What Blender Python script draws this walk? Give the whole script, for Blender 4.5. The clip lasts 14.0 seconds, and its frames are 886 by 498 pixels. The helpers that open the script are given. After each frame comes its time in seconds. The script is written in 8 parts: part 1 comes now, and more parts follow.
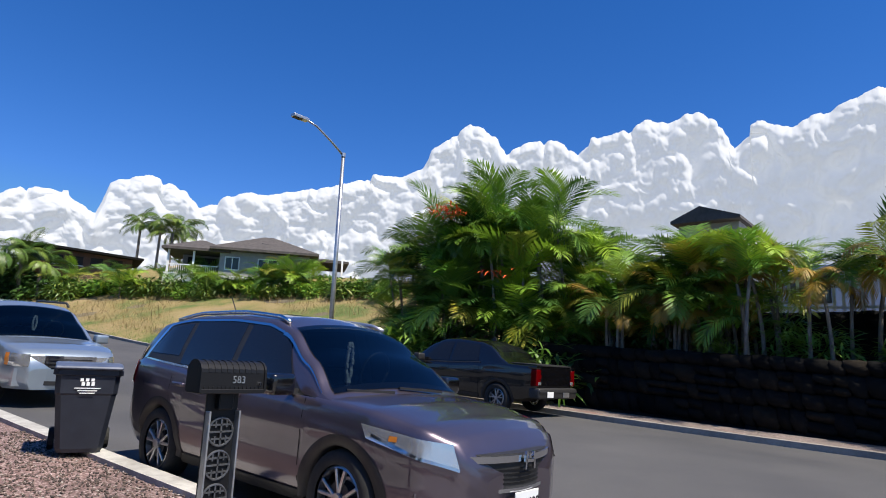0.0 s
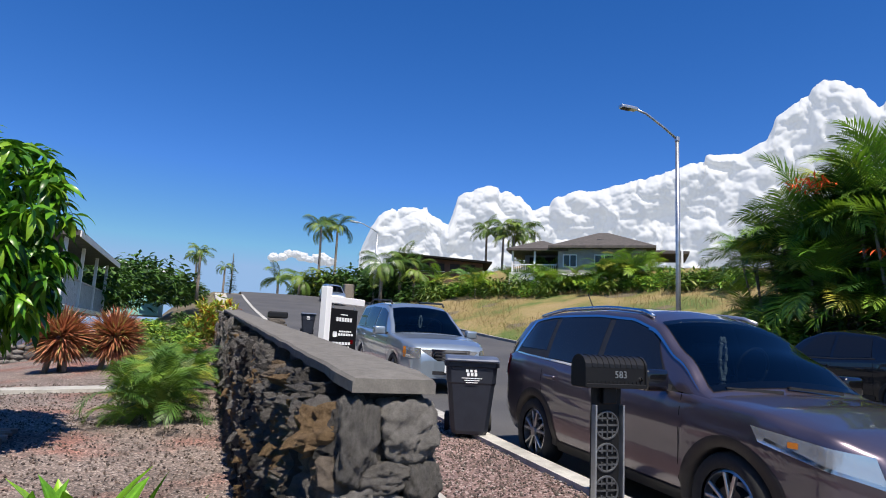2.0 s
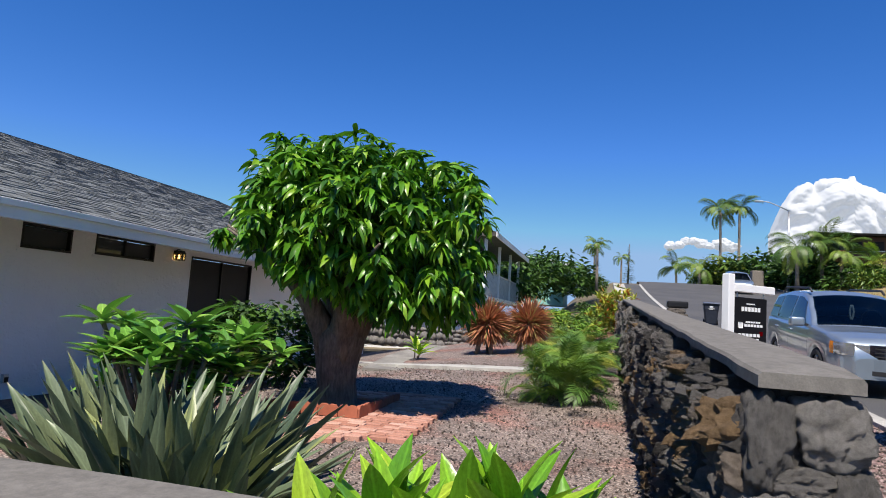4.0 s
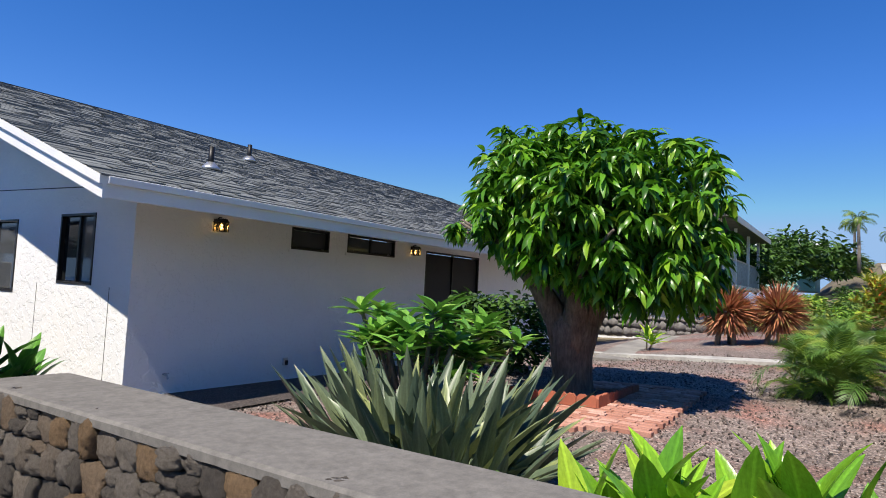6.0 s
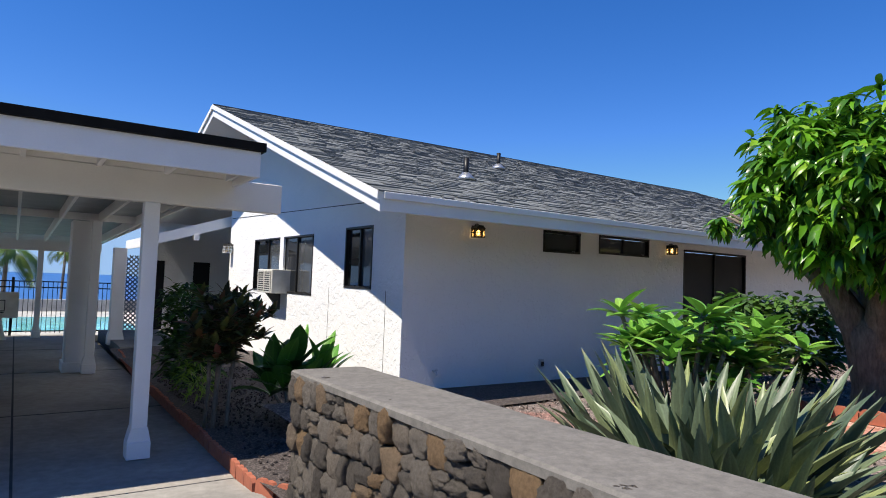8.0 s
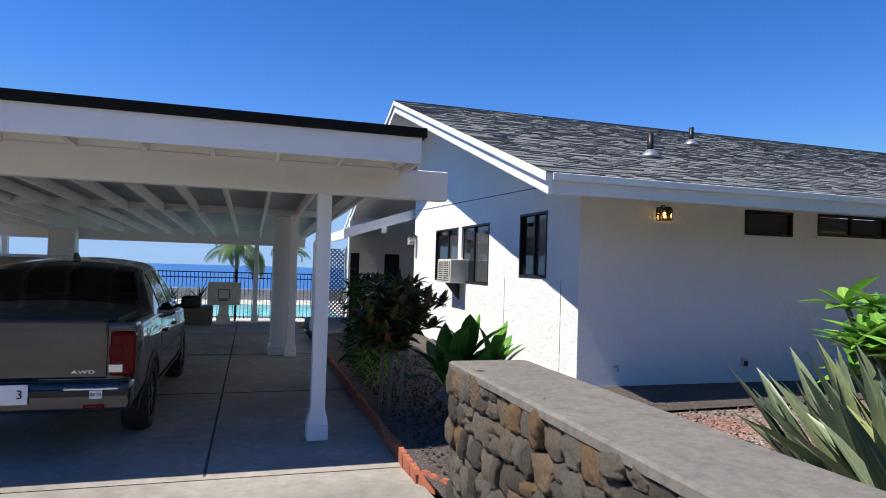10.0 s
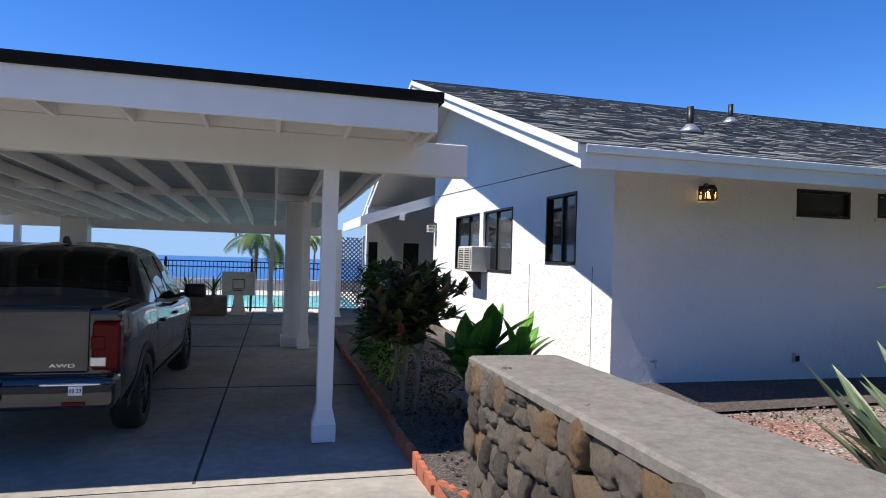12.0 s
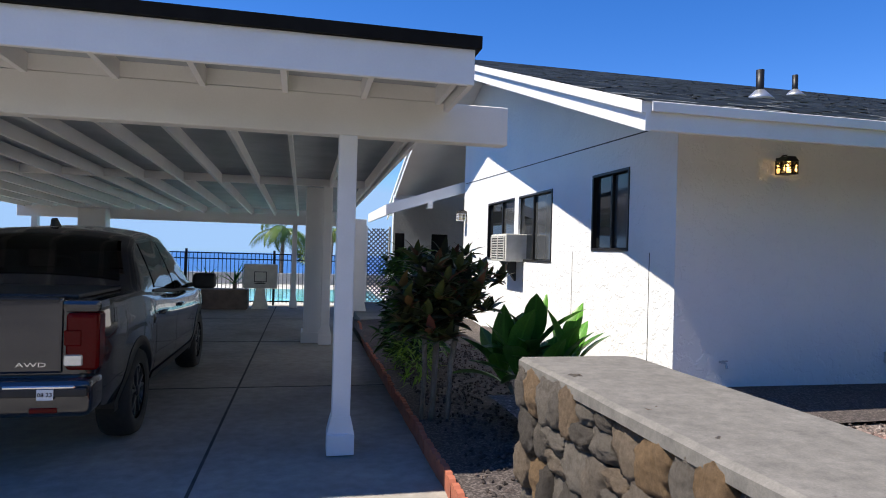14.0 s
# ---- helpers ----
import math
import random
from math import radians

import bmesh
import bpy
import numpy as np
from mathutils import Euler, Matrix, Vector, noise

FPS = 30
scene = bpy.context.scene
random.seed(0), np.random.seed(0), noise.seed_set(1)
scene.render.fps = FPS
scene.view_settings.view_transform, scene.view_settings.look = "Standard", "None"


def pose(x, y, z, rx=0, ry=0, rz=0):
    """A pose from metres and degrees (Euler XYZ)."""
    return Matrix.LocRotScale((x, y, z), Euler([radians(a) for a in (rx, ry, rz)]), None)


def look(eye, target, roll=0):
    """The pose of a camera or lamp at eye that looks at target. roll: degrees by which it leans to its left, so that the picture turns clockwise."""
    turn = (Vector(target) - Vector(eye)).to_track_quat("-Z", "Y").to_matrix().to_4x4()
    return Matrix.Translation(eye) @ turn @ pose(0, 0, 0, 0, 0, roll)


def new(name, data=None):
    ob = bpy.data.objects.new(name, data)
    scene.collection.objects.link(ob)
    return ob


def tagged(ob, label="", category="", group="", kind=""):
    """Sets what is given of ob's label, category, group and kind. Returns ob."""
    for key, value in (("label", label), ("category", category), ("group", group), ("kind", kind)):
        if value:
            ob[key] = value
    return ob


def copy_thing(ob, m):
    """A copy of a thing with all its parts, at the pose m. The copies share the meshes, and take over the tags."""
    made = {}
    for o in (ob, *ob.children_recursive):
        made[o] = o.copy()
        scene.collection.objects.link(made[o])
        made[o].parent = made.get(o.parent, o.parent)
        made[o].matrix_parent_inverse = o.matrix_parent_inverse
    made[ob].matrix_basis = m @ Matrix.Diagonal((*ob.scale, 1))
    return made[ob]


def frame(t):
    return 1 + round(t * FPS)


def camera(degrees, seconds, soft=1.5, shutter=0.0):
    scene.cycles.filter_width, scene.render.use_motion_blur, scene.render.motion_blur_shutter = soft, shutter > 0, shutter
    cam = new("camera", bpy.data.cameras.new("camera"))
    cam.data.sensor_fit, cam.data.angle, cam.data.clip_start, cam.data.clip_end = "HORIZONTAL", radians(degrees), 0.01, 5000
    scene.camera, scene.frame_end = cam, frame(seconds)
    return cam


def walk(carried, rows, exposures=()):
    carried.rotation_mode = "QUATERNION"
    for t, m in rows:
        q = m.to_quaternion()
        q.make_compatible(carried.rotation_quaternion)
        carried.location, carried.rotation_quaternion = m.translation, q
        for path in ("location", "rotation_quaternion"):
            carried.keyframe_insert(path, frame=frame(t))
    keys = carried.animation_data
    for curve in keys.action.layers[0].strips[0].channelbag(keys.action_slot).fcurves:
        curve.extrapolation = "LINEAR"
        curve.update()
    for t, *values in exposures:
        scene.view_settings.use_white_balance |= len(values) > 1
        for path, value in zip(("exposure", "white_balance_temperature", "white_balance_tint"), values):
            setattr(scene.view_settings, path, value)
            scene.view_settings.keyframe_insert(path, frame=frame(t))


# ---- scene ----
cam = camera(70.4, 14.0, 1.0)
METRES, EYE, TILT, LEAN, TURN = 2.75, 1.5, 0.0, 0.0, 39.3
ROWS = [
    (0.0, 0.0, 0.0, 0.0, -0.44, 10.6, -2.36),
    (0.5, -0.022, -0.0032, 0.0003, 8.03, 10.19, -2.48),
    (1.0, -0.0445, -0.0069, -0.0001, 15.2, 9.73, -2.55),
    (1.5, -0.0636, -0.0114, -0.0008, 21.73, 9.25, -2.63),
    (2.0, -0.0774, -0.0139, -0.0016, 29.6, 8.71, -2.83),
    (2.5, -0.0816, -0.009, 0.0001, 39.22, 8.09, -3.21),
    (3.0, -0.0796, -0.0006, 0.0, 49.1, 7.3, -3.68),
    (3.5, -0.0659, -0.0051, -0.0012, 57.8, 6.48, -3.85),
    (6.0, -0.0848, -0.0775, -0.0131, 84.43, 3.67, -2.8),
    (6.5, -0.0825, -0.0906, -0.0135, 89.99, 3.51, -2.6),
    (7.0, -0.0805, -0.1024, -0.0138, 96.36, 3.34, -2.48),
    (7.5, -0.0813, -0.1151, -0.0155, 101.72, 3.15, -2.3),
    (8.0, -0.0897, -0.1262, -0.0168, 106.43, 2.93, -2.14),
    (8.5, -0.1121, -0.1268, -0.0192, 112.64, 2.67, -2.04),
    (9.0, -0.1541, -0.1115, -0.0185, 118.24, 2.44, -1.86),
    (11.5, -0.4263, -0.1939, -0.0524, 125.36, 0.95, -1.68),
    (12.0, -0.4715, -0.2406, -0.0574, 125.67, 0.76, -1.67),
    (12.5, -0.5181, -0.2852, -0.0619, 126.58, 0.73, -1.65),
    (13.0, -0.5909, -0.3289, -0.0773, 127.81, 0.73, -1.6),
    (13.5, -0.6603, -0.3816, -0.0918, 128.04, 0.59, -1.62),
    (14.0, -0.7254, -0.4547, -0.1001, 128.17, 0.29, -1.56),
]
walk(cam, [(t, pose(0, 0, EYE, TILT, LEAN, TURN) @ pose(METRES * x, METRES * y, METRES * z, 90 + pitch, roll, yaw)) for t, x, y, z, yaw, pitch, roll in ROWS],
     [(0.0, 0.42, 6950, 10), (1.0, 0.35, 6950, 10), (3.5, 0.37, 6950, 10), (6.0, 0.44, 6950, 10), (9.0, 0.53, 6950, 10), (11.5, 0.61, 6900, 10), (14.0, 0.67, 6900, 10)])

# ---- light ----
SUN_TRAVEL = Vector((-1.0, -0.02, -1.64))       # the way the sunlight goes
to_sun = -SUN_TRAVEL.normalized()
world = bpy.data.worlds.new("sky")
scene.world = world
world.use_nodes = True
wn = world.node_tree
sky = wn.nodes.new("ShaderNodeTexSky")
sky.sky_type = "NISHITA"
sky.sun_disc = False
sky.sun_elevation = math.asin(to_sun.z)
sky.sun_rotation = math.atan2(to_sun.x, to_sun.y)
sky.altitude = 60
sky.air_density = 0.85
sky.dust_density = 0.0
sky.ozone_density = 3.0
wn.nodes["Background"].inputs["Strength"].default_value = 0.120
tone = wn.nodes.new("ShaderNodeHueSaturation")       # the clip's deep tropical blue
tone.inputs["Saturation"].default_value = 1.33
tone.inputs["Hue"].default_value = 0.5
wn.links.new(sky.outputs["Color"], tone.inputs["Color"])
tint = wn.nodes.new("ShaderNodeMix")
tint.data_type, tint.blend_type = "RGBA", "MULTIPLY"
tint.inputs[0].default_value = 1.0
tint.inputs[7].default_value = (0.78, 0.8, 1.08, 1)
wn.links.new(tone.outputs["Color"], tint.inputs[6])
haze = wn.nodes.new("ShaderNodeMix")                 # the sea haze stays pale blue at the horizon
haze.data_type, haze.blend_type = "RGBA", "DARKEN"
haze.inputs[0].default_value = 1.0
haze.inputs[7].default_value = (1.9, 3.2, 5.4, 1)
wn.links.new(tint.outputs[2], haze.inputs[6])
wn.links.new(haze.outputs[2], wn.nodes["Background"].inputs["Color"])
sun = new("sun", bpy.data.lights.new("sun", "SUN"))
sun.data.energy = 5.3
sun.data.angle = radians(0.53)
sun.data.color = (1.0, 0.955, 0.88)
sun.matrix_world = look((40, 0, 70), Vector((40, 0, 70)) + SUN_TRAVEL)

# ---- materials ----
class Nodes:
    """A small builder for one node material."""

    def __init__(self, name, rough=0.7, metal=0.0, spec=0.5):
        self.mat = bpy.data.materials.new(name)
        self.mat.use_nodes = True
        self.t = self.mat.node_tree
        self.b = self.t.nodes["Principled BSDF"]
        self.b.inputs["Roughness"].default_value = rough
        self.b.inputs["Metallic"].default_value = metal
        self.b.inputs["Specular IOR Level"].default_value = spec
        self.co = self.t.nodes.new("ShaderNodeTexCoord").outputs["Object"]

    def add(self, kind, **sockets):
        n = self.t.nodes.new(kind)
        for k, v in sockets.items():
            s = n.inputs[k.replace("_", " ")]
            if hasattr(v, "is_output"):
                self.t.links.new(v, s)
            else:
                s.default_value = v
        return n

    def noise(self, scale, detail=5.0, rough=0.55, co=None):
        return self.add("ShaderNodeTexNoise", Vector=co or self.co, Scale=scale, Detail=detail, Roughness=rough).outputs["Fac"]

    def voronoi(self, scale, feature="F1", out="Distance", co=None):
        n = self.add("ShaderNodeTexVoronoi", Vector=co or self.co, Scale=scale)
        n.feature = feature
        return n.outputs[out]

    def ramp(self, fac, stops):
        n = self.add("ShaderNodeValToRGB", Fac=fac)
        e = n.color_ramp.elements
        while len(e) < len(stops):
            e.new(0.5)
        for q, (p, c) in zip(e, stops):
            q.position = p
            q.color = (*c, 1) if isinstance(c, tuple) else (c, c, c, 1)
        return n.outputs["Color"]

    def mix(self, fac, a, b, how="MIX"):
        n = self.t.nodes.new("ShaderNodeMix")
        n.data_type, n.blend_type = "RGBA", how
        for s, v in ((n.inputs[0], fac), (n.inputs[6], a), (n.inputs[7], b)):
            if hasattr(v, "is_output"):
                self.t.links.new(v, s)
            else:
                s.default_value = (*v, 1) if isinstance(v, tuple) else v
        return n.outputs[2]

    def random(self):
        return self.t.nodes.new("ShaderNodeObjectInfo").outputs["Random"]

    def island(self):
        return self.t.nodes.new("ShaderNodeNewGeometry").outputs["Random Per Island"]

    def color(self, v):
        if isinstance(v, tuple):
            self.b.inputs["Base Color"].default_value = (*v, 1)
        else:
            self.t.links.new(v, self.b.inputs["Base Color"])
        return self

    def rough(self, v):
        self.t.links.new(v, self.b.inputs["Roughness"])
        return self

    def bump(self, height, strength=0.4, distance=0.01):
        n = self.add("ShaderNodeBump", Height=height, Strength=strength, Distance=distance)
        self.t.links.new(n.outputs["Normal"], self.b.inputs["Normal"])
        return self


def worn(name, base, dark, scale=6.0, rough=0.7, metal=0.0, grain=90.0, bump=0.15, spec=0.5):
    """A paint or plain surface with broad stains and a fine grain."""
    m = Nodes(name, rough, metal, spec)
    big = m.ramp(m.noise(scale, 4), [(0.35, dark), (0.65, base)])
    fine = m.noise(grain, 3)
    m.color(m.mix(0.12, big, fine, "OVERLAY"))
    if bump:
        m.bump(fine, bump, 0.004)
    return m.mat


def plain(name, c, rough=0.5, metal=0.0, spec=0.5, coat=0.0):
    m = Nodes(name, rough, metal, spec)
    v = m.noise(14.0, 3)
    m.color(m.mix(0.1, c, v, "OVERLAY"))
    m.b.inputs["Coat Weight"].default_value = coat
    m.b.inputs["Coat Roughness"].default_value = 0.03
    return m.mat


def leaf_mat(name, dark, light, rough=0.42, tip=None, object_random=False, thin=0.35, spread=(0.1, 0.9), rib=0.0):
    m = Nodes(name, rough, 0.0, 0.45)
    r = m.random() if object_random else m.island()
    c = m.ramp(r, [(spread[0], dark), (spread[1], light)])
    if tip:
        c = m.ramp(r, [(0.08, dark), (0.8, light), (0.93, tip)])
    c = m.mix(0.2, c, m.noise(60.0, 2), "OVERLAY")
    if rib:                                    # pale midrib and fine lengthwise veins; the leaf runs along its own y
        across = m.add("ShaderNodeSeparateXYZ", Vector=m.co).outputs["X"]
        off = m.add("ShaderNodeMath", Value=across)
        off.operation = "ABSOLUTE"
        far = m.add("ShaderNodeMapRange", Value=off.outputs[0], From_Max=rib)
        c = m.mix(0.55, c, m.ramp(far.outputs[0], [(0.0, 0.78), (0.07, 0.62), (0.13, 0.40), (0.8, 0.5), (1.0, 0.42)]), "OVERLAY")
        veins = m.noise(7.0, 4, 0.6, m.add("ShaderNodeMapping", Vector=m.co, Scale=(14.0, 1.2, 14.0)).outputs["Vector"])
        c = m.mix(0.45, c, veins, "OVERLAY")
        m.bump(veins, 0.25, 0.004)
    m.color(c)
    tr = m.add("ShaderNodeBsdfTranslucent", Color=c)
    mx = m.add("ShaderNodeMixShader", Fac=thin)
    m.t.links.new(m.b.outputs["BSDF"], mx.inputs[1])
    m.t.links.new(tr.outputs["BSDF"], mx.inputs[2])
    m.t.links.new(mx.outputs["Shader"], m.t.nodes["Material Output"].inputs["Surface"])
    return m.mat


def glow(name, c, strength):
    m = Nodes(name)
    m.color(c)
    m.b.inputs["Emission Color"].default_value = (*c, 1)
    m.b.inputs["Emission Strength"].default_value = strength
    return m.mat


def glass(name, c=(0.02, 0.025, 0.03), rough=0.03):
    m = Nodes(name, rough, 0.0, 0.6)
    m.color(c)
    return m.mat


def clear_glass(name, tint=(0.75, 0.82, 0.82), keep=0.75):
    m = Nodes(name, 0.02)
    tr = m.add("ShaderNodeBsdfTransparent", Color=(*tint, 1))
    gl = m.add("ShaderNodeBsdfGlossy", Roughness=0.02)
    fr = m.add("ShaderNodeFresnel", IOR=1.5)
    mx = m.add("ShaderNodeMixShader", Fac=fr.outputs["Fac"])
    m.t.links.new(tr.outputs["BSDF"], mx.inputs[1])
    m.t.links.new(gl.outputs["BSDF"], mx.inputs[2])
    m.t.links.new(mx.outputs["Shader"], m.t.nodes["Material Output"].inputs["Surface"])
    return m.mat


def make_asphalt():
    m = Nodes("asphalt", 0.88)
    big = m.ramp(m.noise(0.35, 5), [(0.3, (0.052, 0.052, 0.056)), (0.7, (0.085, 0.083, 0.083))])
    fine = m.noise(160.0, 3)
    m.color(m.mix(0.35, big, fine, "OVERLAY")).bump(fine, 0.5, 0.006)
    return m.mat


def make_concrete(name, light, dark, stain=0.8):
    m = Nodes(name, 0.9, 0.0, 0.15)
    big = m.ramp(m.noise(stain, 6, 0.6), [(0.3, dark), (0.62, light)])
    mid = m.noise(9.0, 6, 0.65)
    fine = m.noise(140.0, 4)
    c = m.mix(0.4, big, mid, "OVERLAY")
    m.color(m.mix(0.25, c, fine, "OVERLAY")).bump(m.mix(0.5, mid, fine), 0.35, 0.006)
    return m.mat


def make_gravel(name, colors, scale=55.0, patch=None):
    m = Nodes(name, 0.9)
    cell = m.voronoi(scale, out="Color")
    sep = m.add("ShaderNodeSeparateColor", Color=cell).outputs[0]
    d = m.voronoi(scale)
    c = m.ramp(sep, colors)
    if patch:                                  # drifts of red cinder
        c = m.mix(m.ramp(m.noise(0.55, 6, 0.65), [(0.52, 0.0), (0.66, 0.75)]), c, m.mix(1.0, c, patch, "MULTIPLY"))
    big = m.ramp(m.noise(1.2, 5), [(0.35, 0.32), (0.7, 0.72)])
    m.color(m.mix(0.55, c, big, "OVERLAY")).bump(d, -0.9, 0.02)
    return m.mat


def make_lava(name, lo, hi, brown, rand=True):
    m = Nodes(name, 0.9)
    r = m.random() if rand else m.island()
    base = m.ramp(r, [(0.0, lo), (0.55, hi), (0.78, hi), (0.93, brown)])
    n1, n2 = m.noise(9.0, 6, 0.7), m.noise(70.0, 5, 0.7)
    pores = m.voronoi(85.0)
    c = m.mix(0.7, base, n1, "OVERLAY")
    c = m.mix(0.45, c, n2, "OVERLAY")
    h = m.mix(0.5, n2, pores)
    m.color(c).bump(m.mix(0.45, h, n1), 1.0, 0.035)
    m.b.inputs["Specular IOR Level"].default_value = 0.2
    return m.mat


def make_stucco():
    m = Nodes("white_stucco", 0.75, 0, 0.3)
    lumps = m.noise(11.0, 6, 0.7)
    swirl = m.ramp(m.noise(7.5, 3, 0.6), [(0.45, 0.0), (0.52, 1.0)])
    dirt = m.ramp(m.noise(0.9, 5), [(0.25, (0.74, 0.75, 0.77)), (0.6, (0.80, 0.80, 0.80))])
    m.color(dirt).bump(m.mix(0.5, lumps, swirl), 0.45, 0.018)
    return m.mat


def make_shingle(name, dark, light):
    m = Nodes(name, 0.92)
    c = m.ramp(m.island(), [(0.0, dark), (1.0, light)])
    fine = m.noise(220.0, 3)
    big = m.ramp(m.noise(1.6, 4), [(0.3, 0.42), (0.7, 0.6)])
    m.color(m.mix(0.4, m.mix(0.5, c, fine, "OVERLAY"), big, "OVERLAY")).bump(fine, 0.5, 0.005)
    return m.mat


def make_bark(name, dark, light):
    m = Nodes(name, 0.9)
    st = m.add("ShaderNodeMapping", Vector=m.co, Scale=(1.0, 1.0, 0.22)).outputs["Vector"]
    n = m.noise(26.0, 6, 0.7, st)
    big = m.noise(4.0, 4)
    m.color(m.mix(0.6, m.ramp(n, [(0.3, dark), (0.68, light)]), big, "OVERLAY")).bump(n, 0.8, 0.03)
    return m.mat


def make_ground():
    m = Nodes("earth", 0.95)
    n = m.noise(0.25, 6)
    c = m.ramp(n, [(0.3, (0.09, 0.075, 0.05)), (0.6, (0.16, 0.13, 0.08))])
    m.color(m.mix(0.4, c, m.noise(25.0, 4), "OVERLAY")).bump(m.noise(40.0, 4), 0.5, 0.03)
    return m.mat


def make_dry_grass():
    m = Nodes("dry_grass_soil", 0.95)
    n = m.noise(0.22, 6, 0.6)
    c = m.ramp(n, [(0.36, (0.10, 0.14, 0.03)), (0.47, (0.24, 0.19, 0.07)), (0.7, (0.33, 0.24, 0.12))])
    m.color(m.mix(0.5, c, m.noise(9.0, 6), "OVERLAY")).bump(m.noise(14.0, 5), 0.8, 0.1)
    return m.mat


def make_sea():
    m = Nodes("sea_water", 0.3, 0.0, 0.15)
    st = m.add("ShaderNodeMapping", Vector=m.co, Scale=(0.004, 0.02, 1.0)).outputs["Vector"]
    n = m.noise(1.0, 6, 0.6, st)
    m.color(m.ramp(n, [(0.3, (0.012, 0.075, 0.26)), (0.7, (0.02, 0.11, 0.34))]))
    return m.mat


def make_pool():
    m = Nodes("pool_water", 0.08)
    m.color(m.ramp(m.noise(1.3, 3), [(0.35, (0.10, 0.52, 0.55)), (0.65, (0.22, 0.70, 0.70))]))
    m.bump(m.noise(5.0, 3), 0.15, 0.03)
    return m.mat


def make_brick():
    m = Nodes("red_brick", 0.85)
    c = m.ramp(m.random(), [(0.0, (0.34, 0.15, 0.105)), (0.5, (0.44, 0.22, 0.165)), (1.0, (0.52, 0.32, 0.26))])
    n = m.noise(45.0, 5)
    m.color(m.mix(0.5, c, n, "OVERLAY")).bump(n, 0.4, 0.006)
    return m.mat


def make_paint_car(name, c, metal=0.45, rough=0.28):
    m = Nodes(name, rough, metal, 0.5)
    v = m.noise(3.0, 3)
    m.color(m.mix(0.12, c, v, "OVERLAY"))
    m.b.inputs["Coat Weight"].default_value = 1.0
    m.b.inputs["Coat Roughness"].default_value = 0.03
    return m.mat


ASPHALT = make_asphalt()
CONCRETE = make_concrete("driveway_concrete", (0.30, 0.285, 0.26), (0.15, 0.143, 0.135), 0.55)
SLAB = make_concrete("carport_concrete", (0.35, 0.322, 0.285), (0.185, 0.172, 0.155), 0.5)
CONCRETE_LIGHT = make_concrete("kerb_concrete", (0.46, 0.45, 0.42), (0.3, 0.29, 0.27), 2.0)
CAP = make_concrete("cap_concrete", (0.165, 0.155, 0.141), (0.128, 0.121, 0.112), 22.0)
GRAVEL = make_gravel("red_gravel", [(0.0, (0.06, 0.05, 0.046)), (0.4, (0.135, 0.108, 0.097)), (0.75, (0.205, 0.152, 0.132)), (0.97, (0.36, 0.30, 0.27))], 55.0, (1.25, 0.62, 0.52))
VERGE = make_gravel("red_verge_gravel", [(0.0, (0.07, 0.045, 0.042)), (0.4, (0.16, 0.10, 0.09)), (0.75, (0.25, 0.16, 0.145)), (0.97, (0.42, 0.33, 0.31))])
CINDER = make_gravel("dark_cinder", [(0.0, (0.024, 0.019, 0.018)), (0.6, (0.052, 0.04, 0.037)), (0.95, (0.12, 0.10, 0.092))], 70.0)
RED_CINDER = make_gravel("red_cinder", [(0.0, (0.10, 0.035, 0.025)), (0.6, (0.2, 0.075, 0.05)), (0.95, (0.28, 0.14, 0.10))], 45.0)
PEBBLE = worn("pebble", (0.22, 0.17, 0.16), (0.11, 0.085, 0.08), 9.0, 0.9)
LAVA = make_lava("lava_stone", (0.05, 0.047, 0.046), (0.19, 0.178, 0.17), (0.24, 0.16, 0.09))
# lighter copy of the lava: the sun on the wall's end is in the colour
LAVA_END_LIT = make_lava("lava_stone_end_lit", (0.10, 0.095, 0.09), (0.25, 0.235, 0.22), (0.26, 0.2, 0.15))
LAVA_WARM = make_lava("lava_stone_warm", (0.085, 0.074, 0.066), (0.20, 0.175, 0.15), (0.25, 0.165, 0.095))
# dark lava set blacker than real rock, holding the deep shade below the palms
LAVA_SHADED = make_lava("lava_stone_shaded", (0.005, 0.005, 0.005), (0.012, 0.0115, 0.011), (0.02, 0.016, 0.012), False)
LAVA_SHADED.node_tree.nodes["Principled BSDF"].inputs["Specular IOR Level"].default_value = 0.1
MORTAR = make_concrete("dark_mortar", (0.085, 0.08, 0.077), (0.045, 0.043, 0.042), 5.0)
STUCCO = make_stucco()
WHITE = worn("white_paint", (0.80, 0.80, 0.80), (0.74, 0.74, 0.74), 1.5, 0.5, 0, 60.0, 0.05)
CREAM = worn("cream_paint_and_bounce", (0.80, 0.78, 0.74), (0.74, 0.72, 0.68), 1.5, 0.55, 0, 60.0, 0.05)
GREY_WALL = worn("grey_siding", (0.34, 0.33, 0.32), (0.28, 0.27, 0.26), 2.0, 0.7)
TEAL = worn("teal_siding", (0.24, 0.52, 0.46), (0.2, 0.46, 0.41), 2.0, 0.7)
BROWN = worn("brown_siding", (0.12, 0.065, 0.045), (0.08, 0.045, 0.035), 2.0, 0.75)
SHINGLE = make_shingle("grey_shingle", (0.082, 0.09, 0.092), (0.168, 0.18, 0.182))
SHINGLE_FAR = worn("brown_grey_shingle", (0.095, 0.083, 0.076), (0.06, 0.053, 0.05), 3.0, 0.9, 0, 30.0, 0.3)
ROOF_EDGE = worn("black_shingle_edge", (0.010, 0.010, 0.010), (0.006, 0.006, 0.006), 5.0, 0.95, spec=0.2)
# near-black fill: the shade of unlit rooms is put into the colour
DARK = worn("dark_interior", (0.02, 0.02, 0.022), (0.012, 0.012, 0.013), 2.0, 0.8)
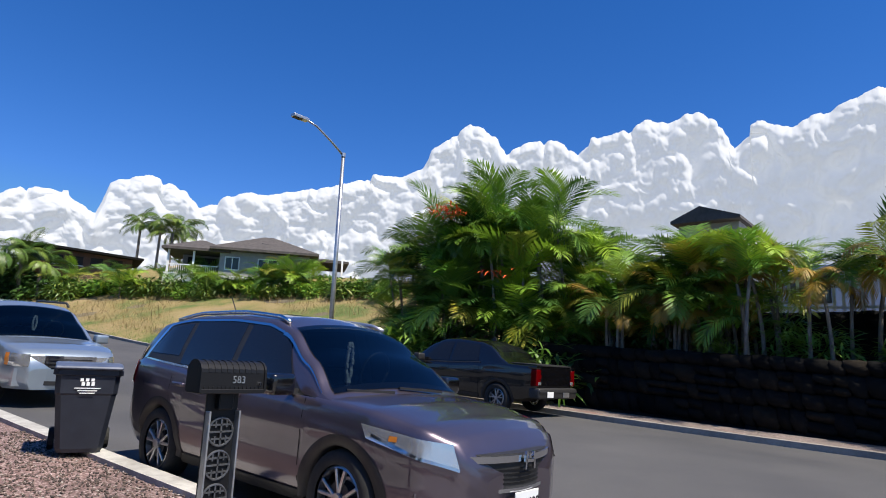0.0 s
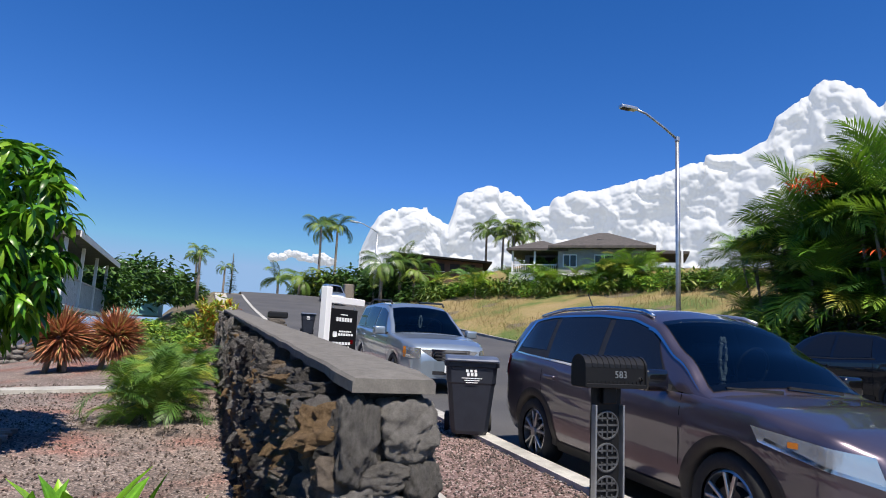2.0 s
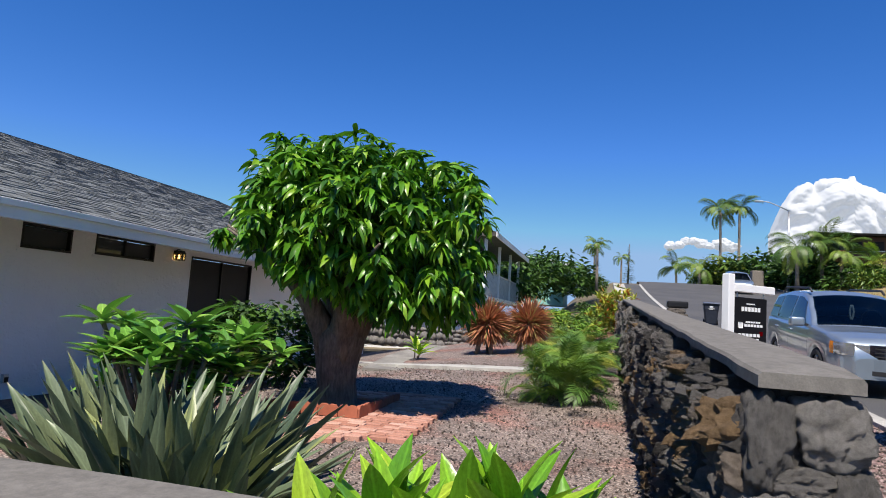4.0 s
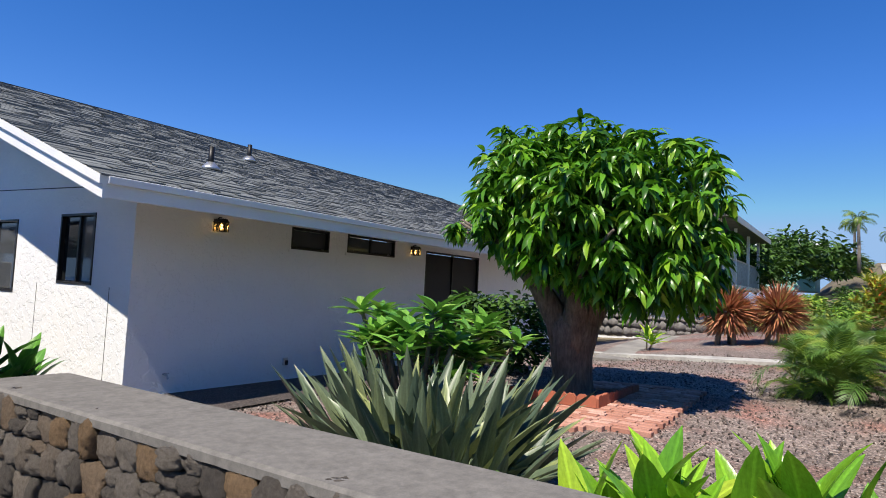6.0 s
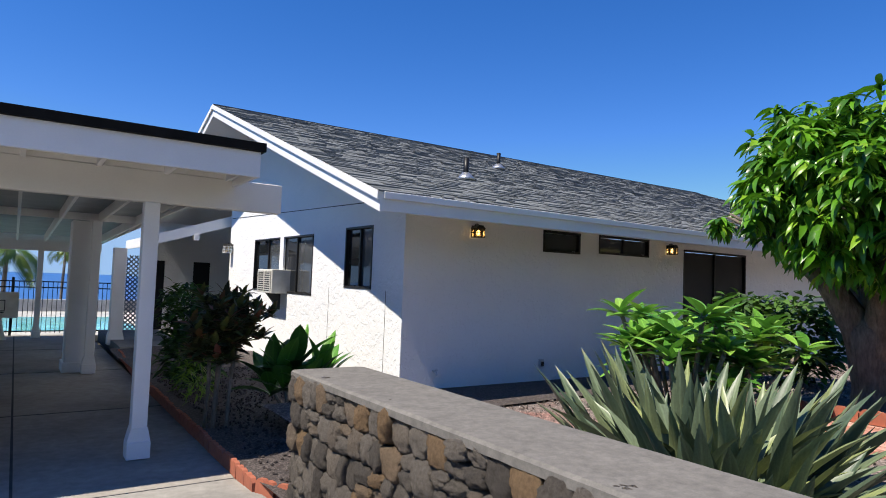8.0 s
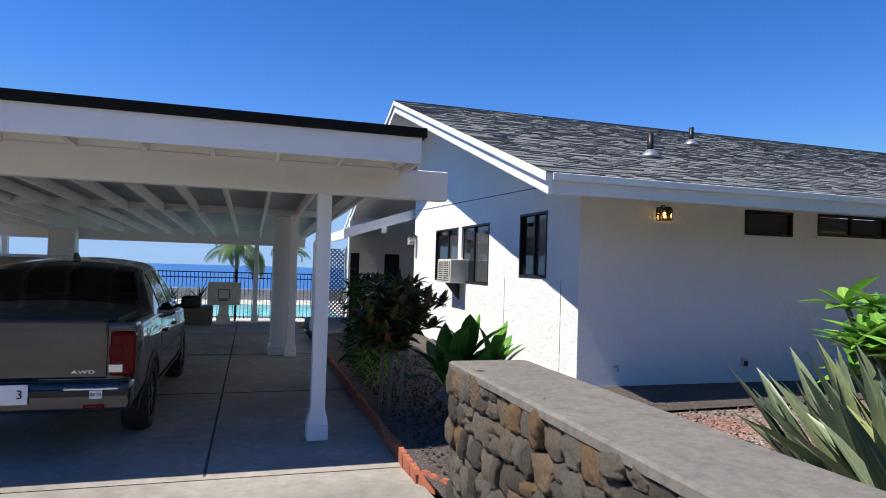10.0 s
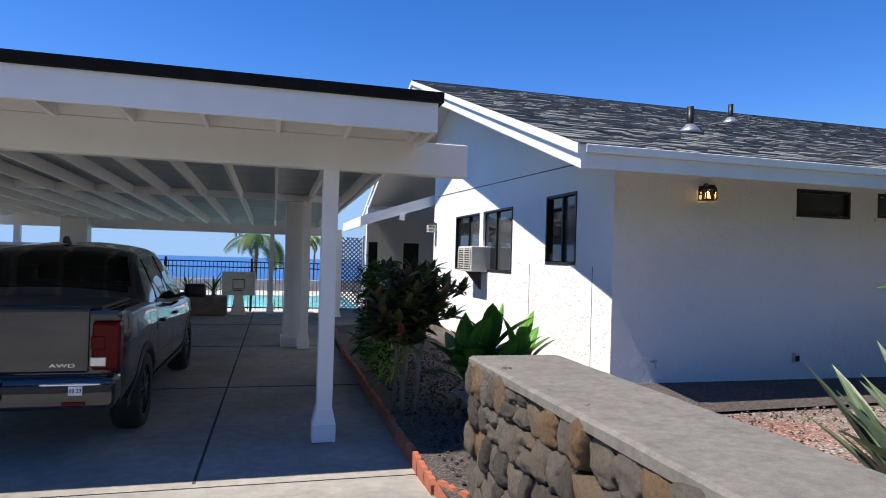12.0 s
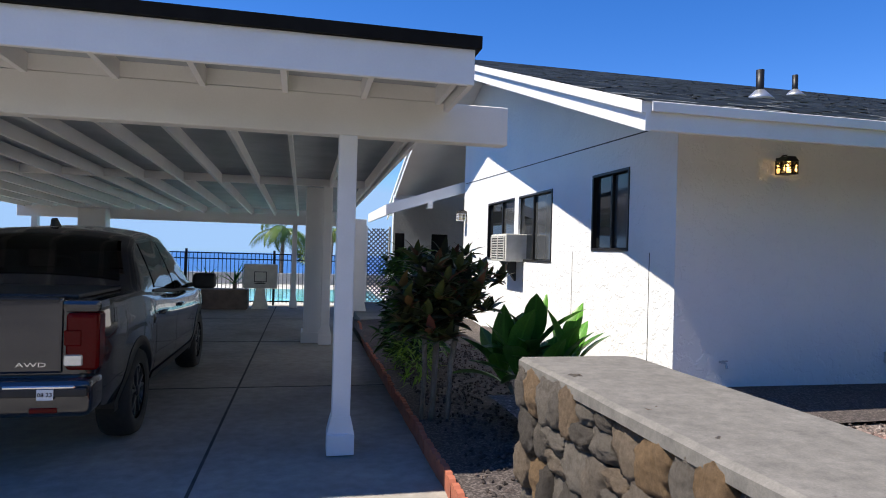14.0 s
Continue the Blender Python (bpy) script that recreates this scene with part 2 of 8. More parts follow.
BRONZE = plain("bronze_frame", (0.02, 0.018, 0.017), 0.4, 0.3)
WINDOW = glass("window_glass", (0.012, 0.014, 0.016), 0.04)
WINDOW_GREY = glass("window_glass_grey", (0.06, 0.065, 0.07), 0.08)
# matt near-black panes of the sliding door, without glass reflections
DOOR_PANE = worn("matt_black_door_pane", (0.012, 0.012, 0.013), (0.008, 0.008, 0.009), 4.0, 0.7)
SCREEN = worn("window_screen", (0.045, 0.047, 0.05), (0.035, 0.037, 0.04), 4.0, 0.7)
EARTH = make_ground()
DRY_GRASS = make_dry_grass()
SEA = make_sea()
POOL = make_pool()
BRICK = make_brick()
TERRACOTTA = worn("terracotta", (0.40, 0.12, 0.065), (0.27, 0.085, 0.05), 8.0, 0.85)
METAL = worn("galvanised_steel", (0.55, 0.56, 0.57), (0.42, 0.43, 0.44), 6.0, 0.38, 0.85)
BLACK_METAL = plain("black_metal", (0.012, 0.012, 0.013), 0.45, 0.4)

# ---- small building helpers ----
def clamp(v, a=0.0, b=1.0):
    return max(a, min(b, v))


def road_z(x):
    d = -x
    if d <= 0:
        return 0.02 + 0.035 * d
    if d < 66:
        return 0.02 + 0.035 * d + 0.0008 * d * d
    return road_z(-65.9) - 0.01 * (d - 66)


def yard_z(x, y):
    k = clamp((y + 7.6) / 5.0)
    return 0.15 + k * 0.05 * clamp(-x - 8, -6, 12) + 0.05 * clamp(y + 3.4, -6, 0.5)


def drive_z(y):
    return -0.42 * clamp(-y / 6.3)


def mesh_of(name, verts, faces, mats, smooth=False, index=None):
    me = bpy.data.meshes.new(name)
    me.from_pydata([tuple(v) for v in verts], [], [tuple(f) for f in faces])
    for m in (mats if isinstance(mats, (list, tuple)) else [mats]):
        me.materials.append(m)
    if smooth:
        me.polygons.foreach_set("use_smooth", [True] * len(me.polygons))
    if index is not None:
        me.polygons.foreach_set("material_index", index)
    me.update()
    return me


def part(name, bm, material, parent=None, label="", smooth=False):
    """Link a bmesh (or a mesh) as one object under a thing or a part."""
    if isinstance(bm, bmesh.types.BMesh):
        me = bpy.data.meshes.new(name)
        bmesh.ops.recalc_face_normals(bm, faces=bm.faces[:])
        bm.to_mesh(me)
        bm.free()
        me.materials.append(material)
        if smooth:
            me.polygons.foreach_set("use_smooth", [True] * len(me.polygons))
    else:
        me = bm
    ob = new(name, me)
    if parent is not None:
        ob.parent = parent
    if label:
        tagged(ob, label)
    return ob


def thing(name, label, category, at=(0, 0, 0), turn=0.0, group="", kind=""):
    ob = new(name)
    ob.empty_display_size = 0.1
    ob.matrix_basis = pose(*at, 0, 0, turn)
    return tagged(ob, label, category, group, kind)


def box(x0, y0, z0, x1, y1, z1, bevel=0.0, segs=1, bm=None):
    """A box between two corners, added to bm."""
    own = bmesh.new()
    bmesh.ops.create_cube(own, size=1.0, matrix=Matrix.Translation(((x0 + x1) / 2, (y0 + y1) / 2, (z0 + z1) / 2)) @ Matrix.Diagonal((abs(x1 - x0), abs(y1 - y0), abs(z1 - z0), 1)))
    if bevel:
        bmesh.ops.bevel(own, geom=own.edges[:], offset=bevel, segments=segs, profile=0.6, affect="EDGES")
    return merge(bm, own)


def merge(bm, own):
    if bm is None:
        return own
    me = bpy.data.meshes.new("tmp")
    own.to_mesh(me)
    own.free()
    bm.from_mesh(me)
    bpy.data.meshes.remove(me)
    return bm


def bar(a, b, w, h=None, bevel=0.0, bm=None, up=(0, 0, 1)):
    """A straight square bar from a to b."""
    a, b = Vector(a), Vector(b)
    z = (b - a).normalized()
    x = z.cross(Vector(up))
    x = x.normalized() if x.length > 1e-4 else Vector((1, 0, 0))
    y = z.cross(x)
    m = Matrix((x, y, z)).transposed().to_4x4()
    m.translation = (a + b) / 2
    own = bmesh.new()
    bmesh.ops.create_cube(own, size=1.0, matrix=m @ Matrix.Diagonal((w, h or w, (b - a).length, 1)))
    if bevel:
        bmesh.ops.bevel(own, geom=own.edges[:], offset=bevel, segments=1, affect="EDGES")
    return merge(bm, own)


def rod(points, radii, segs=10, bm=None, caps=True):
    """A round tube through points; radii one for each point."""
    pts = [Vector(p) for p in points]
    if not isinstance(radii, (list, tuple)):
        radii = [radii] * len(pts)
    own = bmesh.new()
    rings, side = [], None
    for i, p in enumerate(pts):
        d = (pts[min(i + 1, len(pts) - 1)] - pts[max(i - 1, 0)]).normalized()
        if side is None:
            side = d.orthogonal().normalized()
        side = (side - d * side.dot(d)).normalized()
        other = d.cross(side)
        rings.append([own.verts.new(p + radii[i] * (math.cos(a) * side + math.sin(a) * other)) for a in (2 * math.pi * k / segs for k in range(segs))])
    for r, s in zip(rings, rings[1:]):
        for k in range(segs):
            own.faces.new((r[k], r[(k + 1) % segs], s[(k + 1) % segs], s[k]))
    if caps:
        own.faces.new(rings[0][::-1])
        own.faces.new(rings[-1])
    return merge(bm, own)


def disc_y(x, y, z, r, depth, segs=24, bm=None, bevel=0.0):
    """A short cylinder whose axis runs along y."""
    own = bmesh.new()
    bmesh.ops.create_cone(own, cap_ends=True, segments=segs, radius1=r, radius2=r, depth=depth, matrix=Matrix.Translation((x, y, z)) @ Matrix.Rotation(math.pi / 2, 4, "X"))
    if bevel:
        bmesh.ops.bevel(own, geom=[e for e in own.edges if len(e.link_faces) == 2 and e.calc_face_angle(0) > 1], offset=bevel, segments=2, affect="EDGES")
    return merge(bm, own)


def grid_mesh(name, xs, ys, f, mat, smooth=True):
    nx, ny = len(xs), len(ys)
    verts = [(x, y, f(x, y)) for y in ys for x in xs]
    faces = [(j * nx + i, j * nx + i + 1, (j + 1) * nx + i + 1, (j + 1) * nx + i) for j in range(ny - 1) for i in range(nx - 1)]
    return mesh_of(name, verts, faces, mat, smooth)


def prism(poly, lo, hi, axis="z", bm=None):
    """A polygon of 2D points, pushed along an axis from lo to hi."""
    own = bmesh.new()
    put = {"z": lambda p, q: (p[0], p[1], q), "y": lambda p, q: (p[0], q, p[1]), "x": lambda p, q: (q, p[0], p[1])}[axis]
    a = [own.verts.new(put(p, lo)) for p in poly]
    b = [own.verts.new(put(p, hi)) for p in poly]
    own.faces.new(a[::-1])
    own.faces.new(b)
    for i in range(len(poly)):
        j = (i + 1) % len(poly)
        own.faces.new((a[i], a[j], b[j], b[i]))
    bmesh.ops.recalc_face_normals(own, faces=own.faces[:])
    return merge(bm, own)


def spread(base_v, base_f, mats):
    """Copies of one small mesh at many 4x4 matrices, joined: vertices and faces."""
    v = np.c_[np.array(base_v, float), np.ones(len(base_v))]
    m = np.array([np.array(q) for q in mats])
    out = np.einsum("nij,vj->nvi", m, v)[:, :, :3].reshape(-1, 3)
    faces = [tuple(k + len(base_v) * i for k in f) for i in range(len(m)) for f in base_f]
    return out, faces


def turn_to(p, heading, pitch, roll=0.0, scale=1.0):
    """A matrix at p whose y axis goes along heading (radians round z) raised by pitch."""
    return Matrix.Translation(p) @ Matrix.Rotation(heading, 4, "Z") @ Matrix.Rotation(pitch, 4, "X") @ Matrix.Rotation(roll, 4, "Y") @ Matrix.Scale(scale, 4)


def blade(length, width, droop=0.5, fold=0.25, segs=5, shape=0.45, tip=0.02):
    """A leaf along +y that bends down by droop; two strips with a fold along the middle."""
    v, f = [], []
    y = z = 0.0
    for i in range(segs + 1):
        t = i / segs
        w = width * max(math.sin(math.pi * t ** shape) ** 0.8 if 0 < t < 1 else 0.0, tip if t == 1 else 0.18) * 0.5
        v += [(-w, y, z + fold * w), (0, y, z), (w, y, z + fold * w)]
        a = -droop * (t + 0.5 / segs)
        y += length / segs * math.cos(a)
        z += length / segs * math.sin(a)
    for i in range(segs):
        k = 3 * i
        f += [(k, k + 1, k + 4, k + 3), (k + 1, k + 2, k + 5, k + 4)]
    return v, f

# ---- the large structure ----
STREET = "structure"


def terrain(x, y):
    """The ground under everything: uphill to +y, down to the sea at -y."""
    if y > 15.4:
        z = road_z(x) + 0.3 * clamp(y - 16.6, 0, 19.5) * clamp((-x - 4) / 7.0) + 0.05 * max(0, y - 36)
        return z - 0.02
    if y > 0.3 or x > 6:
        base = road_z(x)
        if y < 0.3:
            base = base + (drive_z(y) - 0.15 - base) * clamp((0.3 - y) / 8)
            if y < -28:
                base -= 0.16 * (-28 - y)
        return max(base - 0.16, -44.0)
    if x > -1.9:
        z = drive_z(y) - 0.16
        return max(z - 0.16 * max(0, -28 - y), -44.0)
    if x > -4.6 and y < -5.0:
        return max(-0.7 - 0.16 * max(0, -28 - y), -44.0)
    z = yard_z(x, y) - 0.06 + 0.0016 * clamp(-x - 14, 0, 55) ** 2 * clamp((y + 7) / 6)
    z -= 0.16 * max(0, -28 - y)
    return max(z, -44.0)


def steps(*spans):
    out = []
    for a, b, n in spans:
        out += [a + (b - a) * i / n for i in range(n)]
    return out + [spans[-1][1]]


ground = tagged(new("ground", grid_mesh("ground", steps((-900, -100, 8), (-100, -30, 28), (-30, 20, 100), (20, 100, 10), (100, 900, 8)),
    steps((-330, -30, 20), (-30, 0.2, 60), (0.2, 40, 80), (40, 120, 20), (120, 900, 10)), terrain, EARTH)), "brown earth sloping from the hill to the sea", "ground", "", STREET)

sea = tagged(new("water", mesh_of("water", [(-4700, -4700, -40), (4700, -4700, -40), (4700, -150, -40), (-4700, -150, -40)], [(0, 1, 2, 3)], SEA)), "deep blue ocean reaching the horizon", "sea", "", STREET)

road = tagged(new("road", grid_mesh("road", steps((-120, -66, 10), (-66, 20, 86), (20, 80, 6)), [3.255, 6, 9, 12, 15.3], lambda x, y: road_z(x) + 0.06 * (1 - ((y - 9.3) / 6) ** 2), ASPHALT)), "grey asphalt street climbing the hill", "road", "", STREET)

# near side: kerb, gravel verge, footpath
def strip(name, x0, x1, y0, y1, up, thick, mat, label, n=40, cat="pavement"):
    xs = [x0 + (x1 - x0) * i / n for i in range(n + 1)]
    v, f = [], []
    for x in xs:
        z = road_z(x) + up
        v += [(x, y0, z - thick), (x, y0, z), (x, y1, z), (x, y1, z - thick)]
    for i in range(n):
        k = 4 * i
        for a in range(4):
            b = (a + 1) % 4
            f.append((k + a, k + b, k + 4 + b, k + 4 + a))
    f += [(0, 1, 2, 3), (4 * n + 3, 4 * n + 2, 4 * n + 1, 4 * n)]
    return tagged(new(name, mesh_of(name, v, f, mat)), label, cat, "", STREET)


strip("kerb", -60, -1.9, 3.03, 3.25, 0.15, 0.4, CONCRETE_LIGHT, "pale concrete kerb along the near side of the street", cat="kerb")
strip("verge", -60, -18.5, 1.75, 3.02, 0.12, 0.4, ASPHALT, "worn asphalt shoulder beside the street", cat="pavement")
strip("verge", -18.5, -1.9, 1.75, 3.02, 0.10, 0.4, VERGE, "strip of reddish gravel between kerb and footpath", cat="gravel")
strip("pavement", -60, -1.9, 0.80, 1.74, 0.13, 0.4, CONCRETE_LIGHT, "narrow concrete footpath along the rock wall", cat="pavement")
strip("kerb", -90, 30, 15.32, 15.52, 0.13, 0.4, SLAB, "concrete kerb along the far side of the street", 60, "kerb")
strip("verge", -9.5, 30, 15.53, 17.25, 0.12, 0.4, GRAVEL, "grey gravel verge below the dark rock wall", cat="gravel")

# driveway
dv = grid_mesh("driveway", [-1.78, -1.2, 0, 2, 4, 6.4], steps((-6.3, 3.34, 16)), lambda x, y: drive_z(y) if y < 0 else 0.0 + (road_z(x) - 0.0) * clamp(y / 3.3), CONCRETE)
tagged(new("driveway", dv), "weathered concrete driveway sloping down to the carport", "driveway", "", STREET)
part("floor_slab", box(-1.78, -20.9, -0.75, 6.4, -6.32, -0.42), SLAB)
slab = bpy.data.objects["floor_slab"]
tagged(slab, "stained concrete carport floor with sawn joints", "floor", "", STREET)
joints = bmesh.new()
for a, b in (((-0.05, -6.4), (-0.05, -20.5)), ((3.0, -6.4), (3.0, -20.5))):
    box(a[0] - 0.012, b[1], -0.421, a[0] + 0.012, a[1], -0.416, bm=joints)
for y in (-9.9, -13.6, -17.2):
    box(-1.85, y - 0.012, -0.421, 6.3, y + 0.012, -0.416, bm=joints)
tagged(part("joint", joints, MORTAR), "dark sawn joints in the carport floor", "joint", "", STREET)

# garden surfaces
YX, YY = steps((-34, -12, 22), (-12, -2.42, 30)), steps((-7.74, 0.38, 30))
yard = tagged(new("garden_ground", grid_mesh("garden_ground", YX, YY, lambda x, y: yard_z(x, y) + 0.02 * noise.noise((x * 0.9, y * 0.9, 0)), GRAVEL)), "front garden covered in reddish brown lava gravel", "gravel", "", STREET)
bed = tagged(new("planting_bed", grid_mesh("planting_bed", steps((-4.34, -1.77, 12)), steps((-16.0, -5.1, 30)), lambda x, y: -0.30 + 0.06 * noise.noise((x * 1.4, y * 1.4, 3)) + 0.07 * clamp((-x - 2.2) / 2), CINDER)), "dark cinder planting bed beside the house", "planting bed", "", STREET)

# ---- house ----
HX, HY, HEND = -4.33, -7.78, -20.0
SLOPE = (5.07 - 2.45) / (14.4 - 6.7)


def roof_top(y):
    return 5.07 - SLOPE * abs(y + 14.4)


house = thing("house", "single-storey white stucco house with a low gabled shingle roof", "house", kind="")


def wall_with_holes(name, axis, at, thick, u0, u1, top, holes, mat, parent, bottom=-0.7, label=""):
    """A wall in the plane axis = at, with rectangular openings; top is a function of u."""
    us = sorted({u0, u1, *[h[0] for h in holes], *[h[1] for h in holes], *[u0 + (u1 - u0) * i / 6 for i in range(7)], *([-14.4] if u0 < -14.4 < u1 and axis == "x" else [])})
    bm = bmesh.new()
    for a, b in zip(us, us[1:]):
        cuts = [bottom]
        for h in holes:
            if h[0] <= a + 1e-6 and h[1] >= b - 1e-6:
                cuts += [h[2], h[3]]
        cuts.append(None)
        for lo, hi in zip(cuts[::2], cuts[1::2]):
            ta, tb = (top(a), top(b)) if hi is None else (hi, hi)
            own = bmesh.new()
            poly = [(a, lo), (b, lo), (b, tb), (a, ta)]
            prism(poly, at, at + thick, axis, own)
            merge(bm, own)
    bmesh.ops.remove_doubles(bm, verts=bm.verts[:], dist=1e-5)
    return part(name, bm, mat, parent, label)


WIN_A = (-9.63, -8.70, 1.29, 2.25)
WIN_B = (-14.25, -10.95, 1.11, 2.21)
gable = wall_with_holes("wall", "x", HX, -0.2, -16.2, HY - 0.2, lambda y: roof_top(y) - 0.12, [WIN_A, WIN_B], STUCCO, house)
V1, V2, SL = (-7.72, -6.88, 1.98, 2.33), (-9.50, -8.17, 2.02, 2.34), (-12.68, -10.54, 0.02, 2.23)
front = wall_with_holes("wall", "y", HY, -0.2, HEND, HX, lambda x: roof_top(HY) - 0.12, [V1, V2, SL], STUCCO, house)
part("wall", box(HEND, -21.0, -0.7, HEND + 0.2, HY - 0.2, 2.4), STUCCO, house)
part("wall", box(HEND, -21.0, -0.7, -5.9, -20.8, 2.4), STUCCO, house)
porch_wall = wall_with_holes("wall", "y", -20.5, -0.2, -8.0, -3.3, lambda x: 2.9, [(-4.95, -4.45, -0.3, 1.75), (-3.65, -3.36, -0.3, 1.75)], STUCCO, house)
part("wall", box(-8.0, -20.5, -0.7, -7.8, -16.2, 4.2), STUCCO, house)
part("wall", box(-8.0, -16.2, -0.7, HX - 0.2, -16.0, 4.4), STUCCO, house)
# near-black panels in the interior colour fill both entry openings
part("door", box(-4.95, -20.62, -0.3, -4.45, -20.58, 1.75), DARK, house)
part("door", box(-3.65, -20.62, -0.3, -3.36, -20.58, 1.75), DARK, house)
part("porch_floor", box(-7.8, -20.5, -0.6, -2.0, -16.05, -0.28), CONCRETE, house)
part("porch_roof", prism([(-2.62, 2.10), (-2.62, 2.26), (-4.40, 2.86), (-4.40, 2.70)], -20.4, -16.40, "y"), SHINGLE_FAR, house)
part("porch_rake", prism([(-2.60, 2.05), (-2.60, 2.29), (-4.42, 2.89), (-4.42, 2.63)], -16.395, -16.35, "y"), WHITE, house)
part("porch_fascia", box(-2.60, -20.4, 2.03, -2.55, -16.35, 2.27), WHITE, house)
part("lookout", box(-3.62, -16.6, 2.22, -3.5, -16.33, 2.36), WHITE, house)
# floor coloured near-black so that the rooms look unlit
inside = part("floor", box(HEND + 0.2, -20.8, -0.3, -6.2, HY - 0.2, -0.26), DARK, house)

# roof: two slopes with real thickness
RX0, RX1 = HEND - 0.9, -3.33
deck = bmesh.new()
prism([(-6.7, 2.43), (-14.4, 5.05), (-22.1, 2.43), (-22.1, 2.33), (-14.4, 4.95), (-6.7, 2.33)], RX0 + 0.03, RX1 - 0.03, "x", deck)
part("roof", deck, WHITE, house)
fas = box(RX0, -6.705, 2.22, RX1 - 0.03, -6.66, 2.44, 0.004)
box(RX0, -6.66, 2.36, RX1 - 0.03, -6.625, 2.44, 0.004, 1, fas)
part("fascia", fas, WHITE, house)
for s in (1, -1):
    y0 = -14.4 + s * 7.75
    rb = part("rake_board", prism([(y0, 2.21), (y0, 2.44), (-14.4, 5.08), (-14.4, 4.83)], RX1 - 0.03, RX1 + 0.015, "x"), WHITE, house)
    part("rake_trim", prism([(y0, 2.35), (y0, 2.445), (-14.4, 5.085), (-14.4, 4.99)], RX1 + 0.015, RX1 + 0.05, "x"), WHITE, rb)
# shingle courses, each a run of separate tabs
rng = np.random.default_rng(7)
sv, sf = [], []
run = math.hypot(7.7, 2.62)
for c in range(int(run / 0.145)):
    x = RX1 + 0.04 - rng.uniform(0, 0.3)
    first = True
    while x > RX0 - 0.02:
        w = rng.uniform(0.14, 0.34)
        a, b = x, max(x - w, RX0 - 0.03)
        if first:
            a, first = RX1 + 0.045, False
        lift = rng.choice([0.012, 0.02, 0.026])
        t0, t1 = c * 0.145 - 0.03, c * 0.145 + 0.16
        k = len(sv)
        for t, up in ((t0, 0.0), (t0, lift), (t1, 0.006)):
            y, z = -6.66 - 7.7 / run * t, 2.445 + 2.62 / run * t + up
            sv += [(a, y, z), (b, y, z)]
        sf += [(k, k + 1, k + 3, k + 2), (k + 2, k + 3, k + 5, k + 4)]
        x -= w
shingles = part("shingles", mesh_of("shingles", sv, sf, SHINGLE), SHINGLE, house, "grey asphalt shingles in staggered courses")
tagged(shingles, kind="stuff")
part("back_slope", prism([(-14.38, 5.10), (-22.14, 2.46), (-22.14, 2.44), (-14.38, 5.06)], RX0, RX1 + 0.04, "x"), SHINGLE_FAR, house)

# ---- carport ----
carport = thing("carport", "white timber carport with open rafters and a flat shingled roof", "carport")
FY = -6.45


def cp_z(y):
    """The underside of the rafters."""
    return 2.46 - 0.012 * (-7.35 - y)


# beam and blocks in cream: warm bounce off the driveway put into the colour
beam = box(-2.41, -7.45, 2.14, 6.3, -7.30, 2.46, 0.006)
part("beam", beam, CREAM, carport, "front beam with an unpainted glossy end")
part("beam", box(-1.9, -20.1, 1.86, 6.3, -19.94, 2.14, 0.006), WHITE, carport)
part("fascia", box(-1.88, FY - 0.04, 2.39, 6.4, FY, 2.64, 0.004), WHITE, carport)
part("roof", prism([(FY + 0.04, 2.64), (FY + 0.04, 2.725), (-20.5, 2.41), (-20.5, 2.33)], -1.92, 6.45, "x"), ROOF_EDGE, carport, "black shingle edge of the roof")
part("deck", prism([(FY - 0.04, 2.60), (FY - 0.04, 2.64), (-20.4, 2.328), (-20.4, 2.288)], -1.86, 6.4, "x"), worn("grey_ply", (0.42, 0.45, 0.48), (0.34, 0.37, 0.40), 2.0, 0.7), carport)
for i in range(14):
    x = -1.80 + i * 0.61
    part("rafter", prism([(FY - 0.05, 2.46), (FY - 0.05, 2.605), (-20.35, 2.29), (-20.35, 2.09)], x - 0.021, x + 0.021, "x"), WHITE, carport)
    if i < 13:
        part("block", box(x + 0.02, -7.33, 2.462, x + 0.59, -7.305, 2.615), CREAM, carport)
        part("block", box(x + 0.02, -13.42, 2.31, x + 0.59, -13.38, 2.44), WHITE, carport)
for x in (-1.87,):
    part("fascia", prism([(FY - 0.05, 2.40), (FY - 0.05, 2.64), (-20.4, 2.33), (-20.4, 2.10)], x - 0.02, x + 0.02, "x"), WHITE, carport)


def post(x, y, w, top, base=0.30):
    part("post", box(x - w / 2, y - w / 2, -0.42, x + w / 2, y + w / 2, top, 0.005), WHITE, carport)
    f = box(x - w / 2 - 0.035, y - w / 2 - 0.035, -0.41, x + w / 2 + 0.035, y + w / 2 + 0.035, -0.41 + base * 0.55, 0.004)
    prism([(x - w / 2 - 0.035, -0.41 + base * 0.55), (x + w / 2 + 0.035, -0.41 + base * 0.55), (x + w / 2 + 0.004, -0.41 + base), (x - w / 2 - 0.004, -0.41 + base)], y - w / 2 - 0.012, y + w / 2 + 0.012, "y", f)
    part("post_base", f, WHITE, carport)


part("fascia", box(-1.88, -20.42, 2.05, 6.4, -20.38, 2.335), WHITE, carport)
post(-1.08, -7.37, 0.145, 2.14)
post(-1.145, -13.25, 0.15, 2.31)
part("pier", box(-1.10, -14.0, -0.42, -0.78, -13.45, 2.30, 0.01), WHITE, carport, "broad white painted pier")
part("pier_base", box(-1.13, -14.03, -0.42, -0.745, -13.415, -0.24, 0.01), WHITE, carport)
post(-0.51, -20.02, 0.13, 1.86)
post(-2.11, -17.9, 0.29, 1.98)
post(5.9, -7.37, 0.145, 2.14)
post(5.9, -20.02, 0.145, 1.86)

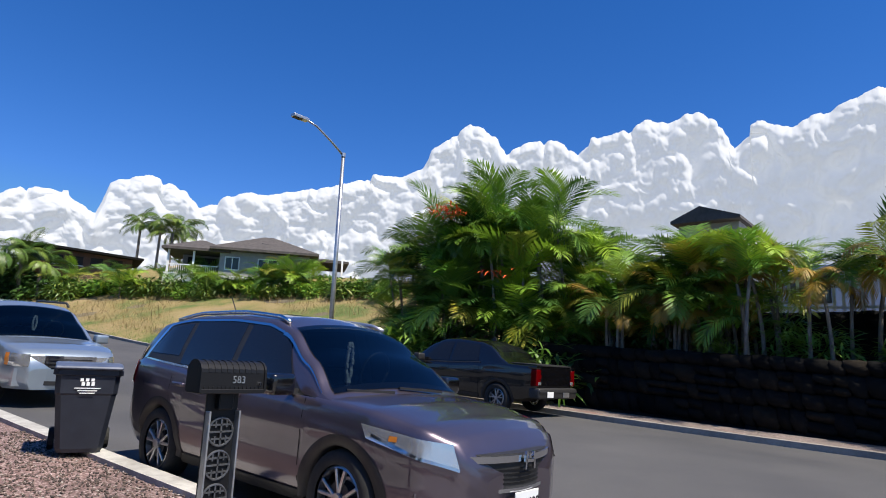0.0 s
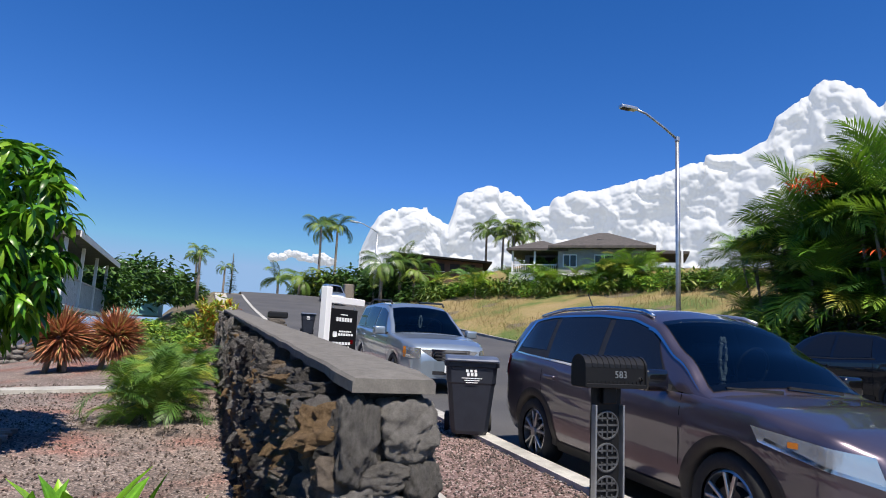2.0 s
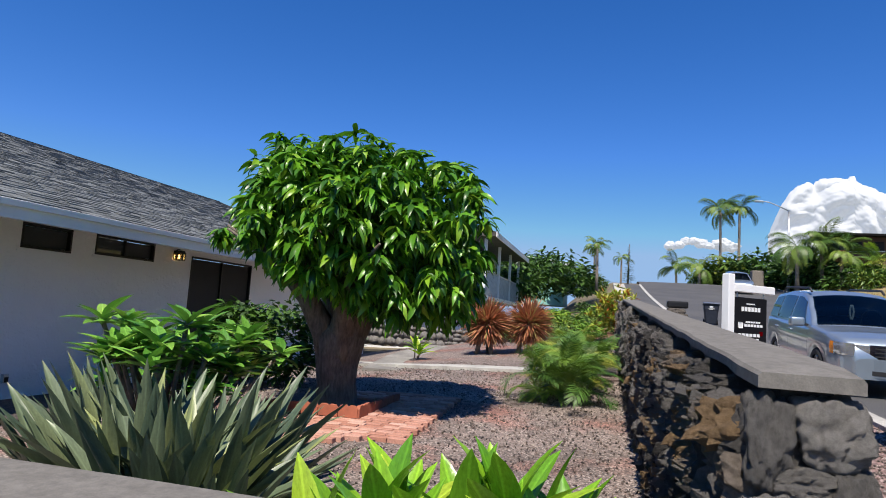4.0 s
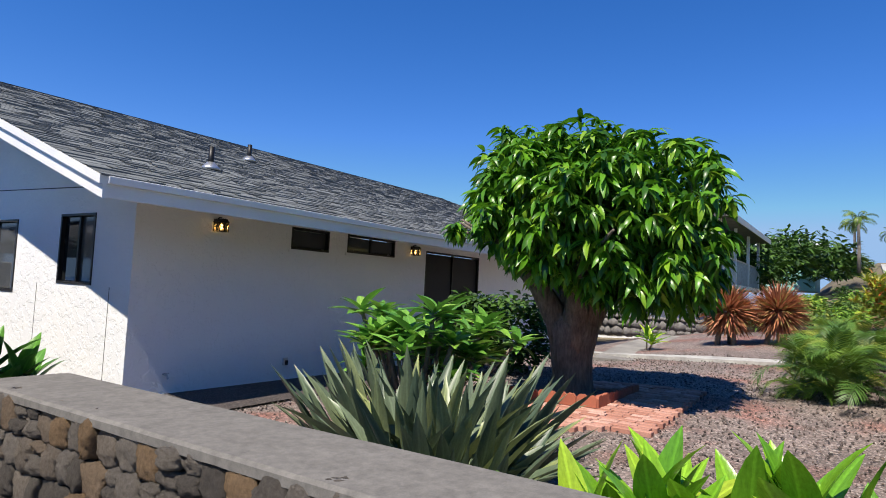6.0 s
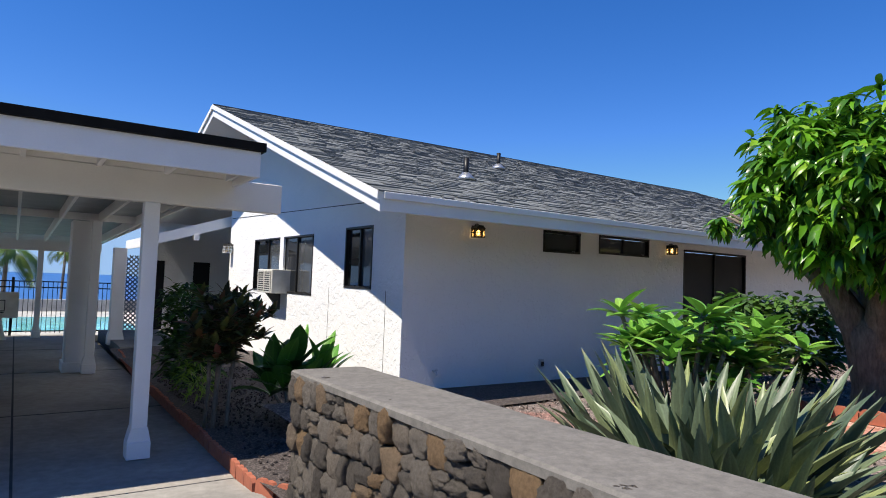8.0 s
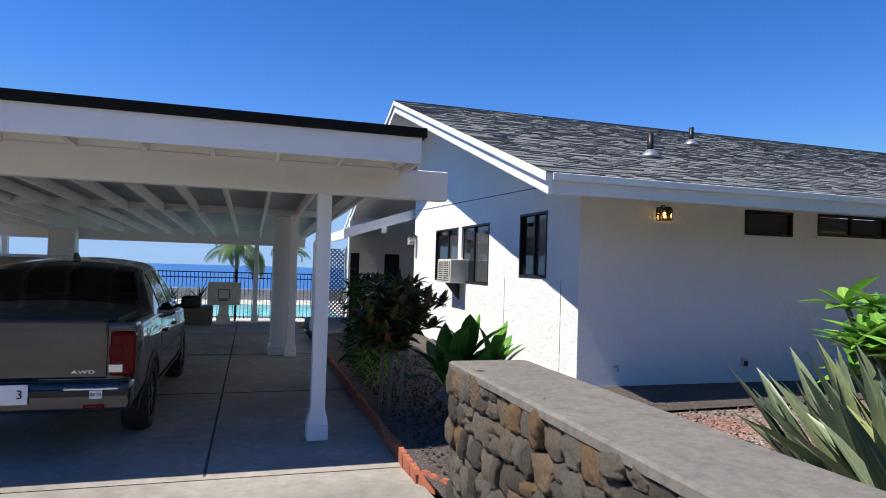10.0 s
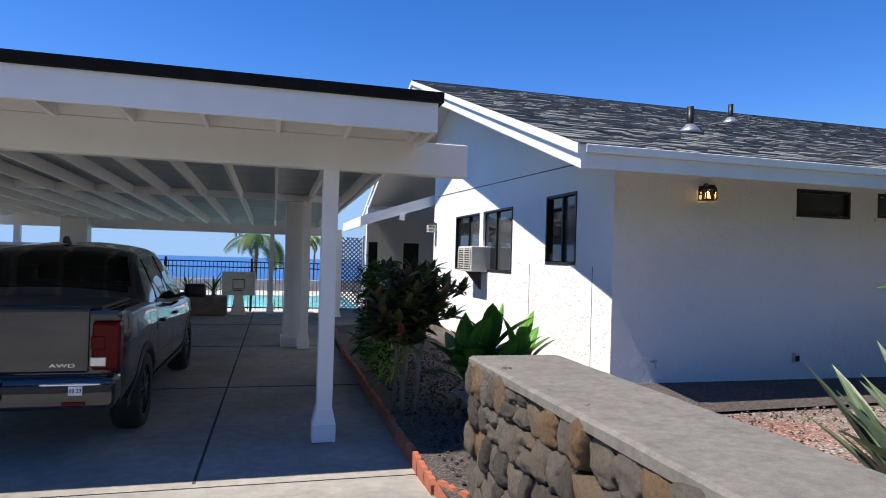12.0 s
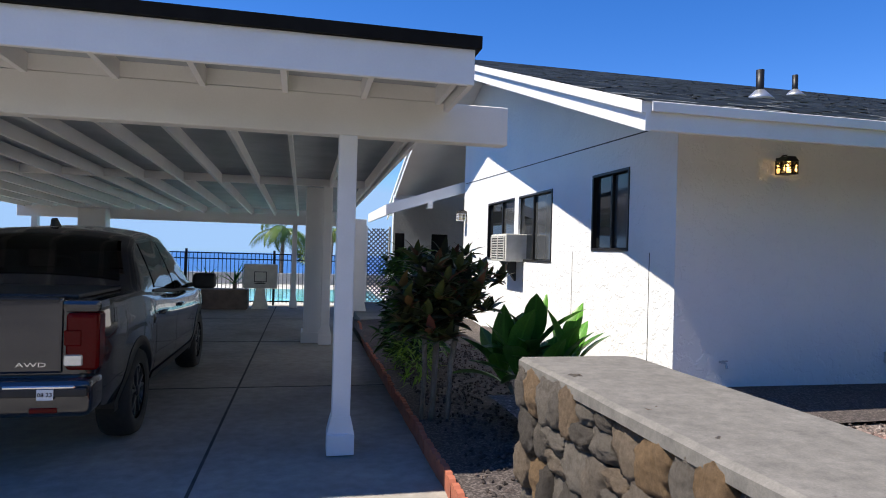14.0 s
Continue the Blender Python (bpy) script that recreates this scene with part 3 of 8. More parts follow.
# ---- rock walls ----
wall_driveway = tagged(new("wall_driveway", None), "low lava rock wall with a rounded concrete cap beside the driveway", "rock wall", "", STREET)
part("core", box(-2.32, -5.04, -0.7, -1.94, 0.30, 0.64), MORTAR, wall_driveway)
wall_street = tagged(new("wall_street", None), "dark lava rock wall with a concrete cap along the street", "rock wall", "", STREET)


def cap_between(name, xa, xb, y0, y1, za, zb, thick, parent, seed, along="x"):
    """A cast cap with uneven edges, rounded along its arrises."""
    n = 60
    v, f = [], []
    ring = [(0.0, -1.0), (0.0, -0.25), (0.035, 0.0), (0.5, 0.004), (0.965, 0.0), (1.0, -0.25), (1.0, -1.0)]
    for i in range(n + 1):
        t = i / n
        q = xa + (xb - xa) * t
        end = 0.02 if i in (0, n) else 0.0
        for s, h in ring:
            w = 0.014 * noise.noise((q * 2.3, s * 5, seed)) + 0.007 * noise.noise((q * 9, s * 3, seed))
            a = y0 + (y1 - y0) * s + (w if s < 0.4 or s > 0.6 else 0) + (end if s < 0.5 else -end if s > 0.5 else 0)
            z = za + (zb - za) * t + h * thick + (w * 0.9 if h < -0.5 else w * 0.15) - end * 0.5
            v.append((q, a, z) if along == "x" else (a, q, z))
    m = len(ring)
    for i in range(n):
        for k in range(m):
            f.append((i * m + k, i * m + (k + 1) % m, (i + 1) * m + (k + 1) % m, (i + 1) * m + k))
    f += [tuple(range(m))[::-1], tuple(n * m + k for k in range(m))]
    me = mesh_of(name, v, f, CAP)
    bm = bmesh.new()
    bm.from_mesh(me)
    bpy.data.meshes.remove(me)
    return part(name, bm, CAP, parent, "weathered grey concrete cap")


cap_between("cap", -5.22, 0.37, -2.43, -1.80, 0.72, 0.72, 0.055, wall_driveway, 1.0, "y")
W1A, W1B = -18.2, -2.6
n1 = 24
for i in range(n1):
    a, b = W1A + (W1B - 0.13 - W1A) * i / n1, W1A + (W1B - 0.13 - W1A) * (i + 1) / n1
    part("core", prism([(a, -0.5), (b, -0.5), (b, road_z(b) + 1.18), (a, road_z(a) + 1.18)], 0.52, 0.70, "y"), MORTAR, wall_street)
cap_between("cap", W1A, W1B - 0.015, 0.40, 0.79, road_z(W1A) + 1.245, road_z(W1B) + 1.245, 0.055, wall_street, 5.0, "x")

# ---- stones of the walls ----
def stone_mesh(seed, rough=0.16, n=7, jag=0.0):
    """A rounded, knobbly block inside a unit cube; jag breaks it into sharp flakes and pits."""
    bm = bmesh.new()
    bmesh.ops.create_cube(bm, size=1.0)
    bmesh.ops.subdivide_edges(bm, edges=bm.edges[:], cuts=n, use_grid_fill=True)
    for v in bm.verts:
        p = v.co * 2
        q = Vector((p.x * (1 - 0.27 * (p.y * p.y + p.z * p.z) / 2), p.y * (1 - 0.27 * (p.x * p.x + p.z * p.z) / 2), p.z * (1 - 0.27 * (p.x * p.x + p.y * p.y) / 2)))
        s = 1 + rough * noise.noise(q * 1.1 + Vector((seed * 7.1, 0, 0))) + rough * 0.6 * noise.noise(q * 2.6 + Vector((0, seed * 3.3, 0))) + rough * 0.5 * noise.fractal(q * 5.0 + Vector((seed, 0, 5)), 0.8, 2.0, 3)
        if jag:
            flake = Vector((q.x * 2.6, q.y * 2.6, q.z * 1.1)) + Vector((seed * 1.7, 3, seed))
            s += jag * (0.30 - abs(noise.noise(flake))) + jag * 0.6 * (0.25 - abs(noise.noise(q * 5.5 + Vector((0, seed, 9)))))
        v.co = q * 0.5 * s * 1.1
    me = bpy.data.meshes.new("stone")
    bm.to_mesh(me)
    bm.free()
    me.polygons.foreach_set("use_smooth", [jag < 0.5] * len(me.polygons))
    return me


STONES = {}
for key, mat, rough, n, jag in (("warm", LAVA_WARM, 0.17, 9, 0.07), ("dark", LAVA, 0.5, 7, 0.75), ("end", LAVA_END_LIT, 0.16, 18, 0.2)):
    STONES[key] = []
    for k in range(9):
        me = stone_mesh(k + {"warm": 0, "dark": 20, "end": 40}[key], rough, n, jag)
        me.materials.append(mat)
        STONES[key].append(me)


def courses(u0, u1, z0, z1, size, rnd, tall=1.0):
    """Irregular courses of stones over a face: centre u, centre z, width, height."""
    out, z = [], z0
    while z < z1 - 0.03:
        h = min(rnd.uniform(0.75, 1.3) * size * tall, z1 - z)
        if z1 - z - h < size * 0.35:
            h = z1 - z
        u = u0 - rnd.uniform(0, size * 0.5)
        while u < u1:
            w = rnd.uniform(0.6, 1.35) * size
            split = rnd.random() < 0.22 and h > size * 0.85
            a, b = max(u, u0), min(u + w, u1)
            if b - a > size * 0.3:
                if split:
                    k = rnd.uniform(0.4, 0.6) * h
                    out.append(((a + b) / 2, z + k / 2, b - a, k))
                    out.append(((a + b) / 2, z + k + (h - k) / 2, b - a, h - k))
                else:
                    out.append(((a + b) / 2, z + h / 2 + rnd.uniform(-0.02, 0.02), b - a, h))
            u += w
        z += h
    return out


def face_stones(parent, key, axis, at, out, cells, rnd, depth=0.16, proud=0.03):
    for u, z, w, h in cells:
        me = rnd.choice(STONES[key])
        ob = new("stone", me)
        ob.parent = parent
        d = depth * rnd.uniform(0.85, 1.2)
        c = at + out * (proud * rnd.uniform(0.2, 1.4) - d / 2 + 0.02)
        spin = radians(rnd.choice((0, 180) if key == "dark" else (0, 90, 180, 270)))
        tilt = Matrix.Rotation(radians(rnd.uniform(-9, 9) if key != "end" else rnd.uniform(-2, 2)), 4, "X" if axis == "x" else "Y")
        size = Matrix.Diagonal((d, w * 1.02, h * 1.02, 1)) if axis == "x" else Matrix.Diagonal((w * 1.02, d, h * 1.02, 1))
        flip = Matrix.Rotation(spin, 4, "X" if axis == "x" else "Y")
        ob.matrix_basis = Matrix.Translation((c, u, z) if axis == "x" else (u, c, z)) @ tilt @ size @ flip


rnd = random.Random(11)
face_stones(wall_driveway, "warm", "x", -1.84, 1, courses(-5.16, 0.34, -0.36, 0.685, 0.155, rnd, 1.35), rnd)
face_stones(wall_driveway, "warm", "y", -5.12, -1, courses(-2.38, -1.86, -0.36, 0.685, 0.155, rnd, 1.3), rnd)
face_stones(wall_driveway, "warm", "x", -2.40, -1, courses(-5.1, -2.5, 0.0, 0.655, 0.17, rnd), rnd)
# street wall: the garden face is rough and dark, the end face has larger fitted stones
for a, b, size, tall in ((-5.6, -2.66, 0.085, 2.0), (-10.0, -5.6, 0.125, 1.8), (-18.1, -10.0, 0.21, 1.5)):
    base = yard_z((a + b) / 2, 0.3) - 0.12
    cells = [(u, z, w, h) for u, z, w, h in courses(a, b, base, road_z(a) + 1.16, size, rnd, tall) if z + h / 2 < road_z(u) + 1.17]
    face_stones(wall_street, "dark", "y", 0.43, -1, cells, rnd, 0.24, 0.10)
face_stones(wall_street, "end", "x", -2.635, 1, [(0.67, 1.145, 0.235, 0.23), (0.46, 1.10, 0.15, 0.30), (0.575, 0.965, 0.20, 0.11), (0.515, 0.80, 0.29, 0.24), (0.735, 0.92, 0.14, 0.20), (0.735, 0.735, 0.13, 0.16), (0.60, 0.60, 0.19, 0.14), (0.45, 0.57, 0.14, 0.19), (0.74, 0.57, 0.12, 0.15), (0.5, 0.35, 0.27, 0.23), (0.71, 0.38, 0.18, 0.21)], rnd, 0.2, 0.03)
face_stones(wall_street, "dark", "y", 0.73, 1, courses(-5.5, -2.66, 0.2, 1.2, 0.2, rnd), rnd)

# ---- plants ----
MANGO = leaf_mat("mango_leaf", (0.022, 0.085, 0.008), (0.125, 0.34, 0.02), 0.34, (0.22, 0.40, 0.03), False, 0.28)
AGAVE = leaf_mat("sword_leaf", (0.07, 0.105, 0.065), (0.17, 0.215, 0.12), 0.42, (0.26, 0.30, 0.12), True, 0.1, rib=0.07)
PLUMERIA = leaf_mat("plumeria_leaf", (0.07, 0.21, 0.03), (0.18, 0.40, 0.06), 0.34, (0.26, 0.46, 0.07), True, 0.22, rib=0.06)
TI = leaf_mat("ti_leaf", (0.10, 0.27, 0.02), (0.25, 0.48, 0.03), 0.26, (0.34, 0.46, 0.04), True, 0.22, rib=0.07)
TI_DARK = leaf_mat("ti_leaf_dark", (0.035, 0.12, 0.02), (0.10, 0.27, 0.04), 0.28, None, True, 0.2, rib=0.1)
CROTON = leaf_mat("croton_leaf", (0.045, 0.04, 0.022), (0.12, 0.135, 0.035), 0.34, (0.22, 0.07, 0.045), False, 0.2)
SHRUB = leaf_mat("shrub_leaf", (0.02, 0.055, 0.012), (0.07, 0.16, 0.02), 0.62, None, False, 0.2)
ARECA = leaf_mat("areca_leaf", (0.11, 0.26, 0.025), (0.34, 0.50, 0.045), 0.45, (0.36, 0.34, 0.04), True, 0.25)
ARECA_DARK = leaf_mat("areca_leaf_dark", (0.045, 0.12, 0.02), (0.17, 0.31, 0.04), 0.45, (0.34, 0.36, 0.05), True, 0.22)
ARECA_GOLD = leaf_mat("areca_leaf_gold", (0.22, 0.13, 0.02), (0.42, 0.26, 0.03), 0.5, None, True, 0.25)
COCO = leaf_mat("coconut_leaf", (0.05, 0.11, 0.016), (0.19, 0.27, 0.045), 0.42, None, True, 0.2)
BROMELIAD = leaf_mat("red_dracaena_leaf", (0.26, 0.085, 0.045), (0.56, 0.25, 0.13), 0.5, (0.42, 0.36, 0.12), False, 0.2)
HEDGE = leaf_mat("hedge_leaf", (0.05, 0.14, 0.015), (0.20, 0.38, 0.04), 0.45, (0.36, 0.42, 0.05), False, 0.22)
FAR_LEAF = leaf_mat("far_leaf", (0.03, 0.075, 0.012), (0.12, 0.21, 0.03), 0.45, (0.24, 0.27, 0.04), False, 0.2)
GOLD_CROTON = leaf_mat("gold_croton_leaf", (0.16, 0.24, 0.03), (0.42, 0.44, 0.05), 0.4, (0.55, 0.13, 0.04), False, 0.2)
STRAW = leaf_mat("dry_grass_blade", (0.22, 0.16, 0.07), (0.42, 0.31, 0.15), 0.7, None, False, 0.3)
GRASS = leaf_mat("green_grass_blade", (0.07, 0.13, 0.02), (0.17, 0.24, 0.04), 0.6, None, False, 0.3)
BARK = make_bark("mango_bark", (0.06, 0.047, 0.037), (0.21, 0.17, 0.137))
PALM_BARK = make_bark("palm_bark", (0.12, 0.10, 0.08), (0.28, 0.24, 0.2))
FLOWER = plain("orange_flower", (0.75, 0.10, 0.02), 0.6)
PALE_FLOWER = plain("cream_flower", (0.8, 0.72, 0.5), 0.6)


def leaf_mesh(name, mat, *args, **kw):
    v, f = blade(*args, **kw)
    return mesh_of(name, v, f, mat, True)


def leaves_object(name, base, mats, material, parent=None, smooth=True):
    v, f = spread(base[0], base[1], mats)
    return part(name, mesh_of(name, v, f, material, smooth), material, parent)


def frond(length, mat, pairs=26, leaflet=0.42, droop=1.1, vee=0.5, width=0.035, hang=0.5):
    """A feather frond along +y: a thin arched stalk with paired leaflets."""
    v, f = [], []
    base_v, base_f = blade(1.0, width / leaflet, hang, 0.15, 2, 0.35)
    y = z = 0.0
    stalk = []
    n = pairs + 4
    mats = []
    for i in range(n + 1):
        t = i / n
        a = 0.25 - droop * t ** 1.35
        stalk.append((y, z))
        if i >= 4:
            size = leaflet * (0.55 + 0.75 * math.sin(math.pi * min(1, 0.12 + 0.83 * (i - 4) / pairs)))
            for s in (1, -1):
                yaw = -s * (radians(62) - 0.55 * t)
                mats.append(Matrix.Translation((0, y, z)) @ Matrix.Rotation(a, 4, "X") @ Matrix.Rotation(yaw, 4, "Z") @ Matrix.Rotation(vee * (0.55 + 0.3 * math.sin(i * 2.3)), 4, "X") @ Matrix.Scale(size, 4))
        y += length / n * math.cos(a)
        z += length / n * math.sin(a)
    for k, (q, p) in enumerate(stalk):
        w = 0.016 * (1 - 0.8 * k / n) * (length / 2) ** 0.5
        v += [(-w, q, p), (0, q, p + w), (w, q, p), (0, q, p - w)]
    for k in range(n):
        for a in range(4):
            b = (a + 1) % 4
            f.append((4 * k + a, 4 * k + b, 4 * k + 4 + b, 4 * k + 4 + a))
    sv, sf = spread(base_v, base_f, mats)
    off = len(v)
    return mesh_of("frond", [*v, *map(tuple, sv)], [*f, *[tuple(i + off for i in q) for q in sf]], mat, True)


FROND = {}
for key, mat, spec in (("areca", ARECA, dict(length=1.8, leaflet=0.48, droop=1.45, vee=0.45, width=0.055, pairs=27)), ("areca_dark", ARECA_DARK, dict(length=1.9, leaflet=0.52, droop=1.55, vee=0.3, width=0.058, pairs=27)),
        ("gold", ARECA_GOLD, dict(length=1.5, leaflet=0.4, droop=1.9, vee=-0.2, width=0.05, pairs=22)), ("coco", COCO, dict(length=3.2, leaflet=0.75, droop=1.7, vee=-0.1, width=0.085, pairs=28, hang=0.9)),
        ("fern", ARECA_DARK, dict(length=0.85, leaflet=0.27, droop=1.5, vee=0.3, pairs=20, width=0.028))):
    FROND[key] = [frond(mat=mat, **{**spec, "droop": spec["droop"] * k}) for k in (0.75, 1.0, 1.25)]


def palm(name, at, stems, keys, n, label, rnd, scale=1.0, trunk_r=0.05, lean=0.08, category="palm tree", group="", spray=(0.35, 1.15)):
    """A palm: stems = [(dx, dy, height)], each with n fronds."""
    t = thing(name, label, category, at, rnd.uniform(0, 360), group)
    for dx, dy, h in stems:
        lx, ly = rnd.uniform(-lean, lean) * h, rnd.uniform(-lean, lean) * h
        if h > 0.25:
            pts = [(dx + lx * k * k, dy + ly * k * k, h * k - 0.1 * (k == 0)) for k in (0, 0.35, 0.7, 1)]
            part("trunk", rod(pts, [trunk_r * 1.25, trunk_r, trunk_r * 0.9, trunk_r * 0.8], 8), PALM_BARK, t, smooth=True)
        for i in range(n):
            key = rnd.choice(keys)
            a = 2 * math.pi * (i + rnd.uniform(-0.3, 0.3)) / n
            ob = new("frond", rnd.choice(FROND[key]))
            ob.parent = t
            ob.matrix_basis = turn_to((dx + lx, dy + ly, max(h, 0.0)), a, rnd.uniform(*spray), rnd.uniform(-0.5, 0.5), scale * rnd.uniform(0.75, 1.12))
    return t


# mango tree in the brick bed
def mango_tree():
    rnd = random.Random(5)
    t = thing("mango_tree", "mango tree with thick grey-brown limbs and glossy drooping green leaves", "tree", (-7.85, -3.45, 0.12))
    top = [(-0.95, -0.85, 1.95), (0.75, -0.75, 2.0), (0.1, 0.75, 1.95), (-0.8, 0.65, 1.8), (0.85, 0.45, 1.75), (0.0, -0.1, 2.3)]
    part("trunk", rod([(0, 0, -0.15), (0.0, 0.01, 0.05), (0.0, 0.0, 0.35), (0.02, -0.02, 0.72), (0.02, 0.0, 0.98), (0.02, 0.02, 1.16)], [0.36, 0.29, 0.255, 0.28, 0.33, 0.22], 20), BARK, t, smooth=True)
    tips = []
    for k, (x, y, z) in enumerate(top):
        s = (0.55 + 0.1 * (k % 2))
        pts = [(x * 0.09, y * 0.09, 0.55), (x * 0.2, y * 0.2, 1.0), (x * s * 0.72, y * s * 0.72, 1.45), (x, y, z)]
        part("limb", rod(pts, [0.17, 0.17, 0.13, 0.06], 10), BARK, t, smooth=True)
        for j in range(5):
            e = Vector((x, y, z)) + Vector((rnd.uniform(-0.55, 0.55), rnd.uniform(-0.55, 0.55), rnd.uniform(0.1, 0.7)))
            part("branch", rod([pts[2], (Vector(pts[2]) + e) / 2 + Vector((0, 0, 0.12)), e], [0.05, 0.035, 0.015], 6), BARK, t, smooth=True)
    base = blade(0.26, 0.066, 1.1, 0.35, 4, 0.75)
    mats = []
    centre = Vector((-0.05, 0.1, 2.25))
    lobes = [(Vector((-0.2, -0.62, 2.72)), Vector((1.2, 0.84, 0.92))), (Vector((-0.1, 0.8, 2.45)), Vector((1.25, 1.15, 0.95))), (Vector((0.1, 0.12, 2.5)), Vector((1.4, 1.25, 1.0))), (Vector((0.55, -0.1, 2.3)), Vector((0.95, 1.1, 0.9))), (Vector((0, 0.85, 1.8)), Vector((1.1, 1.05, 0.65)))]
    for i in range(800):
        c, r = rnd.choice(lobes)
        d = Vector((rnd.gauss(0, 1), rnd.gauss(0, 1), rnd.gauss(0.15, 1))).normalized()
        k = rnd.uniform(0.75, 1.04) * (1 + 0.16 * noise.noise(d * 2.2 + c))
        p = c + Vector((d.x * r.x, d.y * r.y, d.z * r.z)) * k
        if p.z < 1.2 + 0.6 * clamp((0.6 - p.y) / 1.3) + 0.4 * abs(noise.noise(p * 1.4)):
            continue
        n = rnd.randint(12, 18)
        head = math.atan2(-d.x, d.y)
        up = rnd.uniform(0.0, 0.9) * max(0.0, d.z + 0.25)
        for j in range(n):
            a = head + 2.4 * j + rnd.uniform(-0.4, 0.4)
            pitch = up * 0.8 + rnd.uniform(-0.85, 0.1)
            q = p + Vector((rnd.uniform(-0.05, 0.05), rnd.uniform(-0.05, 0.05), rnd.uniform(-0.08, 0.05)))
            mats.append(turn_to(q, a, pitch, rnd.uniform(-0.7, 0.7), rnd.uniform(0.75, 1.25)))
    for i in range(3600):                      # inner leaves
        c, r = rnd.choice(lobes)
        d = Vector((rnd.gauss(0, 1), rnd.gauss(0, 1), rnd.gauss(0, 1))).normalized() * rnd.uniform(0.35, 0.85)
        p = c + Vector((d.x * r.x, d.y * r.y, d.z * r.z))
        if p.z > 1.35 + 0.5 * clamp((0.6 - p.y) / 1.3):
            mats.append(turn_to(p, rnd.uniform(0, 6.28), rnd.uniform(-1.2, 0.1), rnd.uniform(-0.8, 0.8), rnd.uniform(0.8, 1.2)))
    for i in range(16):                        # the bough that reaches out towards the house
        p = Vector((-0.1 + rnd.uniform(-0.15, 0.15), -1.95 + rnd.uniform(-0.12, 0.12), 2.25 + rnd.uniform(-0.08, 0.1)))
        for j in range(5):
            mats.append(turn_to(p, rnd.uniform(0, 6.28), rnd.uniform(-0.6, 0.4), 0, 1.0))
    part("branch", rod([(0, -0.9, 1.9), (-0.1, -1.5, 2.3), (-0.1, -1.95, 2.25)], [0.04, 0.025, 0.012], 6), BARK, t, smooth=True)
    leaves_object("crown", base, mats, MANGO, t)
    return t


mango_tree()


def sword_clump(at, n, reach, size, label, rnd, lean=(0.75, 1.52)):
    """A clump of stiff sword leaves rising from one root."""
    t = thing("sword_plant", label, "agave plant", at, 0)
    kinds = [leaf_mesh("leaf", AGAVE, 1.0, 0.135, d, 0.6, 6, 0.72, 0.01) for d in (0.1, 0.25, 0.5)]
    for i in range(n):
        ob = new("leaf", rnd.choice(kinds))
        ob.parent = t
        r = reach * math.sqrt(rnd.random())
        a = rnd.uniform(0, 6.28)
        out = rnd.uniform(*lean)
        ob.matrix_basis = turn_to((r * math.sin(-a) * 0.8, r * math.cos(a), -0.05), a + rnd.uniform(-0.5, 0.5), out, rnd.uniform(-0.6, 0.6), size * rnd.uniform(0.65, 1.15))
    return t


rnd = random.Random(21)
sword_clump((-4.3, -3.25, -0.02), 210, 0.85, 1.0, "dense clump of grey-green sword-shaped leaves in the gravel", rnd)
sword_clump((-3.75, -2.7, 0.0), 110, 0.5, 0.88, "spreading clump of grey-green sword-shaped leaves in the gravel", rnd, (0.3, 1.2))


def rosette_shrub(name, at, heads, mat, leaf, n, label, category, rnd, stem=0.018, tilt=(0.05, 0.75), bark=PALM_BARK):
    """Bare stems that end in rosettes of leaves. heads = [(x, y, z)] in the plant's own place."""
    t = thing(name, label, category, at)
    kinds = [leaf_mesh("leaf", mat, leaf[0], leaf[1], d, 0.35, 7, leaf[2]) for d in (0.25, 0.5, 0.8)]
    for x, y, z in heads:
        part("stem", rod([(x * 0.15, y * 0.15, -0.1), (x * 0.6, y * 0.6, z * 0.45), (x, y, z)], [stem * 1.3, stem * 1.1, stem], 7), bark, t, smooth=True)
        for i in range(n):
            ob = new("leaf", rnd.choice(kinds))
            ob.parent = t
            a = i * 2.4 + rnd.uniform(-0.25, 0.25)
            ob.matrix_basis = turn_to((x, y, z - 0.1 * i / n * leaf[0] * 2), a, tilt[1] - (tilt[1] - tilt[0]) * i / n + rnd.uniform(-0.2, 0.2), rnd.uniform(-0.25, 0.25), rnd.uniform(0.75, 1.15))
    return t


heads = [(rnd.uniform(-1.0, 1.15), rnd.uniform(-0.85, 0.85), rnd.uniform(0.6, 1.34)) for _ in range(46)]
plum = rosette_shrub("plumeria", (-5.9, -4.55, -0.08), heads, PLUMERIA, (0.37, 0.115, 0.78), 12, "plumeria bush with broad bright green leaves", "shrub", rnd, 0.022)
bl = part("blossom", mesh_of("blossom", *spread(*blade(0.06, 0.045, 0.4, 0.3, 3, 0.6), [turn_to((heads[0][0], heads[0][1], heads[0][2] + 0.04), a, 0.5) for a in (0, 1.25, 2.5, 3.75, 5.0)]), PALE_FLOWER), PALE_FLOWER, plum, "cream plumeria blossom")

for k, (at, hs) in enumerate((((-2.85, -1.04, 0.1), [(0, 0, 0.36), (0.16, 0.1, 0.28), (-0.12, 0.14, 0.3), (-0.1, -0.18, 0.24), (0.05, -0.3, 0.2), (-0.25, 0.0, 0.3)]), ((-2.95, -0.5, 0.12), [(0, 0, 0.42), (0.1, 0.16, 0.3), (-0.15, -0.05, 0.32), (0.0, -0.2, 0.3), (-0.1, 0.25, 0.25)]))):
    rosette_shrub("ti_plant", at, hs, TI, (0.50, 0.14, 0.85), 9, "ti plant with glossy yellow-green upright leaves", "ti plant", rnd, 0.016, (0.75, 1.4))
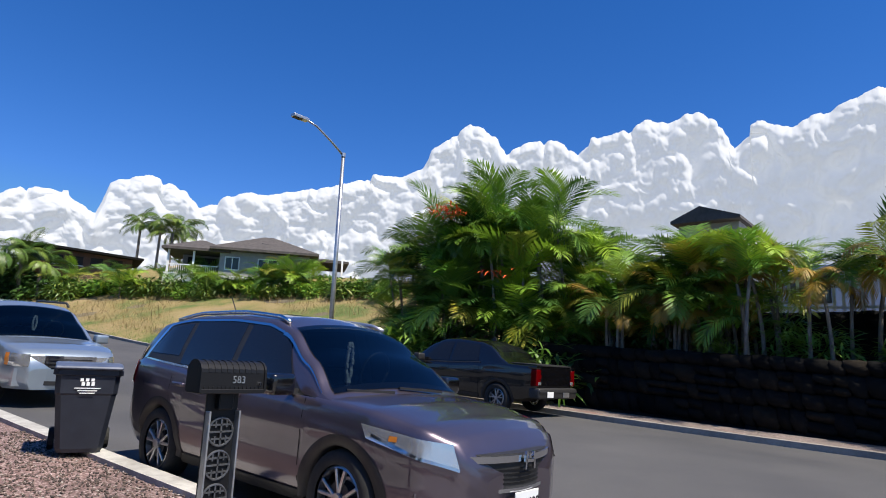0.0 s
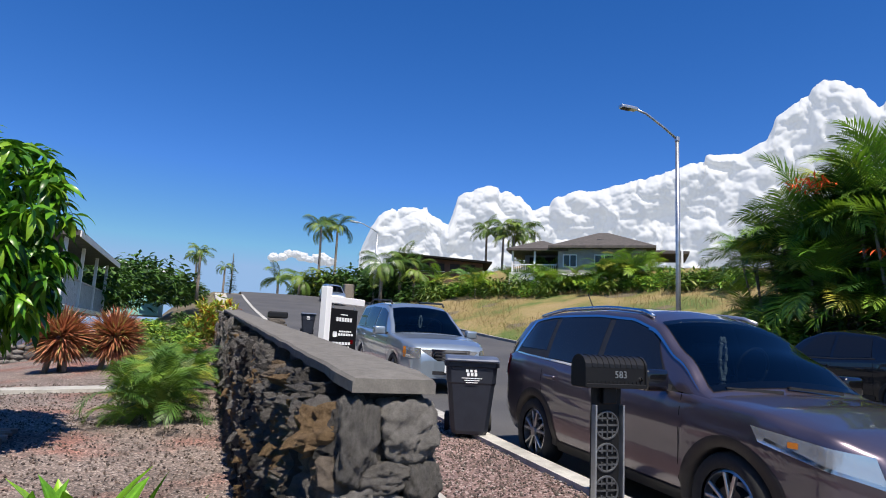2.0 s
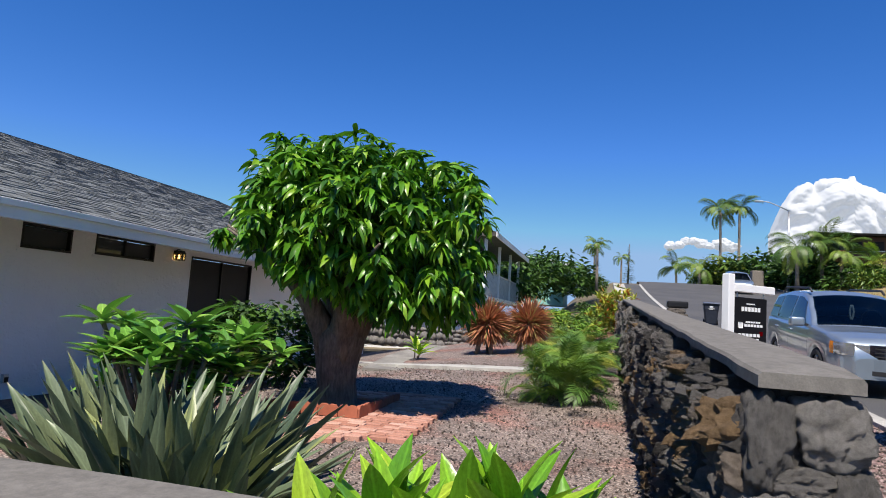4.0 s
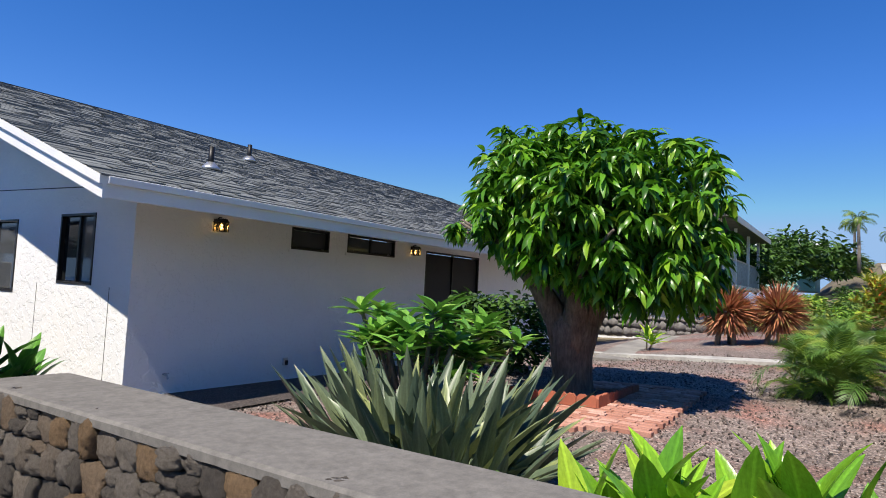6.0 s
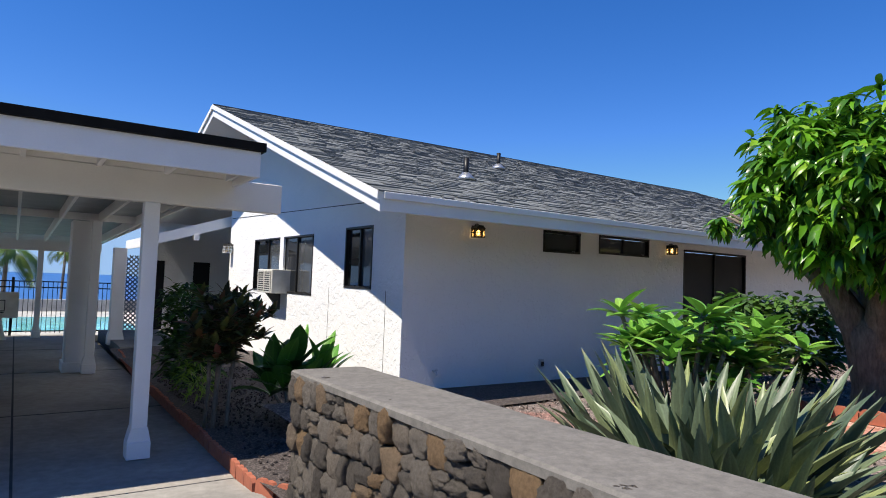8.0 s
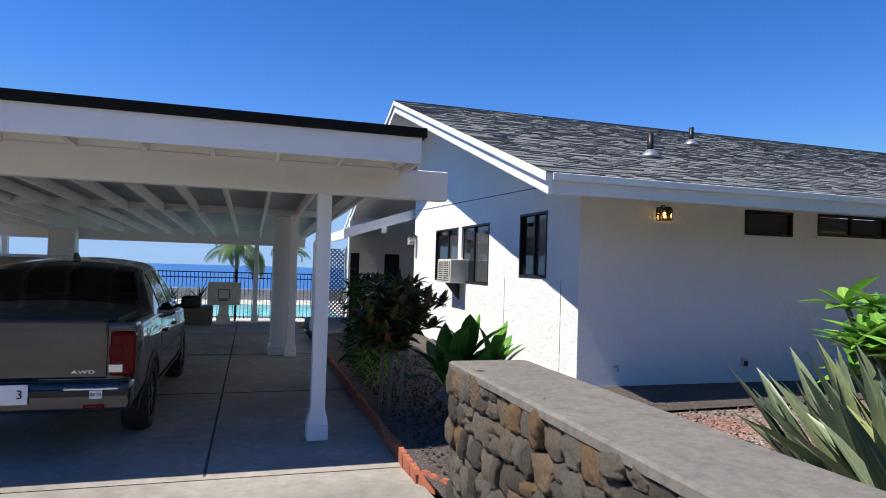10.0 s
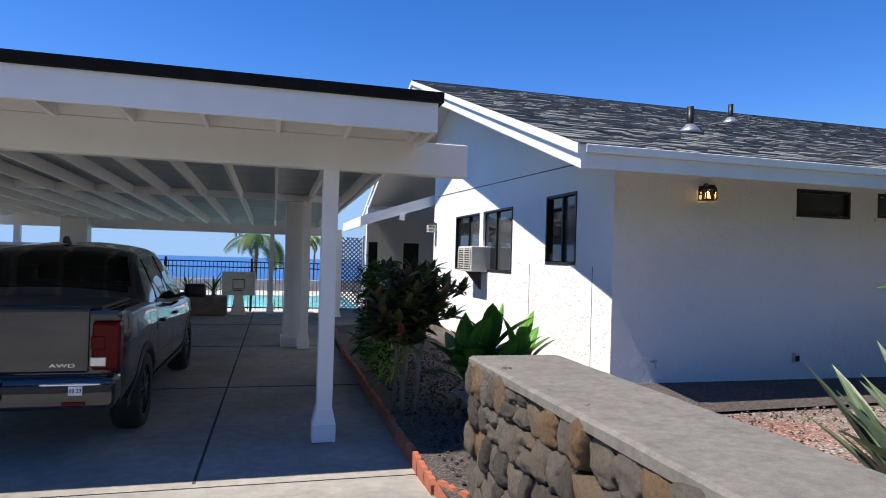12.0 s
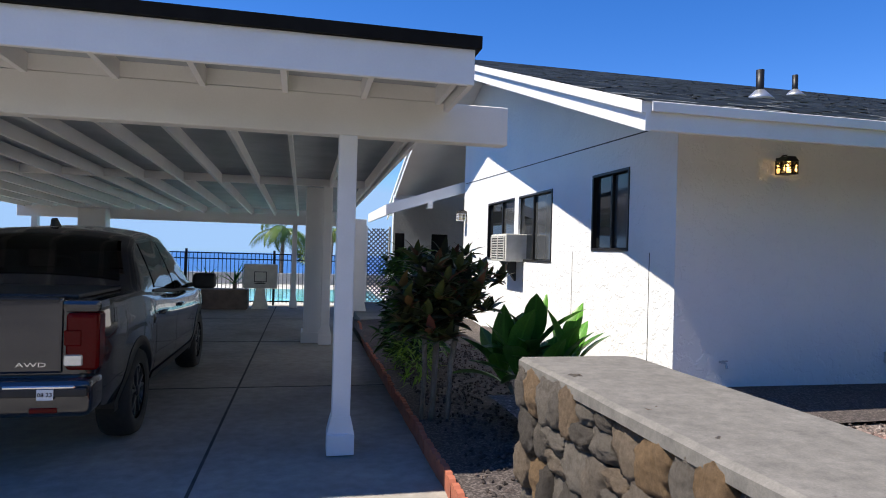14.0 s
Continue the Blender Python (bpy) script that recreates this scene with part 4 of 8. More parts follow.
rosette_shrub("ti_plant", (-2.95, -8.0, -0.30), [(0, 0, 0.6), (0.2, 0.12, 0.45), (-0.25, 0.2, 0.5), (-0.05, 0.3, 0.35), (0.25, -0.15, 0.35), (-0.4, 0.0, 0.4)], TI_DARK, (0.62, 0.21, 0.95), 9, "large dark green ti plant beside the rock wall", "ti plant", rnd, 0.02, (0.35, 1.35))


def leafy_ball(name, at, blobs, leaf, count, mat, label, category, rnd, stems=(), shell=0.55, droop=(-0.7, 0.8), rosette=0):
    """A bush: leaves through several uneven lobes, on a few bare stems."""
    t = thing(name, label, category, at)
    for pts, r in stems:
        part("stem", rod(pts, r, 7), PALM_BARK, t, smooth=True)
    base = blade(leaf[0], leaf[1], 0.5, 0.3, 3, 0.55)
    mats = []
    while len(mats) < count:
        c, r = rnd.choice(blobs)
        d = Vector((rnd.gauss(0, 1), rnd.gauss(0, 1), rnd.gauss(0, 1))).normalized()
        k = rnd.uniform(shell, 1.0) * (1 + 0.22 * noise.noise(d * 2.5 + Vector(c)))
        p = Vector(c) + Vector((d.x * r[0], d.y * r[1], d.z * r[2])) * k
        if p.z < 0.02:
            continue
        if rosette:                            # whorls of leaves at the shoot tips
            for j in range(rosette):
                mats.append(turn_to(p, 2.4 * j + rnd.uniform(-0.3, 0.3), 1.25 - 1.3 * j / rosette + rnd.uniform(-0.25, 0.2), rnd.uniform(-0.4, 0.4), rnd.uniform(0.7, 1.2)))
            continue
        mats.append(turn_to(p, math.atan2(-d.x, d.y) + rnd.gauss(0, 0.8), rnd.uniform(*droop), rnd.uniform(-0.6, 0.6), rnd.uniform(0.7, 1.25)))
    leaves_object("foliage", base, mats, mat, t)
    return t


leafy_ball("croton", (-1.95, -7.85, -0.30), [((0.0, 0, 1.2), (0.40, 0.48, 0.36)), ((-0.35, -0.2, 1.18), (0.38, 0.4, 0.32)), ((0.12, 0.3, 0.98), (0.28, 0.3, 0.3))], (0.20, 0.075), 1350, CROTON, "dark bronze-leaved croton on several bare trunks", "shrub", rnd,
    rosette=11, shell=0.5, stems=[([(0.02, 0, -0.1), (0, 0.03, 0.5), (-0.02, 0, 1.1)], 0.03), ([(-0.12, 0.05, -0.1), (-0.15, 0, 0.5), (-0.25, -0.1, 1.0)], 0.025), ([(0.1, -0.06, -0.1), (0.1, 0.05, 0.5), (0.15, 0.2, 1.0)], 0.022)])
leafy_ball("croton", (-2.15, -10.0, -0.32), [((0, 0, 0.95), (0.4, 0.6, 0.6)), ((0.1, 0.4, 0.6), (0.4, 0.4, 0.45)), ((0, -0.6, 1.2), (0.35, 0.5, 0.45))], (0.15, 0.055), 1700, SHRUB, "dense dark green and reddish shrub beside the entry path", "shrub", rnd, [([(0, 0, -0.1), (0, 0, 0.8)], 0.03)])
leafy_ball("croton", (-1.9, -8.6, -0.34), [((0, 0, 0.55), (0.22, 0.3, 0.35))], (0.15, 0.022), 260, ARECA, "small yellow-flecked narrow-leaved croton", "shrub", rnd)
leafy_ball("hibiscus", (-9.7, -5.3, 0.05), [((0, 0, 0.75), (0.6, 0.75, 0.7)), ((0.2, -0.7, 0.8), (0.5, 0.6, 0.6))], (0.15, 0.085), 2600, SHRUB, "rounded dark green shrub against the house", "shrub", rnd)

# areca clumps by the street wall
for at, hs in (((-9.7, -0.72, 0.26), 13), ((-10.7, -0.62, 0.32), 13), ((-12.2, -0.5, 0.40), 13), ((-13.4, -0.4, 0.46), 12)):
    t = thing("areca_palm", "young areca palm with feathery yellow-green fronds", "palm", at, 0, "young palms along the wall")
    for i in range(hs * 6):
        ob = new("frond", rnd.choice(FROND["fern"]))
        ob.parent = t
        ob.matrix_basis = turn_to((rnd.uniform(-0.4, 0.4), rnd.uniform(-0.4, 0.4), rnd.uniform(0.05, 0.55)), rnd.uniform(0, 6.28), rnd.uniform(0.1, 1.25), rnd.uniform(-0.5, 0.5), rnd.uniform(0.5, 0.8))

# red dracaenas
for at, r in (((-15.6, -2.86, 0.50), 0.84), ((-16.2, -1.92, 0.56), 0.84)):
    if r:
        t = thing("dracaena", "ball of narrow rust-red dracaena leaves on short stems", "shrub", at, 0, "red dracaenas")
        base = blade(0.62, 0.055, 0.25, 0.3, 3, 0.5)
        mats = []
        for i in range(1500):
            d = Vector((rnd.gauss(0, 1), rnd.gauss(0, 1), rnd.gauss(0.1, 0.9))).normalized()
            p = Vector((0, 0, 0.75)) + d * rnd.uniform(0.12, 0.35) * r
            mats.append(turn_to(p, math.atan2(-d.x, d.y), math.asin(clamp(d.z, -0.6, 1)) + rnd.uniform(-0.3, 0.3), rnd.uniform(-0.5, 0.5), r * rnd.uniform(0.75, 1.1)))
        leaves_object("foliage", base, mats, BROMELIAD, t)
        for x, y in ((-0.12, 0), (0.1, 0.08), (0.05, -0.12)):
            part("stem", rod([(x * 2, y * 2, -0.1), (x, y, 0.7)], 0.06, 7), PALM_BARK, t, smooth=True)
rosette_shrub("ti_plant", (-14.6, -4.4, 0.22), [(0, 0, 0.4), (0.15, 0.15, 0.3), (-0.15, 0.1, 0.3)], TI, (0.42, 0.1, 0.55), 9, "bright green ti plant by the walk", "ti plant", rnd, 0.015, (0.4, 1.2))
rosette_shrub("ti_plant", (-13.3, -5.6, 0.18), [(0, 0, 0.5), (0.15, 0.15, 0.4), (-0.15, 0.1, 0.35)], TI_DARK, (0.42, 0.1, 0.55), 9, "dark green ti plant by the walk", "ti plant", rnd, 0.015, (0.4, 1.2))

# ---- vehicles ----
PAINT_PLUM = make_paint_car("plum_grey_car_paint", (0.115, 0.094, 0.118), 0.75, 0.32)
PAINT_SILVER = make_paint_car("silver_blue_car_paint", (0.30, 0.36, 0.42), 0.6, 0.3)
PAINT_GREY = make_paint_car("dark_grey_car_paint", (0.018, 0.020, 0.027), 0.3, 0.16)
PAINT_BLACK = make_paint_car("black_car_paint", (0.004, 0.004, 0.005), 0.1, 0.25)
CAR_GLASS = clear_glass("car_glass", (0.20, 0.25, 0.26))
CAR_GLASS_DARK = glass("tinted_car_glass", (0.008, 0.009, 0.011), 0.03)
TYRE = worn("tyre_rubber", (0.018, 0.018, 0.018), (0.012, 0.012, 0.012), 20.0, 0.85)
ALLOY = worn("alloy_rim", (0.5, 0.5, 0.51), (0.4, 0.4, 0.41), 12.0, 0.3, 0.9)
ALLOY_DARK = worn("machined_dark_rim", (0.10, 0.10, 0.105), (0.05, 0.05, 0.052), 12.0, 0.35, 0.7)
CHROME = plain("chrome", (0.7, 0.7, 0.72), 0.12, 1.0)
BLACK_PLASTIC = worn("black_plastic", (0.02, 0.02, 0.021), (0.013, 0.013, 0.014), 12.0, 0.55)
LAMP_RED = plain("red_lamp", (0.10, 0.001, 0.002), 0.1, 0, 0.15, 0.0)
LAMP_CLEAR = plain("headlamp", (0.62, 0.64, 0.66), 0.16, 0.75, 0.6, 1.0)
LAMP_AMBER = plain("amber_lamp", (0.6, 0.2, 0.03), 0.2, 0, 0.6, 1.0)
PLATE = plain("white_plate", (0.75, 0.76, 0.76), 0.5)
INK = plain("black_ink", (0.008, 0.008, 0.010), 0.6, 0.0, 0.15)
SEAT = worn("car_interior", (0.035, 0.033, 0.034), (0.02, 0.02, 0.021), 9.0, 0.8)
LEI = plain("white_lei", (0.75, 0.75, 0.78), 0.7)


def lerp_table(table):
    xs, ys = [p[0] for p in table], [p[1] for p in table]
    return lambda x: float(np.interp(x, xs, ys))


def smooth_table(table):
    """A table read through a smooth curve (monotone cosine steps)."""
    def f(x):
        if x <= table[0][0]:
            return table[0][1]
        for (a, p), (b, q) in zip(table, table[1:]):
            if x <= b:
                t = (x - a) / (b - a)
                return p + (q - p) * (t * t * (3 - 2 * t) * 0.5 + t * 0.5)
        return table[-1][1]
    return f


def text_mesh(words, size, mat, parent, m, name="lettering", depth=0.002):
    cu = bpy.data.curves.new(name, "FONT")
    cu.body, cu.size, cu.extrude, cu.align_x, cu.align_y = words, size, depth, "CENTER", "CENTER"
    cu.resolution_u = 2
    tmp = bpy.data.objects.new(name, cu)
    me = bpy.data.meshes.new_from_object(tmp)
    bpy.data.objects.remove(tmp)
    me.materials.clear()
    me.materials.append(mat)
    ob = new(name, me)
    ob.parent = parent
    ob.matrix_basis = m
    return ob


FACE_X = Matrix(((0, 0, 1, 0), (1, 0, 0, 0), (0, 1, 0, 0), (0, 0, 0, 1)))       # letters that face +x
FACE_MX = Matrix(((0, 0, -1, 0), (-1, 0, 0, 0), (0, 1, 0, 0), (0, 0, 0, 1)))    # letters that face -x
FACE_MY = Matrix(((1, 0, 0, 0), (0, 0, -1, 0), (0, 1, 0, 0), (0, 0, 0, 1)))     # letters that face -y


def make_wheel(parent, x, y, side, R, rim, spokes, rim_mat, twin=False, width=0.21):
    w = part("wheel", disc_y(0, 0, 0, R * 0.35, width * 0.7, 20), BLACK_PLASTIC, parent)
    w.matrix_basis = Matrix.Translation((x, y, R))
    bm = bmesh.new()
    prof = [(rim, -width / 2 + 0.01), (rim + 0.02, -width / 2), (R - 0.03, -width / 2), (R - 0.006, -width * 0.32), (R, 0), (R - 0.006, width * 0.32), (R - 0.03, width / 2), (rim + 0.02, width / 2), (rim, width / 2 - 0.01)]
    rings = [[bm.verts.new((r * math.cos(a), q, r * math.sin(a))) for r, q in prof] for a in (2 * math.pi * k / 32 for k in range(32))]
    for k in range(32):
        for j in range(len(prof) - 1):
            bm.faces.new((rings[k][j], rings[k][j + 1], rings[(k + 1) % 32][j + 1], rings[(k + 1) % 32][j]))
    part("tyre", bm, TYRE, w, smooth=True)
    o = side * (width / 2 - 0.03)
    bm = bmesh.new()
    for k in range(28):
        a, b = 2 * math.pi * k / 28, 2 * math.pi * (k + 1) / 28
        v = [bm.verts.new((r * math.cos(q), yy, r * math.sin(q))) for q in (a, b) for r, yy in ((rim * 0.99, o), (rim * 0.9, o + side * 0.012), (rim * 0.86, o - side * 0.05))]
        bm.faces.new((v[0], v[1], v[4], v[3]))
        bm.faces.new((v[1], v[2], v[5], v[4]))
    for k in range(spokes):
        a = 2 * math.pi * k / spokes + 0.3
        for s in ((-0.14, 0.14) if twin else (0,)):
            p0 = Vector((rim * 0.16 * math.cos(a), o - side * 0.005, rim * 0.16 * math.sin(a)))
            p1 = Vector((rim * 0.9 * math.cos(a + s * 1.6), o, rim * 0.9 * math.sin(a + s * 1.6)))
            bar(p0, p1, rim * (0.11 if twin else 0.2), 0.035, 0.006, bm, (0, 1, 0))
    disc_y(0, o, 0, rim * 0.2, 0.05, 16, bm, 0.006)
    part("rim", bm, rim_mat, w)
    part("brake_disc", disc_y(0, o - side * 0.09, 0, rim * 0.62, 0.02, 24), METAL, w)
    return w


class Vehicle:
    """A motor vehicle lofted from side and plan curves. x forward, origin on the ground in the middle."""

    def __init__(self, name, label, category, place, spec, paint):
        self.s, self.paint = spec, paint
        self.ob = new(name)
        self.ob.empty_display_size = 0.3
        tagged(self.ob, label, category)
        self.ob.matrix_basis = place
        self.plan, self.deck, self.roof, self.sill = (smooth_table(spec[k]) for k in ("plan", "deck", "roof", "sill"))
        self.wheels = spec["wheels"]
        self.body()
        self.cabin()
        for x in self.wheels:
            for side in (1, -1):
                make_wheel(self.ob, x, side * (spec["track"] - 0.1), side, spec["R"], spec["rim"], spec["spokes"], spec["rim_mat"], spec.get("twin", False), spec.get("tyre_w", 0.22))

    def belt(self, x):
        return self.deck(x)

    def half(self, x, z):
        """Half width of the lower body at x and height z."""
        s = self.s
        lo, hi = self.sill(x), self.deck(x)
        t = clamp((z - lo) / max(hi - lo, 0.01))
        bulge = 1 - s["tuck"] * max(0, 0.30 - t) ** 1.5 * 4 - s["shoulder"] * max(0, t - 0.78) ** 2 * 6
        return self.plan(x) * bulge + (0.012 * math.exp(-((t - 0.72) / 0.05) ** 2))

    def bottom(self, x):
        z = self.sill(x)
        for w in self.wheels:
            d = abs(x - w)
            r = self.s["R"] + 0.065
            if d < r:
                z = max(z, self.s["R"] * 0.98 + math.sqrt(r * r - d * d) * 0.99)
        return z

    def body(self):
        s = self.s
        x0, x1 = s["plan"][0][0], s["plan"][-1][0]
        xs = set(np.linspace(x0, x1, 70).round(4))
        for w in self.wheels:
            r = s["R"] + 0.065
            xs |= {round(w + r * math.cos(a), 4) for a in np.linspace(0, math.pi, 21)}
        xs = sorted(xs)
        rows = 12
        v, f = [], []
        for x in xs:
            lo, hi = self.bottom(x), self.deck(x)
            lo = min(lo, hi - 0.03)
            for j in range(rows):
                t = j / (rows - 1)
                z = lo + (hi - 0.02 - lo) * t
                v.append((x, self.half(x, z), z))
            w = self.half(x, hi)
            crown = s.get("crown", 0.03)
            for q in (0.94, 0.75, 0.5, 0.25, 0.0):
                v.append((x, w * q, hi - 0.004 * (q > 0.9) + crown * (1 - q * q)))
        m = rows + 5
        n = len(xs)
        for i in range(n - 1):
            for j in range(m - 1):
                a = i * m + j
                f.append((a, a + 1, a + m + 1, a + m))
        k = len(v)
        v += [(x, -y, z) for x, y, z in v]
        f += [tuple(i + k for i in q[::-1]) for q in f]
        for e in (0, n - 1):
            left = [e * m + j for j in range(m)]
            right = [k + e * m + j for j in range(m - 1)][::-1]
            f.append(tuple(left + right))
        bm = bmesh.new()
        vs = [bm.verts.new(p) for p in v]
        for q in f:
            bm.faces.new([vs[i] for i in q])
        bmesh.ops.remove_doubles(bm, verts=bm.verts[:], dist=1e-4)
        self.body_ob = part("body", bm, self.paint, self.ob, smooth=True)
        for p in self.body_ob.data.polygons:
            if len(p.vertices) > 6:
                p.use_smooth = False
        under = box(x0 + 0.95, -s["track"] + 0.24, s["R"] * 0.75, x1 - 0.7, s["track"] - 0.24, s["R"] * 1.2)
        part("underbody", under, BLACK_PLASTIC, self.ob)
        for w in self.wheels:
            for side in (1, -1):
                arc = bmesh.new()
                for r0, r1, d0, d1 in ((s["R"] + 0.03, s["R"] + 0.105, 0.012, 0.004),):
                    prev = None
                    for a in np.linspace(-0.12, math.pi + 0.12, 22):
                        xx0, zz0 = w + r0 * math.cos(a), s["R"] * 0.98 + r0 * math.sin(a)
                        xx1, zz1 = w + r1 * math.cos(a), s["R"] * 0.98 + r1 * math.sin(a)
                        cur = [arc.verts.new((xx0, side * (self.half(xx0, max(zz0, 0.35)) + d0), zz0)), arc.verts.new((xx1, side * (self.half(xx1, max(zz1, 0.35)) + d1), zz1)), arc.verts.new((xx0, side * (self.plan(xx0) - 0.25), zz0))]
                        if prev:
                            arc.faces.new((prev[0], prev[1], cur[1], cur[0]))
                            arc.faces.new((prev[0], cur[0], cur[2], prev[2]))
                        prev = cur
                part("arch_trim", arc, s.get("arch_mat", BLACK_PLASTIC), self.ob, smooth=True)

    def gh(self, x, u):
        """The cabin's surface: u 0 belt to 1 roof edge, then to 2 at the middle of the roof."""
        s = self.s
        zb, zr = self.deck(x) - 0.02, max(self.roof(x), self.deck(x) - 0.02)
        wb = self.half(x, self.deck(x)) - 0.015
        wr = wb * (1 - s["lean"] * clamp((zr - zb) / 0.6, 0, 1.1))
        if u <= 1:
            t = u
            return Vector((x, wb + (wr - wb) * (t ** 1.25), zb + (zr - 0.05 - zb) * t if zr - 0.05 > zb else zb + (zr - zb) * t * 0.5))
        t = u - 1
        edge = zr - 0.05 if zr - 0.05 > zb else zb + (zr - zb) * 0.5
        return Vector((x, wr * (1 - t), edge + (zr + s.get("roof_crown", 0.035) - edge) * math.sin(t * math.pi / 2) ** 0.6))

    def patch(self, name, mat, x0, x1, u0, u1, out=0.006, nx=10, nu=4, both=True, skew0=0.0, skew1=0.0, parent=None, label=""):
        """A panel that lies on the cabin: x0..x1 along, u0..u1 up; skew shifts the ends with height."""
        made = []
        for side in ((1, -1) if both else (1,)):
            bm = bmesh.new()
            grid = []
            for i in range(nx + 1):
                row = []
                for j in range(nu + 1):
                    u = u0 + (u1 - u0) * j / nu
                    a, b = x0 + skew0 * j / nu, x1 + skew1 * j / nu
                    x = a + (b - a) * i / nx
                    p = self.gh(x, u)
                    e = 1e-3
                    nrm = (self.gh(x, min(u + 0.02, 2)) - self.gh(x, max(u - 0.02, 0))).cross(self.gh(x + e, u) - self.gh(x - e, u)).normalized()
                    if nrm.z < -0.2 or nrm.y < -0.1:
                        nrm = -nrm
                    p = p + nrm * out
                    row.append(bm.verts.new((p.x, side * p.y, p.z)))
                grid.append(row)
            for i in range(nx):
                for j in range(nu):
                    bm.faces.new((grid[i][j], grid[i + 1][j], grid[i + 1][j + 1], grid[i][j + 1]))
            made.append(part(name, bm, mat, parent or self.ob, label, smooth=True))
        return made

    def screen(self, name, mat, x0, x1, u0=1.1, out=0.006, nx=8, label=""):
        """A full-width pane across the cabin (front or rear)."""
        bm = bmesh.new()
        us = [u0 + (2 - u0) * j / 6 for j in range(7)]
        grid = []
        for i in range(nx + 1):
            x = x0 + (x1 - x0) * i / nx
            pts = [self.gh(x, u) for u in us]
            pts = [(p.x, p.y, p.z) for p in pts] + [(p.x, -p.y, p.z) for p in pts[-2::-1]]
            up = out
            tilt = 1 if x0 < x1 and self.roof(x1) < self.roof(x0) else -1
            grid.append([bm.verts.new((p[0] + tilt * up * 0.6, p[1], p[2] + up)) for p in pts])
        for i in range(nx):
            for j in range(len(grid[0]) - 1):
                bm.faces.new((grid[i][j], grid[i + 1][j], grid[i + 1][j + 1], grid[i][j + 1]))
        ob = part(name, bm, mat, self.ob, label, smooth=True)
        return ob

    def cabin(self):
        s = self.s
        c0, c1 = s["cabin"]
        xs = np.linspace(c0, c1, 44)
        us = [0, 0.25, 0.5, 0.75, 0.92, 1.0, 1.05, 1.12, 1.3, 1.55, 1.8, 2.0]
        holes = s.get("open", [])
        bm = bmesh.new()
        grid = {}
        for side in (1, -1):
            for i, x in enumerate(xs):
                for j, u in enumerate(us):
                    p = self.gh(float(x), u)
                    grid[side, i, j] = bm.verts.new((p.x, side * p.y, p.z))
        for side in (1, -1):
            for i in range(len(xs) - 1):
                xm = (xs[i] + xs[i + 1]) / 2
                for j in range(len(us) - 1):
                    um = (us[j] + us[j + 1]) / 2
                    if any(a < xm < b and p < um < q for a, b, p, q in holes):
                        continue
                    bm.faces.new((grid[side, i, j], grid[side, i + 1, j], grid[side, i + 1, j + 1], grid[side, i, j + 1]))
        bmesh.ops.remove_doubles(bm, verts=bm.verts[:], dist=1e-4)
        part("cabin", bm, self.paint, self.ob, smooth=True)

    def surface_patch(self, name, mat, x0, x1, z0, z1, out=0.008, both=True, nx=8, nz=4, label="", top_shift=0.0, parent=None):
        """A panel on the lower body's flank between two heights (functions of x or numbers)."""
        for side in ((1, -1) if both else (1,)):
            bm = bmesh.new()
            grid = []
            for i in range(nx + 1):
                row = []
                for j in range(nz + 1):
                    t = j / nz
                    x = x0 + (x1 - x0) * i / nx + top_shift * t
                    a = z0(x) if callable(z0) else z0
                    b = z1(x) if callable(z1) else z1
                    z = a + (b - a) * t
                    row.append(bm.verts.new((x, side * (self.half(x, z) + out), z)))
                grid.append(row)
            for i in range(nx):
                for j in range(nz):
                    bm.faces.new((grid[i][j], grid[i + 1][j], grid[i + 1][j + 1], grid[i][j + 1]))
            part(name, bm, mat, parent or self.ob, label, smooth=True)

    def seams(self, xs, lo, hi):
        for x in xs:
            self.surface_patch("door_gap", INK, x - 0.004, x + 0.004, lo, hi, 0.002, nx=1, nz=6)

    def mirror(self, x, z, y, size, mat):
        for side in (1, -1):
            m = part("side_mirror", box(x - 0.09 * size, side * y, z - 0.08 * size, x + 0.10 * size, side * (y + 0.24 * size), z + 0.09 * size, 0.045 * size, 3), mat, self.ob, smooth=True)
            part("mirror_foot", bar((x, side * (y - 0.09), z - 0.06), (x, side * (y + 0.04), z - 0.03), 0.05, 0.05), BLACK_PLASTIC, m)

    def handles(self, xs, z, mat):
        for x in xs:
            for side in (1, -1):
                y = self.half(x, z)
                part("door_handle", box(x - 0.1, side * (y - 0.005), z - 0.018, x + 0.1, side * (y + 0.035), z + 0.018, 0.012, 2), mat, self.ob, smooth=True)

    def plate(self, x, z, words, facing=1, y=0.0):
        p = part("number_plate", box(x - 0.006, y - 0.155, z - 0.08, x + 0.006, y + 0.155, z + 0.08, 0.004), PLATE, self.ob, "white number plate with dark characters")
        if words:
            text_mesh(words, 0.095, INK, p, Matrix.Translation((x + facing * 0.008, y, z - 0.005)) @ (FACE_X if facing > 0 else FACE_MX))


